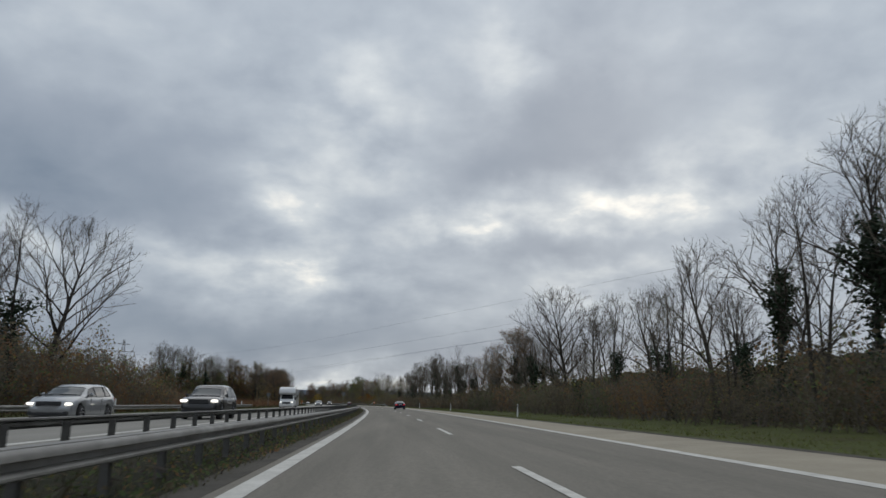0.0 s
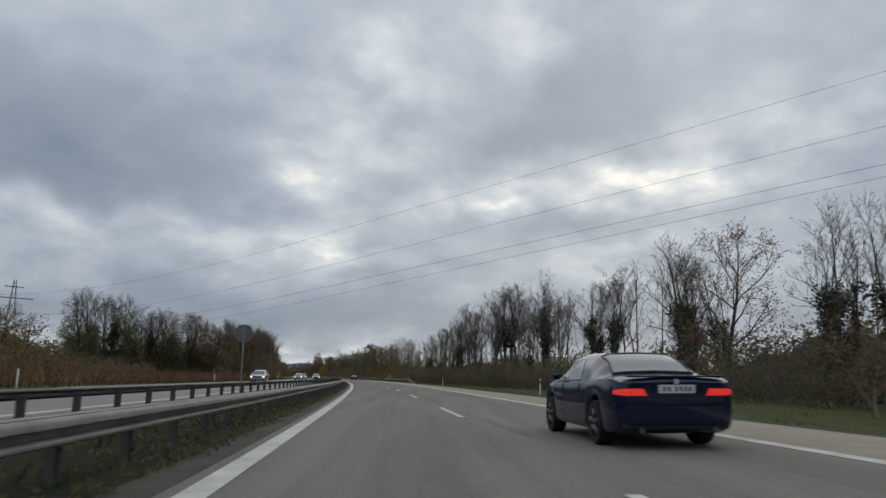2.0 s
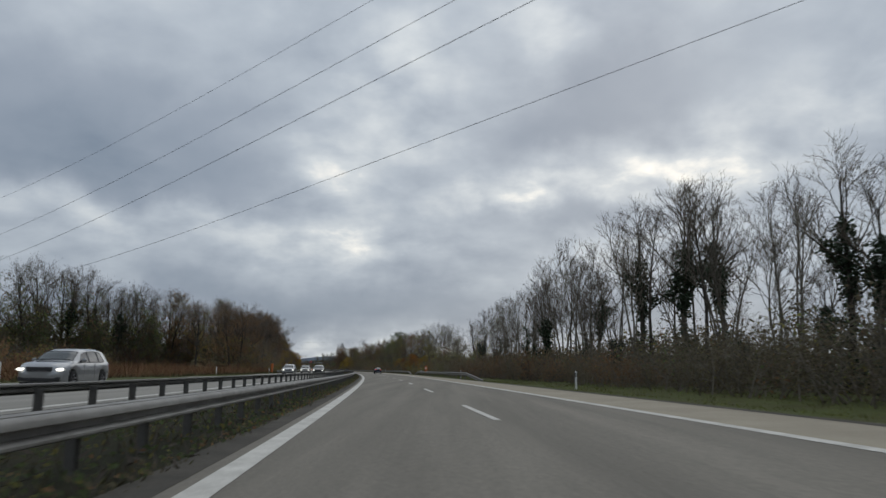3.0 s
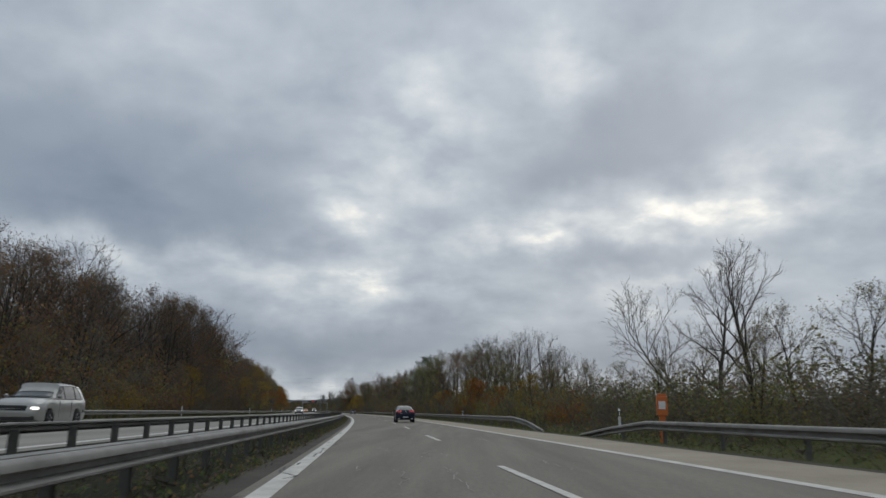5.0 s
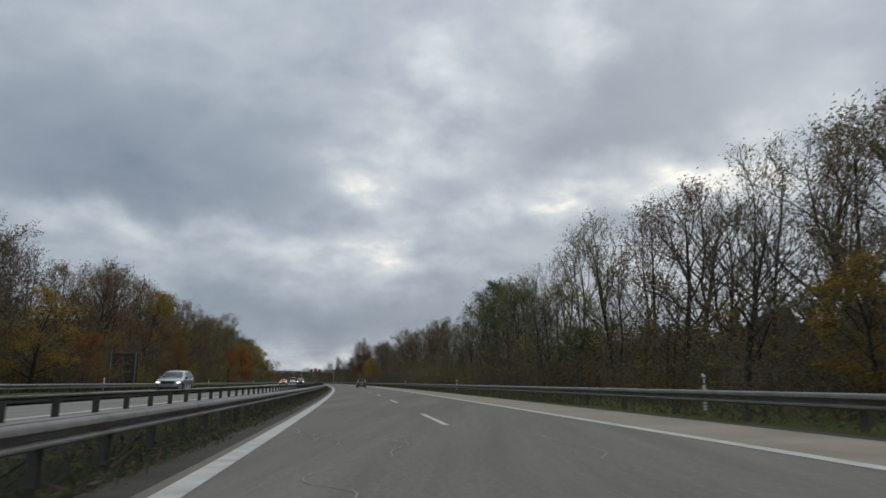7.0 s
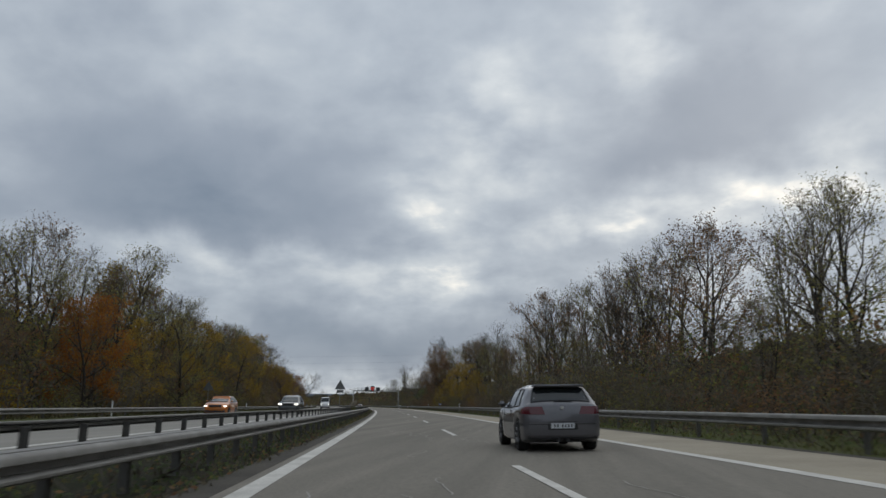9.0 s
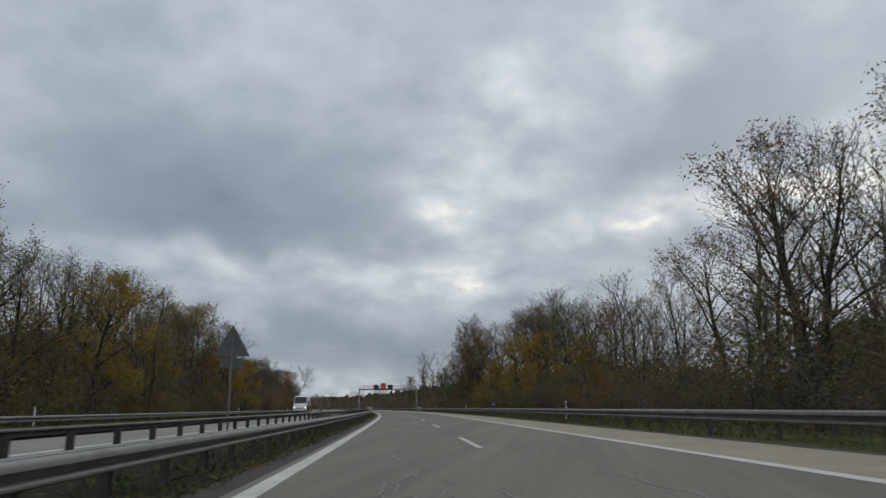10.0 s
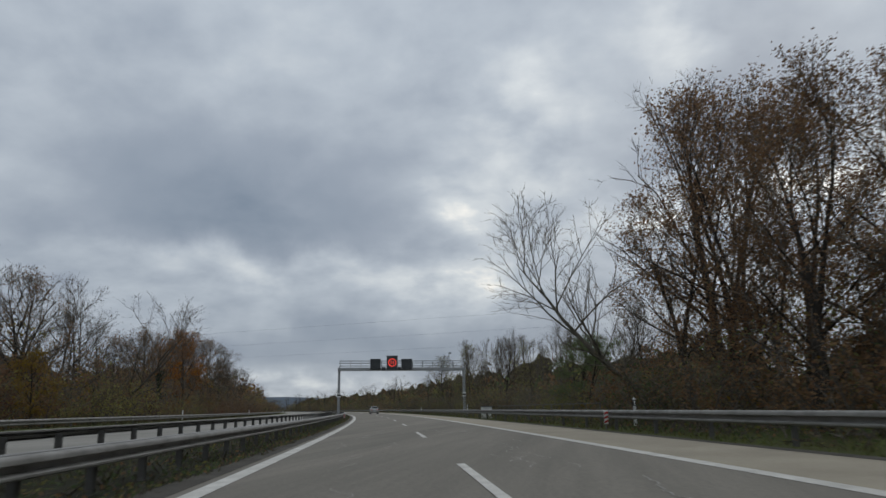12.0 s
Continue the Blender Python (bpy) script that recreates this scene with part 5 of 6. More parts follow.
def canopy_hill(az0, az1, dist, high, seed):
    """A hillside grown over with trees: a lumpy slope and the leaves of its crowns."""
    rng = np.random.default_rng(seed)
    n, rows = 260, 26
    verts, faces = [], []
    for i in range(n + 1):
        f = i / n
        a = radians(az0 + (az1 - az0) * f)
        h = high * min(1, (1 - f) * 3.8, f * 5) * (0.80 + 0.4 * noise.noise(Vector((f * 4, seed, 0))))
        for j in range(rows + 1):
            g = j / rows
            r = dist - 190 + 260 * g
            z = h * math.sin(min(1.0, g * 1.25) * math.pi / 2) - 1
            p = Vector((-math.sin(a) * r, math.cos(a) * r, z))
            p.z += min(1.0, h / 14) * (4.5 * noise.noise(p * 0.09) + 2.5 * noise.noise(p * 0.24))
            verts.append(p)
    for i in range(n):
        for j in range(rows):
            a = i * (rows + 1) + j
            faces.append((a, a + rows + 1, a + rows + 2, a + 1))
    tagged(raw("wooded_hill", verts, faces, HILL, None, "brown wooded hillside beyond the field", True), "", "hills", "", "structure")
    v = np.array([tuple(p) for p in verts])
    for mat, count in ((BROWN_LEAF, 9000), (DARK_LEAF, 7000), (OLIVE_LEAF, 4000), (ORANGE_LEAF, 2500), (TWIG, 3500)):
        c = v[rng.integers(0, len(v), count)] + rng.normal(size=(count, 3)) * (1.6, 1.6, 1.5) + (0, 0, 1.2)
        u = rng.normal(size=(count, 3))
        u /= np.linalg.norm(u, axis=1)[:, None]
        w = np.cross(u, rng.normal(size=(count, 3)))
        w /= np.linalg.norm(w, axis=1)[:, None]
        size = rng.uniform(0.7, 1.7, count)[:, None]
        quads = np.stack([c - u * size, c + w * size * 0.6, c + u * size, c - w * size * 0.6], 1).reshape(-1, 3)
        ob = raw("hill_woods", quads.tolist(), [(4 * i, 4 * i + 1, 4 * i + 2, 4 * i + 3) for i in range(count)], mat)
        tagged(ob, "autumn crowns of the woods on the hillside", "woods", "", "stuff")


canopy_hill(80, 20, 620, 112, 5)


# ---- vehicles ----
def paint(name, base, rough=0.4, metal=0.2, coat=1.0, spec=0.3):
    m = material(name, base, tuple(c * 0.85 for c in base), rough, metal, scale=1.5, fine=20, bump=0, grain=0.05, spec=spec)
    b = m.node_tree.nodes["Principled BSDF"]
    b.inputs["Coat Weight"].default_value, b.inputs["Coat Roughness"].default_value = coat, 0.04
    return m


GLASS = material("tinted_car_glass", (0.014, 0.017, 0.019), (0.010, 0.013, 0.014), 0.05, scale=2, fine=10, bump=0, grain=0.05, spec=0.6)
# the sky's reflection in the coupe's panes is painted as a pale base colour
PALE_GLASS = material("glass_with_painted_reflection", (0.17, 0.185, 0.185), (0.12, 0.132, 0.133), 0.08, scale=1, fine=6, bump=0, grain=0.1, spec=0.9)
WINDSCREEN = material("windscreen_glass", (0.05, 0.06, 0.062), (0.035, 0.043, 0.045), 0.06, scale=1, fine=6, bump=0, grain=0.1, spec=0.6)
TYRE = material("tyre_rubber", (0.012, 0.012, 0.012), (0.008, 0.008, 0.008), 0.85, scale=6, fine=40, bump=0.2)
RIM = material("alloy_rim", (0.18, 0.18, 0.185), (0.12, 0.12, 0.125), 0.35, 0.8, scale=6, fine=30, bump=0.02)
CHROME = material("chrome_trim", (0.72, 0.72, 0.72), (0.6, 0.6, 0.6), 0.3, 0.6, scale=4, fine=20, bump=0)
TAIL_LIT = glow("lit_tail_lamp", (0.85, 0.05, 0.04), 0.5)
TAIL_SOFT = glow("dimly_lit_tail_lamp", (0.8, 0.03, 0.02), 0.35)
TAIL = material("red_tail_lamp", (0.34, 0.018, 0.024), (0.24, 0.012, 0.016), 0.15, scale=3, fine=20, bump=0, spec=0.7)
HEAD = glow("lit_headlamp", (1.0, 0.97, 0.88), 1.5)
PLATE = material("number_plate", (0.62, 0.64, 0.66), (0.55, 0.57, 0.59), 0.5, scale=5, fine=30, bump=0)
NAVY = paint("dark_blue_paint", (0.007, 0.013, 0.042), 0.35, 0.0, 0.8, 0.05)
INK = paint("blue_black_paint", (0.006, 0.010, 0.027), 0.35, 0.0, 0.8, 0.05)
GREY = paint("grey_metallic_paint", (0.135, 0.133, 0.145), 0.35, 0.4)
TAIL_DARK = material("smoked_red_lamp", (0.11, 0.014, 0.022), (0.08, 0.01, 0.016), 0.15, scale=3, fine=20, bump=0, spec=0.6)
SILVER = paint("silver_paint", (0.30, 0.31, 0.32), 0.3, 0.6)
BLACKISH = paint("black_paint", (0.012, 0.012, 0.013))
BEIGE = paint("pale_grey_paint", (0.36, 0.355, 0.33), 0.3, 0.4)
AMBER = paint("orange_car_paint", (0.50, 0.16, 0.025), 0.3, 0.2)
SNOW = paint("white_paint", (0.70, 0.70, 0.69), 0.35, 0.0)
DULL = paint("dark_grey_paint", (0.045, 0.046, 0.048), 0.3, 0.4)


class Shape:
    """The shell of a car from a few curves along its length (y: rear negative, front positive)."""

    def __init__(self, length, width, base, top, belt, plan, roof, axles, wheel):
        self.length, self.width, self.base = length, width, base
        self.curves = {"top": top, "belt": belt, "plan": plan, "roof": roof}
        self.axles, self.wheel = axles, wheel

    def at(self, curve, y):
        """The curve's value at y: smooth between its points, never overshooting them."""
        xs, vs = [p[0] for p in self.curves[curve]], [p[1] for p in self.curves[curve]]
        if not xs[0] < y < xs[-1]:
            return vs[0] if y <= xs[0] else vs[-1]
        steps = [(vs[i + 1] - vs[i]) / (xs[i + 1] - xs[i]) for i in range(len(xs) - 1)]
        slopes = [steps[0]] + [0.0 if a * b <= 0 else 2 * a * b / (a + b) for a, b in zip(steps, steps[1:])] + [steps[-1]]
        i = max(k for k in range(len(xs) - 1) if xs[k] <= y)
        w = xs[i + 1] - xs[i]
        t = (y - xs[i]) / w
        return (vs[i] * (1 + 2 * t) * (1 - t) ** 2 + slopes[i] * w * t * (1 - t) ** 2
                + vs[i + 1] * t * t * (3 - 2 * t) + slopes[i + 1] * w * t * t * (t - 1))

    def low(self, y):
        z = self.base + max(0.0, abs(y) - self.length / 2 + 0.35) * 0.30
        for a in self.axles:
            r = self.wheel * 1.17
            if abs(y - a) < r:
                z = max(z, self.wheel + math.sqrt(r * r - (y - a) ** 2))
        return z

    def section(self, y):
        zb, zt, zs = self.low(y), self.at("top", y), self.at("belt", y)
        w, wr = self.width / 2 * self.at("plan", y), self.width / 2 * self.at("roof", y)
        zs = min(zs, zt - 0.02)
        zb = min(zb, zs - 0.1)
        tuck = min(1.0, 0.30 + 0.70 * math.sqrt(max(0.0, self.length / 2 - abs(y)) / 0.12)) if abs(y) > self.length / 2 - 0.12 else 1.0
        w *= 0.90 + 0.10 * tuck
        wr *= 0.90 + 0.10 * tuck
        zb += 0.10 * (1 - tuck)
        wb = w * 0.955
        mid = ((wb + wr) / 2 + 0.02, (zs + zt - 0.07) / 2)
        return [(0, zb), (w * 0.86, zb), (w * 0.95, zb + 0.03), (w * 0.985, zb + 0.09), (w, zb + (zs - zb) * 0.42), (w * 0.995, zb + (zs - zb) * 0.75), (wb + 0.012, zs - 0.025), (wb, zs),
                mid, (wr, zt - min(0.07, (zt - zs) * 0.5)), (wr * 0.80, zt - 0.012), (wr * 0.4, zt), (0, zt + 0.006)]

    def stations(self):
        ys = set(np.round(np.linspace(-self.length / 2, self.length / 2, 48), 3))
        ys |= {round(q * (self.length / 2 - d), 3) for d in (0.015, 0.035, 0.06, 0.1) for q in (-1, 1)}
        for a in self.axles:
            for k in range(9):
                ys.add(round(a + self.wheel * 1.17 * math.cos(math.pi * k / 8), 3))
        for pts in self.curves.values():
            for p in pts:
                ys.add(round(p[0], 3))
        return sorted(y for y in ys if abs(y) <= self.length / 2 + 1e-6)

    def shell(self):
        bm = bmesh.new()
        rings = []
        for y in self.stations():
            half = self.section(y)
            ring = [bm.verts.new((x, y, z)) for x, z in half]
            ring += [bm.verts.new((-x, y, z)) for x, z in half[-2:0:-1]]
            rings.append(ring)
        n = len(rings[0])
        for a, b in zip(rings, rings[1:]):
            for i in range(n):
                bm.faces.new((a[i], a[(i + 1) % n], b[(i + 1) % n], b[i]))
        bm.faces.new(rings[0][::-1])
        bm.faces.new(rings[-1])
        return bm

    def side_glass(self, y0, y1, lean0, lean1, side, low=0.04, high=0.93):
        """A pane on the flank; lean: how far its rear and front edges slant."""
        bm = bmesh.new()
        rows = []
        for i in range(9):
            f = i / 8
            line = []
            for u in (low, 0.35, 0.65, high):
                y = y0 + lean0 * u + (y1 - lean1 * u - y0 - lean0 * u) * f
                s = self.section(y)
                a, m, b = s[7], s[8], s[9]
                x = a[0] + (m[0] - a[0]) * u * 2 if u < 0.5 else m[0] + (b[0] - m[0]) * (u - 0.5) * 2
                z = a[1] + (m[1] - a[1]) * u * 2 if u < 0.5 else m[1] + (b[1] - m[1]) * (u - 0.5) * 2
                line.append(bm.verts.new(((x + 0.010) * side, y, z)))
            rows.append(line)
        for a, b in zip(rows, rows[1:]):
            for i in range(3):
                bm.faces.new((a[i], a[i + 1], b[i + 1], b[i]) if side > 0 else (a[i + 1], a[i], b[i], b[i + 1]))
        return bm

    def rear_y(self, z):
        """How far back the tail reaches at a height."""
        pts = [p for p in self.curves["top"] if p[0] < -self.length / 2 + 0.6]
        return float(np.interp(z, [p[1] for p in pts], [p[0] for p in pts]))

    def wide_at(self, y, z):
        s = self.section(y)[2:10]
        return float(np.interp(z, [p[1] for p in s], [p[0] for p in s]))

    def wrap_lamp(self, x0, z0, z1, back, side, proud=0.014, drop=0.0):
        """A lamp that follows the tail round its corner onto the flank; back: its length on the flank."""
        bm = bmesh.new()
        grid = []
        for i in range(6):
            v = i / 5
            line = []
            for j in range(9):
                z = z0 + (z1 - z0) * v
                y = self.rear_y(z)
                if j < 5:
                    lean = x0 + 0.05 * (v - 0.5)
                    x = lean + (self.wide_at(y, z) - lean) * j / 4
                    p = (x, y - proud, z - drop * j / 4)
                else:
                    q = (j - 4) / 4 * back
                    p = (self.wide_at(y + q, z) + proud, y + q, z + (0.5 - v) * 0.3 * q - drop)
                line.append(p)
            grid.append(line)
        rows = [[bm.verts.new((side * x, y, z)) for x, y, z in line] for line in grid]
        inner = [[bm.verts.new((side * (x - 0.03), y + 0.03, z)) for x, y, z in line] for line in grid]
        for i in range(5):
            for j in range(8):
                bm.faces.new((rows[i][j], rows[i][j + 1], rows[i + 1][j + 1], rows[i + 1][j]))
                bm.faces.new((inner[i][j], inner[i + 1][j], inner[i + 1][j + 1], inner[i][j + 1]))
        for j in range(8):
            bm.faces.new((rows[0][j], inner[0][j], inner[0][j + 1], rows[0][j + 1]))
            bm.faces.new((rows[5][j], rows[5][j + 1], inner[5][j + 1], inner[5][j]))
        for i in range(5):
            bm.faces.new((rows[i][0], rows[i + 1][0], inner[i + 1][0], inner[i][0]))
            bm.faces.new((rows[i][8], inner[i][8], inner[i + 1][8], rows[i + 1][8]))
        return bm

    def slope_glass(self, y0, y1, wide0, wide1):
        """The windscreen or rear window on the sloping top."""
        bm = bmesh.new()
        rows = []
        for i in range(9):
            f = i / 8
            y, k = y0 + (y1 - y0) * f, wide0 + (wide1 - wide0) * f
            s = self.section(y)
            xs, zs = [0.0, s[11][0], s[10][0], s[9][0], s[8][0]], [s[12][1], s[11][1], s[10][1], s[9][1], s[8][1]]
            line = []
            for q in (-1, -0.8, -0.55, -0.25, 0, 0.25, 0.55, 0.8, 1):
                x = abs(q) * s[9][0] * k
                line.append(bm.verts.new((math.copysign(x, q) if q else 0.0, y, float(np.interp(x, xs, zs)) + 0.012)))
            rows.append(line)
        for a, b in zip(rows, rows[1:]):
            for i in range(8):
                bm.faces.new((a[i], b[i], b[i + 1], a[i + 1]))
        return bm


def wheel_parts(root, x, y, r, wide, side):
    bm = bmesh.new()
    prof = [(r * 0.62, -wide / 2), (r * 0.94, -wide / 2), (r, -wide * 0.36), (r, wide * 0.36), (r * 0.94, wide / 2), (r * 0.62, wide / 2)]
    k = 24
    rings = []
    for i in range(k):
        a = 2 * math.pi * i / k
        rings.append([bm.verts.new((x + w, y + q * math.cos(a), r + q * math.sin(a))) for q, w in prof])
    for i in range(k):
        a, b = rings[i], rings[(i + 1) % k]
        for j in range(len(prof)):
            bm.faces.new((a[j], a[(j + 1) % len(prof)], b[(j + 1) % len(prof)], b[j]))
    wheel = part("wheel", bm, TYRE, root, "black rubber tyre", True)
    face = x + side * wide * 0.42
    bm = rod((face - side * 0.05, y, r), (face - side * 0.02, y, r), r * 0.62, sides=20)
    part("rim", bm, BLACK, wheel, "dark wheel hub")
    bm = bmesh.new()
    for i in range(5):
        a = 2 * math.pi * i / 5 + 0.3
        rod((face, y + 0.05 * math.cos(a), r + 0.05 * math.sin(a)), (face, y + r * 0.62 * math.cos(a), r + r * 0.62 * math.sin(a)), 0.045, 0.03, 6, bm)
    part("spokes", bm, RIM, wheel, "alloy wheel spokes", True)


def lamp(root, name, x, y, z, w, d, h, mat, label, turn=0.0):
    bm = box(w, d, h)
    bmesh.ops.bevel(bm, geom=list(bm.edges), offset=min(w, d, h) * 0.3, segments=2, affect="EDGES")
    bmesh.ops.transform(bm, matrix=Matrix.Translation((x, y, z)) @ Matrix.Rotation(radians(turn), 4, "Z"), verts=list(bm.verts))
    return part(name, bm, mat, root, label, True)


def seal(bm, radius):
    """One thin moulding round the edge of a pane."""
    rim = {}
    for e in bm.edges:
        if len(e.link_faces) == 1:
            for u, v in (e.verts, reversed(e.verts)):
                rim.setdefault(u, []).append(v)
    start = next(iter(rim))
    loop, last = [start], None
    while len(loop) <= len(rim):
        ahead = [v for v in rim[loop[-1]] if v is not last]
        last = loop[-1]
        loop.append(ahead[0])
        if ahead[0] is start:
            break
    verts, faces = [], []
    tube(verts, faces, [v.co.copy() for v in loop], [radius] * len(loop), 5)
    out = bmesh.new()
    made = [out.verts.new(v) for v in verts]
    for f in faces:
        out.faces.new([made[i] for i in f])
    return out


def pane(name, bm, mat, root, label, radius, trim):
    edge = seal(bm, radius)
    glass = part(name, bm, mat, root, label, True)
    part("window_seal", edge, trim, glass, "", True)


def vehicle(name, label, category, shape, colour, glass, rear=None, front=True, group="", tails=None, heads=None):
    """A vehicle standing on the road; glass: panes, tails: (inner edge, low, high, length on the flank, mat), heads: (x, z, w, h)."""
    root = thing(name, label, category, group)
    body = part("body", shape.shell(), colour, root, "", True)
    panes = glass.get("side", [])
    for side in (-1, 1):
        for y0, y1, a, b in panes:
            pane("side_window", shape.side_glass(y0, y1, a, b, side), glass.get("mat", GLASS), root, "dark tinted side window", 0.012, glass.get("trim", BLACK))
    if "rear" in glass:
        pane("rear_window", shape.slope_glass(*glass["rear"]), glass.get("mat", GLASS), root, "tinted rear window", 0.016, BLACK)
    if "front" in glass:
        pane("windscreen", shape.slope_glass(*glass["front"]), WINDSCREEN, root, "windscreen reflecting the sky", 0.014, BLACK)
    hw, hl = shape.width / 2, shape.length / 2
    for a in shape.axles:
        for side in (-1, 1):
            wheel_parts(root, side * (hw - 0.125), a, shape.wheel, 0.24, side)
    my = glass.get("mirror", 0.75)
    zb = shape.at("belt", my) + 0.06
    for side in (-1, 1):
        part("mirror", lathe_box(0.20, 0.13, 0.14, side * (hw + 0.02), my, zb - 0.03), colour if not glass.get("dark_mirror") else BLACK, root, "door mirror", True)
    rear_y = -hl
    part("rear_skirt", box(shape.width * 0.86, 0.16, 0.16, 0, rear_y + 0.12, shape.base + 0.08), BLACK, root, "black lower bumper", bevel=0.03)
    for side in (-1, 1):
        part("bumper_step", shape.wrap_lamp(0.0, 0.60, 0.635, 0.30, side, 0.016), colour, root, "", True)
        part("bumper_gap", shape.wrap_lamp(0.0, 0.585, 0.597, 0.5, side, 0.004), BLACK, root)
        for x in (0.50, -0.52):
            part("door_gap", box(0.012, 0.012, shape.at("belt", x) - 0.42, side * (shape.wide_at(x, 0.6) - 0.004), x, 0.38), BLACK, root)
    plate_z = glass.get("plate", 0.78)
    plate = part("number_plate", box(0.52, 0.02, 0.115, 0, rear_y - 0.012, plate_z), PLATE, root, "pale number plate")
    for i in range(6):
        part("plate_bar", box(0.030, 0.006, 0.062, -0.18 + i * 0.066 + (0.04 if i > 1 else 0), rear_y - 0.024, plate_z + 0.026), BLACK, plate, "dark bar of plate lettering")
    part("badge", rod((0, rear_y + 0.02, glass.get("badge", 1.0)), (0, rear_y - 0.02, glass.get("badge", 1.0)), 0.036, sides=14), CHROME, root, "small round silver badge")
    for x0, z0, z1, back, mat in tails or []:
        for side in (-1, 1):
            part("tail_lamp", shape.wrap_lamp(x0, z0, z1, back, side), mat, root, "red tail lamp", True)
    for x, z, w, h in heads or []:
        for side in (-1, 1):
            lamp(root, "headlamp", side * x, hl - 0.12, z, w, 0.2, h, HEAD, "lit headlamp", -side * 14)
    if heads:
        part("grille", box(shape.width * 0.5, 0.06, 0.2, 0, hl - 0.03, heads[0][1] - 0.06), BLACK, root, "black radiator grille", bevel=0.02)
        part("front_skirt", box(shape.width * 0.8, 0.14, 0.14, 0, hl - 0.07, shape.base + 0.08), BLACK, root, "black lower bumper", bevel=0.03)
    return root


def lathe_box(w, d, h, x, y, z):
    bm = box(w, d, h)
    bmesh.ops.bevel(bm, geom=list(bm.edges), offset=0.05, segments=2, affect="EDGES")
    bmesh.ops.translate(bm, vec=(x, y, z), verts=list(bm.verts))
    return bm


def saloon(width, height, length, wheel=0.32):
    h = length / 2
    return Shape(length, width, 0.20,
                 [(-h, 0.92), (-h + 0.08, 0.99), (-h + 0.45, 1.02), (-h + 0.75, 1.05), (-h + 1.15, height * 0.90), (-h + 1.6, height * 0.985), (-h + 2.1, height), (-h + 2.6, height * 0.985), (h - 1.75, height * 0.92), (h - 1.15, 0.98), (h - 0.7, 0.93), (h - 0.2, 0.80), (h, 0.62)],
                 [(-h, 0.90), (-h + 0.3, 0.97), (0, 0.93), (h - 1.2, 0.92), (h - 0.3, 0.76), (h, 0.56)],
                 [(-h, 0.86), (-h + 0.10, 0.94), (-h + 0.5, 0.995), (0, 1.0), (h - 0.6, 0.97), (h - 0.2, 0.88), (h, 0.72)],
                 [(-h, 0.78), (-h + 0.5, 0.82), (-h + 0.8, 0.80), (-h + 1.3, 0.68), (-h + 2.0, 0.70), (h - 1.9, 0.70), (h - 1.1, 0.80), (h, 0.60)],
                 (-h + 1.02, h - 0.86), wheel)


def hatch(width, height, length, wheel=0.32):
    h = length / 2
    return Shape(length, width, 0.19,
                 [(-h, 0.80), (-h + 0.05, 1.00), (-h + 0.16, 1.10), (-h + 0.42, height * 0.945), (-h + 0.52, height * 0.975), (-h + 1.1, height), (-h + 2.0, height * 0.985), (h - 1.75, height * 0.90), (h - 1.0, 1.0), (h - 0.5, 0.93), (h - 0.15, 0.80), (h, 0.62)],
                 [(-h, 0.76), (-h + 0.14, 0.98), (0, 0.94), (h - 1.0, 0.94), (h - 0.25, 0.76), (h, 0.56)],
                 [(-h, 0.88), (-h + 0.10, 0.95), (-h + 0.45, 0.995), (0, 1.0), (h - 0.6, 0.97), (h - 0.2, 0.88), (h, 0.72)],
                 [(-h, 0.84), (-h + 0.16, 0.82), (-h + 0.5, 0.72), (-h + 1.2, 0.73), (h - 1.9, 0.72), (h - 1.0, 0.80), (h, 0.60)],
                 (-h + 0.78, h - 0.85), wheel)


def suv(width, height, length, wheel=0.37, base=0.26):
    h = length / 2
    k = height / 1.7
    return Shape(length, width, base,
                 [(-h, 0.84 * k), (-h + 0.05, 1.02 * k), (-h + 0.16, 1.18 * k), (-h + 0.42, height * 0.94), (-h + 0.6, height * 0.975), (-h + 1.4, height), (-h + 2.3, height * 0.985), (h - 1.85, height * 0.9), (h - 1.15, 1.14 * k), (h - 0.5, 1.06 * k), (h - 0.12, 0.9 * k), (h, 0.7 * k)],
                 [(-h, 0.80 * k), (-h + 0.14, 1.06 * k), (0, 1.04 * k), (h - 1.1, 1.06 * k), (h - 0.2, 0.86 * k), (h, 0.62 * k)],
                 [(-h, 0.89), (-h + 0.10, 0.95), (-h + 0.45, 0.995), (0, 1.0), (h - 0.6, 0.98), (h - 0.2, 0.90), (h, 0.76)],
                 [(-h, 0.85), (-h + 0.16, 0.83), (-h + 0.5, 0.72), (-h + 1.2, 0.74), (h - 1.9, 0.73), (h - 1.1, 0.82), (h, 0.62)],
                 (-h + 0.92, h - 0.9), wheel)


# dark blue folding-roof coupe
shape = saloon(1.78, 1.39, 4.58, 0.325)
car = vehicle("coupe_car", "dark blue metallic coupe with lit red tail lamps", "car", shape, NAVY,
              {"side": [(-0.55, 0.25, 0.35, 0.02), (0.28, 1.25, 0.0, 0.62)], "rear": (-1.50, -0.82, 0.86, 0.93), "front": (1.22, 0.60, 0.93, 0.9), "mat": PALE_GLASS, "trim": CHROME, "mirror": 0.78, "plate": 0.77, "badge": 0.93},
              tails=[(0.46, 0.735, 0.835, 0.16, TAIL_SOFT)])
for side in (-1, 1):
    for low in (0.752, 0.792):
        part("light_bar", shape.wrap_lamp(0.48, low, low + 0.022, 0.13, side, 0.017), TAIL_LIT, car, "glowing red light bar", True)
part("boot_edge", box(1.36, 0.05, 0.025, 0, -2.24, 0.985), NAVY, car, bevel=0.008)
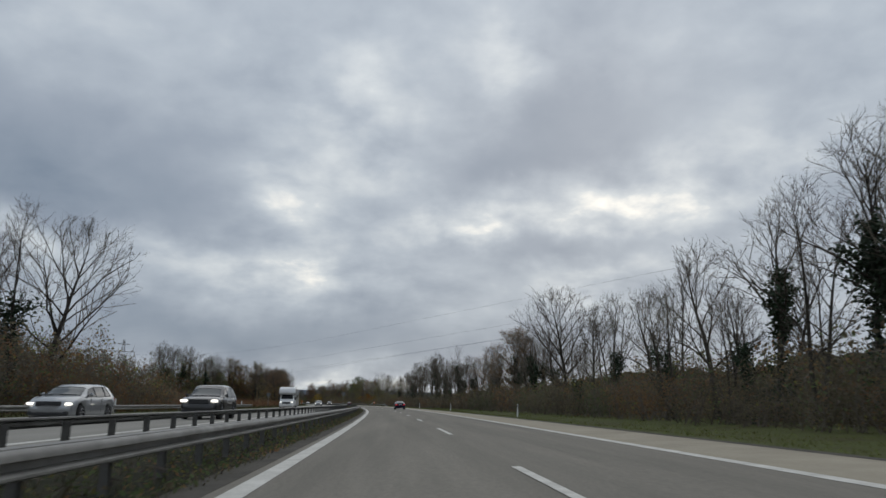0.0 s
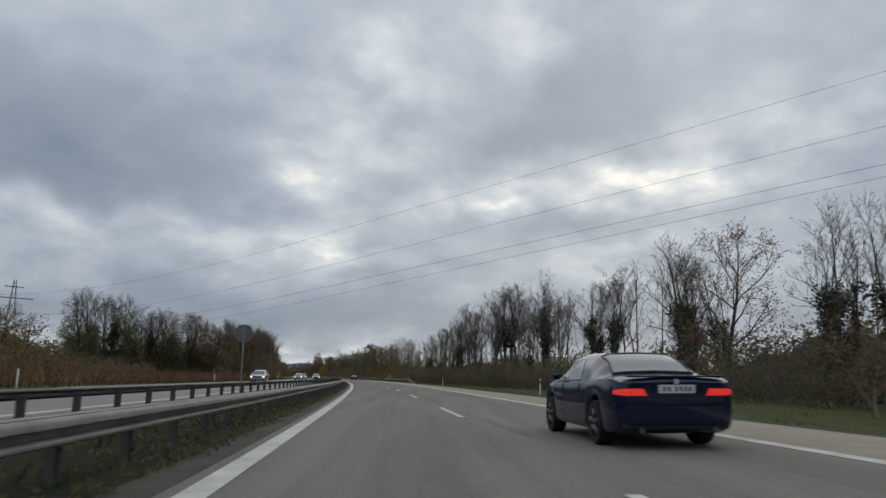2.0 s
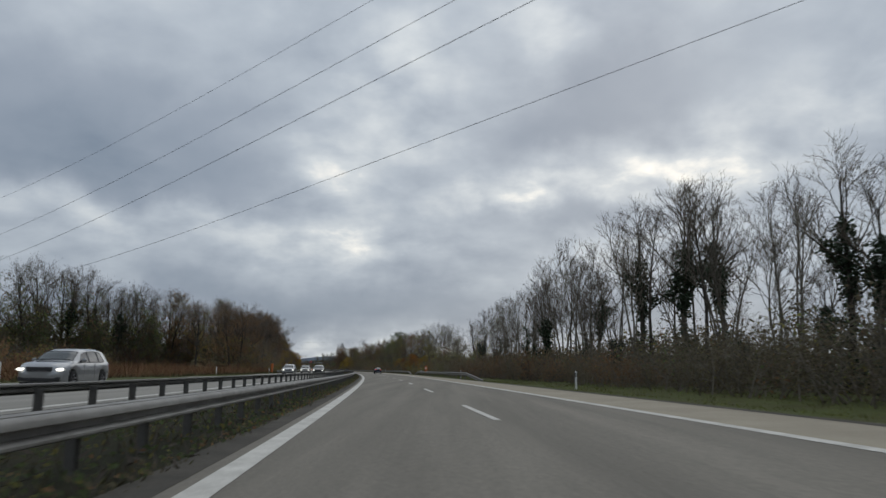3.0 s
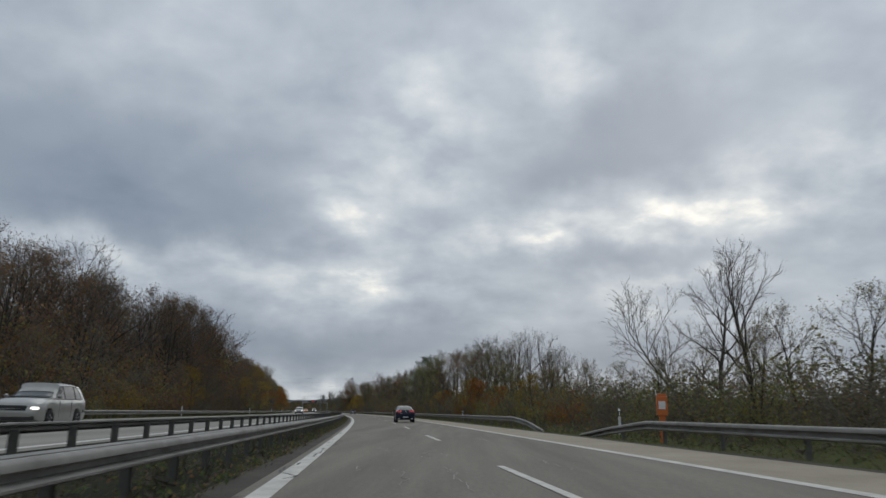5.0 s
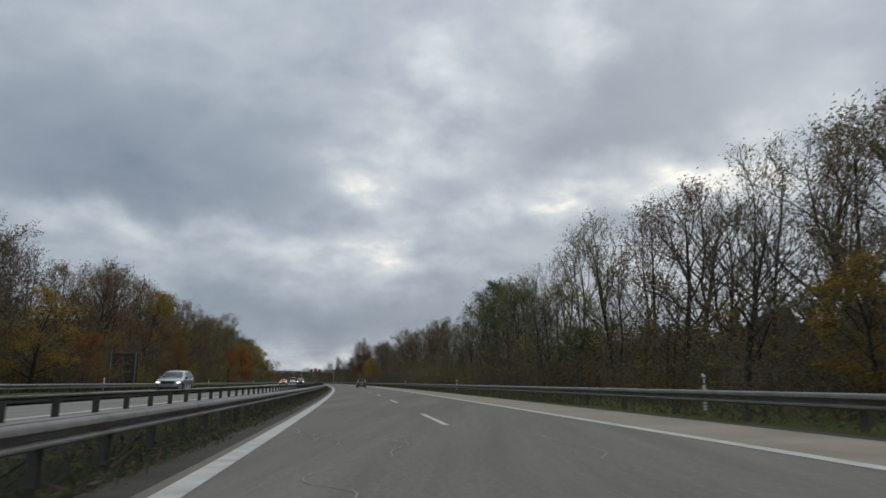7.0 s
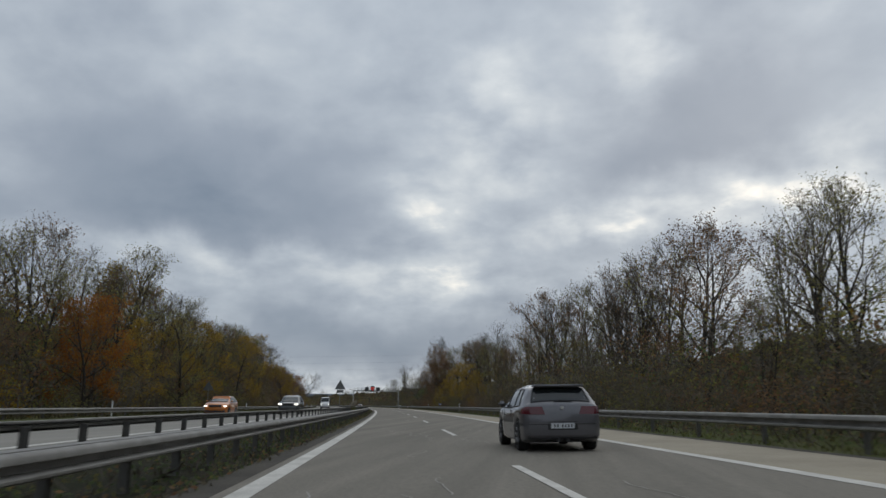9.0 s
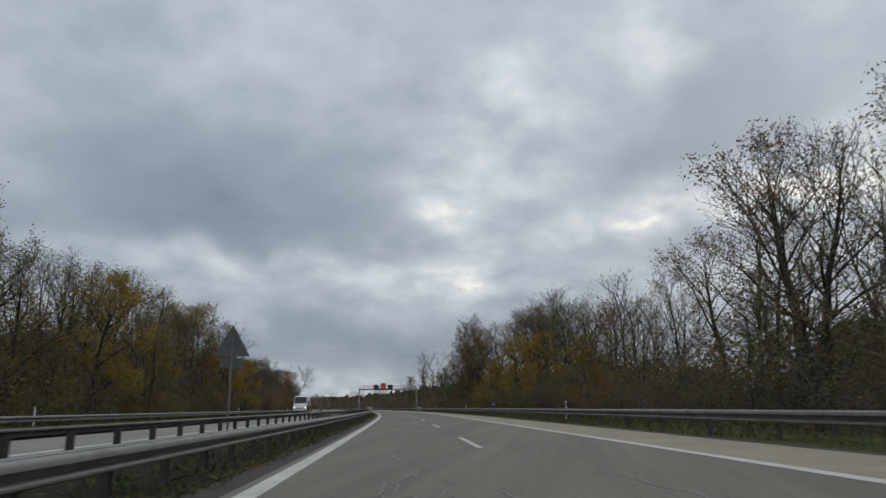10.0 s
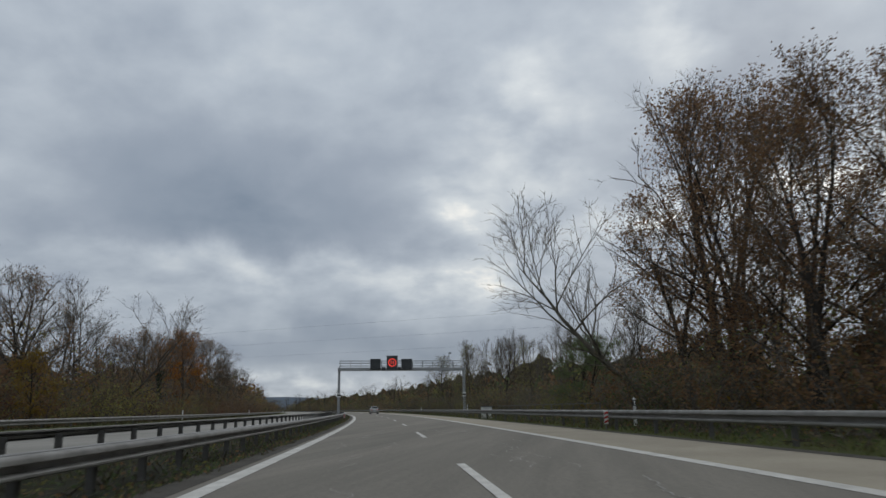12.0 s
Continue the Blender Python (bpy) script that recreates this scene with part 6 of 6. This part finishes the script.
part("boot_gap", box(0.80, 0.012, 0.012, 0, -2.29, 0.69), BLACK, car)
for side in (-1, 1):
    part("boot_gap", box(0.012, 0.012, 0.2, side * 0.40, -2.29, 0.69), BLACK, car)
for side in (-1, 1):
    part("exhaust", rod((side * 0.52, -2.20, 0.27), (side * 0.52, -2.31, 0.27), 0.04, sides=12), RIM, car, "dark metal exhaust tip")
    part("window_trim", box(0.012, 1.5, 0.018, side * 0.853, 0.2, 0.945), CHROME, car, "thin chrome window trim")
car.matrix_basis = along(127.85, 1.96, ground_z(1.96), 0, 0, -math.degrees(math.atan(FALL)))

# blue-black coupe-like SUV
h = 2.45
shape = Shape(4.9, 2.0, 0.27,
              [(-h, 0.92), (-h + 0.06, 1.15), (-h + 0.14, 1.27), (-h + 0.5, 1.345), (-h + 0.9, 1.50), (-h + 1.4, 1.64), (-h + 1.95, 1.71), (-h + 2.5, 1.72), (-h + 2.9, 1.66), (h - 1.75, 1.50), (h - 1.2, 1.19), (h - 0.5, 1.10), (h - 0.12, 0.92), (h, 0.70)],
              [(-h, 0.88), (-h + 0.14, 1.14), (-h + 0.8, 1.15), (0, 1.08), (h - 1.2, 1.08), (h - 0.2, 0.86), (h, 0.62)],
              [(-h, 0.88), (-h + 0.10, 0.95), (-h + 0.5, 1.0), (0, 0.99), (h - 0.6, 0.98), (h - 0.2, 0.90), (h, 0.76)],
              [(-h, 0.80), (-h + 0.2, 0.80), (-h + 0.5, 0.74), (-h + 1.2, 0.68), (-h + 2.2, 0.70), (h - 1.8, 0.72), (h - 1.1, 0.80), (h, 0.62)],
              (-h + 1.02, h - 0.92), 0.38)
car = vehicle("suv_car", "blue-black sloping-roof SUV with red light bars", "car", shape, INK,
              {"side": [(-1.05, -0.42, 0.42, 0.0), (-0.38, 0.32, 0.0, 0.0), (0.36, 1.22, 0.0, 0.58)], "rear": (-2.0, -1.05, 0.92, 0.9), "front": (1.2, 0.62, 0.93, 0.9), "mirror": 0.85, "plate": 0.50, "badge": 1.08},
              tails=[(0.38, 1.03, 1.19, 0.30, TAIL)])
for side in (-1, 1):
    part("light_bar", shape.wrap_lamp(0.40, 1.145, 1.178, 0.26, side, 0.017), TAIL_LIT, car, "glowing red light bar", True)
    part("light_bar", shape.wrap_lamp(0.40, 1.075, 1.095, 0.2, side, 0.017), TAIL_LIT, car, "glowing red light bar", True)
    part("exhaust", lathe_box(0.3, 0.14, 0.10, side * 0.66, -2.42, 0.33), CHROME, car, "chrome exhaust trim", True)
    part("exhaust_mouth", box(0.21, 0.02, 0.045, side * 0.66, -2.495, 0.307), BLACK, car)
for side in (-1, 1):
    part("boot_lip", shape.wrap_lamp(0.0, 1.238, 1.262, 0.08, side, 0.03), INK, car, "", True)
for side in (-1, 1):
    part("crease", shape.wrap_lamp(0.0, 0.86, 0.885, 0.3, side, 0.012), INK, car, "", True)
    part("diffuser_edge", shape.wrap_lamp(0.0, 0.475, 0.495, 0.3, side, 0.012), INK, car, "", True)
part("letter_bar", box(0.26, 0.012, 0.022, -0.42, -2.462, 0.93), CHROME, car, "bar of silver lettering")
part("letter_bar", box(0.15, 0.012, 0.02, 0.5, -2.462, 0.93), CHROME, car, "bar of silver lettering")
car.matrix_basis = along(359.45, 1.26, ground_z(1.26), 0, 0, -math.degrees(math.atan(FALL))) @ Matrix.Scale(0.92, 4)

# grey hatchback
shape = hatch(1.79, 1.47, 4.2, 0.325)
GOLF_GLASS = {"side": [(-1.55, -0.98, 0.30, 0.0), (-0.93, -0.05, 0.05, 0.0), (0.0, 0.98, 0.0, 0.62)], "rear": (-1.96, -1.70, 0.90, 0.84), "front": (1.05, 0.42, 0.93, 0.9), "mirror": 0.62, "plate": 0.50, "badge": 0.94}
car = vehicle("hatchback_car", "grey metallic hatchback with dark red tail lamps", "car", shape, GREY, GOLF_GLASS,
              tails=[(0.42, 0.80, 0.97, 0.24, TAIL_DARK)])
part("roof_spoiler", lathe_box(1.16, 0.26, 0.06, 0, -1.72, 1.395), GREY, car, "", True)
part("rear_wiper", box(0.42, 0.02, 0.025, 0.05, -1.99, 1.06), BLACK, car)
part("plate_recess", box(0.66, 0.012, 0.17, 0, -2.104, 0.475), BLACK, car)
for side in (-1, 1):
    part("exhaust", rod((side * 0.1, -2.0, 0.25), (side * 0.1, -2.11, 0.25), 0.04, sides=12), BLACK, car, "dark exhaust tip")
car.matrix_basis = along(541.2, 1.55, ground_z(1.55), 0, 0, -math.degrees(math.atan(FALL))) @ Matrix.Scale(0.965, 4)
copy_far = vehicle("estate_car", "pale grey compact car driving far ahead", "car", hatch(1.8, 1.56, 4.3), BEIGE, dict(GOLF_GLASS), tails=[(0.5, 0.80, 0.98, 0.18, TAIL)])
copy_far.matrix_basis = along(862, 1.8, ground_z(1.8), 0)

# oncoming cars
LIGHTS = [(0.68, 0.63, 0.26, 0.10)]


def oncoming(name, label, shape, colour, s, off, glass, heads=LIGHTS, category="car"):
    ob = vehicle(name, label, category, shape, colour, glass, heads=heads, tails=[(0.5, 0.80, 0.96, 0.18, TAIL)], group="oncoming traffic")
    ob.matrix_basis = along(s, off, ground_z(off) + 0.002, 180)


G1 = dict(GOLF_GLASS)
G2 = {"side": [(-1.6, -0.95, 0.35, 0.0), (-0.9, 0.0, 0.0, 0.0), (0.05, 1.05, 0.0, 0.62)], "rear": (-2.1, -1.85, 0.9, 0.86), "front": (1.15, 0.5, 0.94, 0.9), "mirror": 0.7, "plate": 0.7, "badge": 1.0}
SUV_LIGHTS = [(0.7, 0.80, 0.34, 0.13)]
oncoming("hatchback_car", "silver-grey hatchback with lit headlamps, oncoming", hatch(1.8, 1.47, 4.3), SILVER, 32.5, -14.6, G1)
oncoming("suv_car", "black SUV with lit headlamps, oncoming", suv(1.86, 1.66, 4.5), BLACKISH, 39.5, -10.9, G2, SUV_LIGHTS)
oncoming("saloon_car", "silver-grey oncoming car with lit headlamps", hatch(1.8, 1.5, 4.4), SILVER, 203, -14.6, G1)
oncoming("hatchback_car", "silver oncoming car with lit headlamps, far off", hatch(1.8, 1.5, 4.3), SILVER, 282, -14.6, G1)
oncoming("saloon_car", "dark oncoming car with lit headlamps, far off", hatch(1.8, 1.5, 4.3), DULL, 291, -10.8, G1)
oncoming("people_carrier", "pale silver people carrier with lit headlamps, oncoming", suv(1.8, 1.62, 4.2, 0.31, 0.2), BEIGE, 316.5, -14.6, G2)
oncoming("saloon_car", "silver oncoming car with lit headlamps beside the barrier", hatch(1.8, 1.55, 4.4), SILVER, 459, -14.6, G1)
oncoming("hatchback_car", "small orange car with dark roof, oncoming", hatch(1.73, 1.42, 3.85), AMBER, 578.5, -14.6, {**G1, "side": [(-1.4, -0.85, 0.2, 0.0), (-0.8, 0.0, 0.05, 0.0), (0.05, 0.85, 0.0, 0.5)], "rear": (-1.8, -1.52, 0.9, 0.84), "front": (0.95, 0.35, 0.93, 0.9)})
oncoming("suv_car", "dark grey SUV with lit headlamps, oncoming", suv(1.86, 1.66, 4.6), DULL, 590, -11.0, G2, SUV_LIGHTS)


def van(s, off):
    root = thing("white_van", "white high-roof panel van with lit headlamps", "van", "oncoming traffic")
    h, w = 2.75, 1.0
    shape = Shape(5.5, 2.0, 0.25, [(-h, 2.3), (-h + 0.08, 2.48), (h - 1.9, 2.50), (h - 1.5, 2.42), (h - 0.75, 1.42), (h - 0.3, 1.22), (h - 0.08, 0.95), (h, 0.75)],
                  [(-h, 1.2), (h - 0.9, 1.22), (h - 0.3, 1.05), (h, 0.62)], [(-h, 0.97), (-h + 0.2, 1.0), (h - 0.8, 1.0), (h - 0.2, 0.93), (h, 0.8)],
                  [(-h, 0.86), (h - 1.6, 0.86), (h - 0.8, 0.82), (h, 0.7)], (-h + 1.0, h - 0.95), 0.34)
    part("body", shape.shell(), SNOW, root, "", True)
    part("windscreen", shape.slope_glass(h - 0.82, h - 1.42, 0.96, 0.95), GLASS, root, "dark windscreen", True)
    for side in (-1, 1):
        part("side_window", shape.side_glass(h - 1.85, h - 0.95, 0.05, 0.25, side, 0.1, 0.6), GLASS, root, "dark cab window", True)
        lamp(root, "headlamp", side * 0.76, h - 0.14, 0.90, 0.22, 0.2, 0.14, HEAD, "lit headlamp", -side * 14)
        part("mirror", lathe_box(0.22, 0.12, 0.36, side * 1.12, h - 1.0, 1.3), BLACK, root, "black door mirror", True)
    part("grille", box(1.0, 0.05, 0.22, 0, h - 0.03, 0.6), BLACK, root, "black radiator grille", bevel=0.02)
    part("bumper", box(1.8, 0.16, 0.22, 0, h - 0.06, 0.3), BLACK, root, "dark grey plastic bumper", bevel=0.04)
    for a in shape.axles:
        for side in (-1, 1):
            wheel_parts(root, side * 0.86, a, 0.34, 0.22, side)
    root.matrix_basis = along(s, off, ground_z(off), 180)


def motorhome(s, off):
    root = thing("motorhome", "white motorhome with overcab sleeping berth, oncoming", "motorhome", "oncoming traffic")
    h = 3.4
    cab = Shape(2.6, 2.05, 0.25, [(-1.3, 2.05), (-0.1, 2.05), (0.55, 1.38), (1.0, 1.18), (1.22, 0.95), (1.3, 0.75)], [(-1.3, 1.2), (0.5, 1.2), (1.0, 1.0), (1.3, 0.62)],
                [(-1.3, 1.0), (0.5, 1.0), (1.1, 0.93), (1.3, 0.8)], [(-1.3, 0.82), (0.5, 0.82), (1.3, 0.7)], (0.35,), 0.34)
    bm = cab.shell()
    bmesh.ops.translate(bm, vec=(0, h - 1.3, 0), verts=list(bm.verts))
    part("cab", bm, SNOW, root, "", True)
    bm = cab.slope_glass(0.52, -0.08, 0.97, 0.96)
    bmesh.ops.translate(bm, vec=(0, h - 1.3, 0), verts=list(bm.verts))
    part("windscreen", bm, GLASS, root, "dark windscreen", True)
    def slab(outline, half, bevel):
        """A body from its side outline (y, z), rounded along the edges."""
        bm = bmesh.new()
        rows = [[bm.verts.new((x, y, z)) for y, z in outline] for x in (-half, half)]
        bm.faces.new(rows[0])
        bm.faces.new(rows[1][::-1])
        n = len(outline)
        for i in range(n):
            bm.faces.new((rows[0][i], rows[0][(i + 1) % n], rows[1][(i + 1) % n], rows[1][i]))
        bmesh.ops.recalc_face_normals(bm, faces=list(bm.faces))
        sides = [e for e in bm.edges if len(e.link_faces) == 2 and e.calc_face_angle() > 1.2 and abs(e.verts[0].co.x - e.verts[1].co.x) < 0.01]
        bmesh.ops.bevel(bm, geom=sides, offset=bevel, segments=3, affect="EDGES")
        return bm

    part("living_cabin", slab([(h - 2.35, 0.5), (h - 2.35, 2.86), (-h + 0.1, 2.80), (-h, 2.7), (-h, 0.55), (-h + 0.1, 0.5)], 1.14, 0.05), SNOW, root, "white caravan body", True)
    part("overcab_berth", slab([(h - 2.30, 2.02), (h - 1.15, 2.02), (h - 0.85, 2.08), (h - 0.68, 2.22), (h - 0.66, 2.38), (h - 0.78, 2.62), (h - 1.0, 2.88), (h - 1.3, 3.04),
                                (h - 1.65, 3.10), (h - 2.1, 3.05), (h - 2.6, 2.88), (h - 2.6, 2.30)], 1.15, 0.10), SNOW, root, "rounded white overcab berth", True)
    part("berth_underside", box(2.1, 0.9, 0.05, 0, h - 1.5, 1.985), DULL, root, "grey underside of the berth", bevel=0.02)
    part("rear_skirt_panel", box(2.2, 4.0, 0.16, 0, h - 4.5, 0.36), SIGN_BACK, root, "grey lower skirt", bevel=0.03)
    for side in (-1, 1):
        for y, z, w in ((h - 2.95, 1.5, 0.55), (h - 3.85, 1.5, 0.62), (h - 6.2, 1.85, 0.42)):
            part("cabin_window", box(0.03, w, 0.55, side * 1.155, y, z), GLASS, root, "dark caravan window", bevel=0.01)
        bm = cab.side_glass(-0.75, 0.35, 0.05, 0.35, side, 0.1, 0.75)
        bmesh.ops.translate(bm, vec=(0, h - 1.3, 0), verts=list(bm.verts))
        part("side_window", bm, GLASS, root, "dark cab window", True)
        lamp(root, "headlamp", side * 0.78, h - 0.13, 0.88, 0.24, 0.2, 0.14, HEAD, "lit headlamp", -side * 14)
        part("mirror", lathe_box(0.22, 0.12, 0.38, side * 1.2, h - 1.0, 1.3), BLACK, root, "black door mirror", True)
        for y in (h - 0.95, h - 4.9):
            wheel_parts(root, side * 0.88, y, 0.34, 0.22, side)
    part("grille", box(1.15, 0.06, 0.3, 0, h - 0.03, 0.68), BLACK, root, "black radiator grille", bevel=0.03)
    root.matrix_basis = along(s, off, ground_z(off), 180) @ Matrix.Scale(0.94, 4)


motorhome(104.5, -14.6)
van(687, -14.6)


# ---- cracks, weeds, grass and reeds ----
def ribbon(name, pts, wide, mat, parent, label=""):
    verts, faces = [], []
    for i, (s, o) in enumerate(pts):
        a, b = pts[max(i - 1, 0)], pts[min(i + 1, len(pts) - 1)]
        ds, do = b[0] - a[0], b[1] - a[1]
        k = math.hypot(ds, do) or 1
        w = wide * (0.6 + 0.8 * noise.noise(Vector((s * 3, o * 3, 2))) ** 2 + 0.3)
        for sign in (-1, 1):
            p = spot(s - sign * do / k * w / 2, o + sign * ds / k * w / 2)
            p.z += 0.0075
            verts.append(p)
    for i in range(len(pts) - 1):
        faces.append((2 * i, 2 * i + 1, 2 * i + 3, 2 * i + 2))
    raw(name, verts, faces, mat, parent, label)


def crack(rng, s, off, long, across, wide, mat, name="sealed_crack"):
    pts, o, q = [], off, s
    side = 0.0
    while q < s + long:
        pts.append((q, o))
        side = 0.55 * side + rng.gauss(0, across)
        o += side
        o += (off - o) * 0.12
        q += rng.uniform(0.10, 0.28)
    if len(pts) > 2:
        ribbon(name, pts, wide, mat, ROAD, "pale mended crack in the asphalt" if mat is SEAL else "dark worn crack in the line")


ROAD = bpy.data.objects["road"]
rng = random.Random(77)
for s0, s1, n in ((296, 420, 60), (528, 600, 34), (652, 735, 62)):
    for i in range(n):
        s = rng.uniform(s0, s1)
        off = rng.choice([-2.4, -1.5, -1.1, 0.9, 2.0]) + rng.uniform(-0.5, 0.5)
        crack(rng, s, off, rng.uniform(1.0, 5.0), 0.06, rng.uniform(0.013, 0.026), SEAL)
for s0, s1 in ((292, 325), (378, 402), (556, 574), (676, 690)):
    s = s0
    while s < s1:
        crack(rng, s, -3.73 + rng.uniform(-0.04, 0.04), rng.uniform(3, 6), 0.07, 0.05, TAR, "line_crack")
        s += rng.uniform(4, 8)
for s in (128, 131.5, 357):
    crack(rng, s, 0.4, 5, 0.05, 0.03, TAR, "line_crack")


def tufts(name, label, category, mat, stretches, seed, blade=(0.12, 0.012)):
    """Grass, weeds or reeds: side strips filled with thin leaning blades, one mesh.
    stretches: from, to, near offset, far offset, count, blade length, blade width."""
    rng = np.random.default_rng(seed)
    vs, n = [], 0
    for s0, s1, o0, o1, count, long, wide in stretches:
        s = rng.uniform(s0, s1, count)
        o = rng.uniform(o0, o1, count)
        th = np.interp(s, SS, THETA)
        z = np.array([ground_z(q) for q in o]) - 0.02
        c = np.stack([np.interp(s, SS, LX) + o * np.cos(th), np.interp(s, SS, LY) + o * np.sin(th), z], 1)
        clump = 0.68 + 0.32 * np.sin(s * 1.3 + 2 * np.sin(o * 2.1) + 1.5 * np.sin(s * 0.37))
        k = long * (0.35 + 0.9 * rng.random(count)) * clump
        lean = rng.normal(size=(count, 2)) * 0.4
        up = np.stack([lean[:, 0], lean[:, 1], np.ones(count)], 1) * k[:, None]
        a = rng.uniform(0, 6.28, count)
        w = np.stack([np.cos(a), np.sin(a), np.zeros(count)], 1) * (wide * (0.6 + 0.8 * rng.random(count)))[:, None]
        tip = c + up + np.stack([lean[:, 0], lean[:, 1], -0.3 * np.ones(count)], 1) * (k * 0.3)[:, None]
        vs.append(np.stack([c - w, c + w, tip], 1).reshape(-1, 3))
    v = np.concatenate(vs) * U
    m = len(v) // 3
    me = bpy.data.meshes.new(name)
    me.from_pydata(v.tolist(), [], [(3 * i, 3 * i + 1, 3 * i + 2) for i in range(m)])
    me.materials.append(mat)
    tagged(new(name, me), label, category, "", "stuff")


tufts("median_weeds", "dark green and brown weeds on the median", "weeds", WEEDS,
      [(0, 860, -7.4, -4.55, 50000, 0.16, 0.018), (0, 860, -7.4, -4.9, 9000, 0.34, 0.022), (0, 780, -4.75, -4.3, 22000, 0.08, 0.022)], 31)
LITTER = leaf("fallen_leaves", (0.15, 0.095, 0.05), (0.09, 0.06, 0.035))
tufts("leaf_litter", "brown fallen leaves and dry stalks on the median", "leaf litter", LITTER,
      [(0, 860, -7.4, -4.45, 52000, 0.06, 0.03)], 32)
tufts("verge_grass", "short green autumn grass of the verge", "grass", BLADES,
      [(10, 330, 6.5, 15, 42000, 0.16, 0.016), (330, 860, 6.5, 12.5, 42000, 0.24, 0.016)], 33)
tufts("reeds", "reddish brown dry reeds of the field", "reeds", REED,
      [(62, 345, -60, -23.0, 60000, 2.0, 0.03)], 34)
tufts("roadside_weeds", "tall pale weed stalks beside the oncoming lanes", "weeds", WEEDS,
      [(10, 900, -23.5, -20.0, 20000, 0.6, 0.03)], 35)

PLUME = material("pale_grass_plume", (0.42, 0.37, 0.29), (0.30, 0.26, 0.20), 0.95, scale=3, fine=20, bump=0, grain=0.2, spec=0.1)


def plume_grass(s, off, high, seed):
    """One tall dry grass with leaning stalks, arching leaves and a feathery head."""
    rng = random.Random(seed)
    root = thing("plume_grass", "tall dry grass with pale feathery plumes on the median", "grass", "plume grasses", at=along(s, off, ground_z(off), rng.uniform(0, 360)))
    for _ in range(rng.choice((2, 3))):
        lean = Vector((rng.gauss(0, 0.10), rng.gauss(0, 0.10), 1)).normalized()
        tall = high * rng.uniform(0.8, 1.05)
        verts, faces = [], []
        pts = [lean * tall * f + Vector((0.10 * f * f, 0, 0)) for f in (0, 0.35, 0.7, 1.0)]
        tube(verts, faces, pts, [0.008, 0.007, 0.005, 0.003], 4)
        raw("stalk", verts, faces, REED, root)
        verts, faces = [], []
        for _ in range(90):
            f = rng.uniform(0.76, 1.0)
            p = lean * tall * f + Vector((0.10 * f * f, 0, 0))
            swell = 0.085 * math.sin(math.pi * min(1, (f - 0.74) / 0.27)) + 0.015
            q = p + Vector((rng.gauss(0, 1) * swell, rng.gauss(0, 1) * swell, rng.uniform(0.02, 0.14)))
            blade(verts, faces, p, q, 0.010, rng)
        raw("plume", verts, faces, PLUME, root, "pale feathery seed head", kind="stuff")
    verts, faces = [], []
    for _ in range(40):
        a, r = rng.uniform(0, 6.28), rng.uniform(0.15, 0.5)
        p = Vector((rng.gauss(0, 0.05), rng.gauss(0, 0.05), -0.02))
        blade(verts, faces, p, Vector((math.cos(a) * r, math.sin(a) * r, high * rng.uniform(0.2, 0.6))), 0.009, rng)
    raw("leaf_tuft", verts, faces, BLADES, root, "green arching leaves", kind="stuff")


for i, (s, off, high) in enumerate(((627.6, -7.1, 1.2), (628.8, -7.2, 1.35), (630.2, -7.1, 1.8), (631.0, -6.9, 1.75), (632.6, -7.2, 1.4), (634.0, -7.1, 1.3), (637.5, -7.1, 1.7), (639.0, -7.2, 1.2))):
    plume_grass(s, off, high, 60 + i)
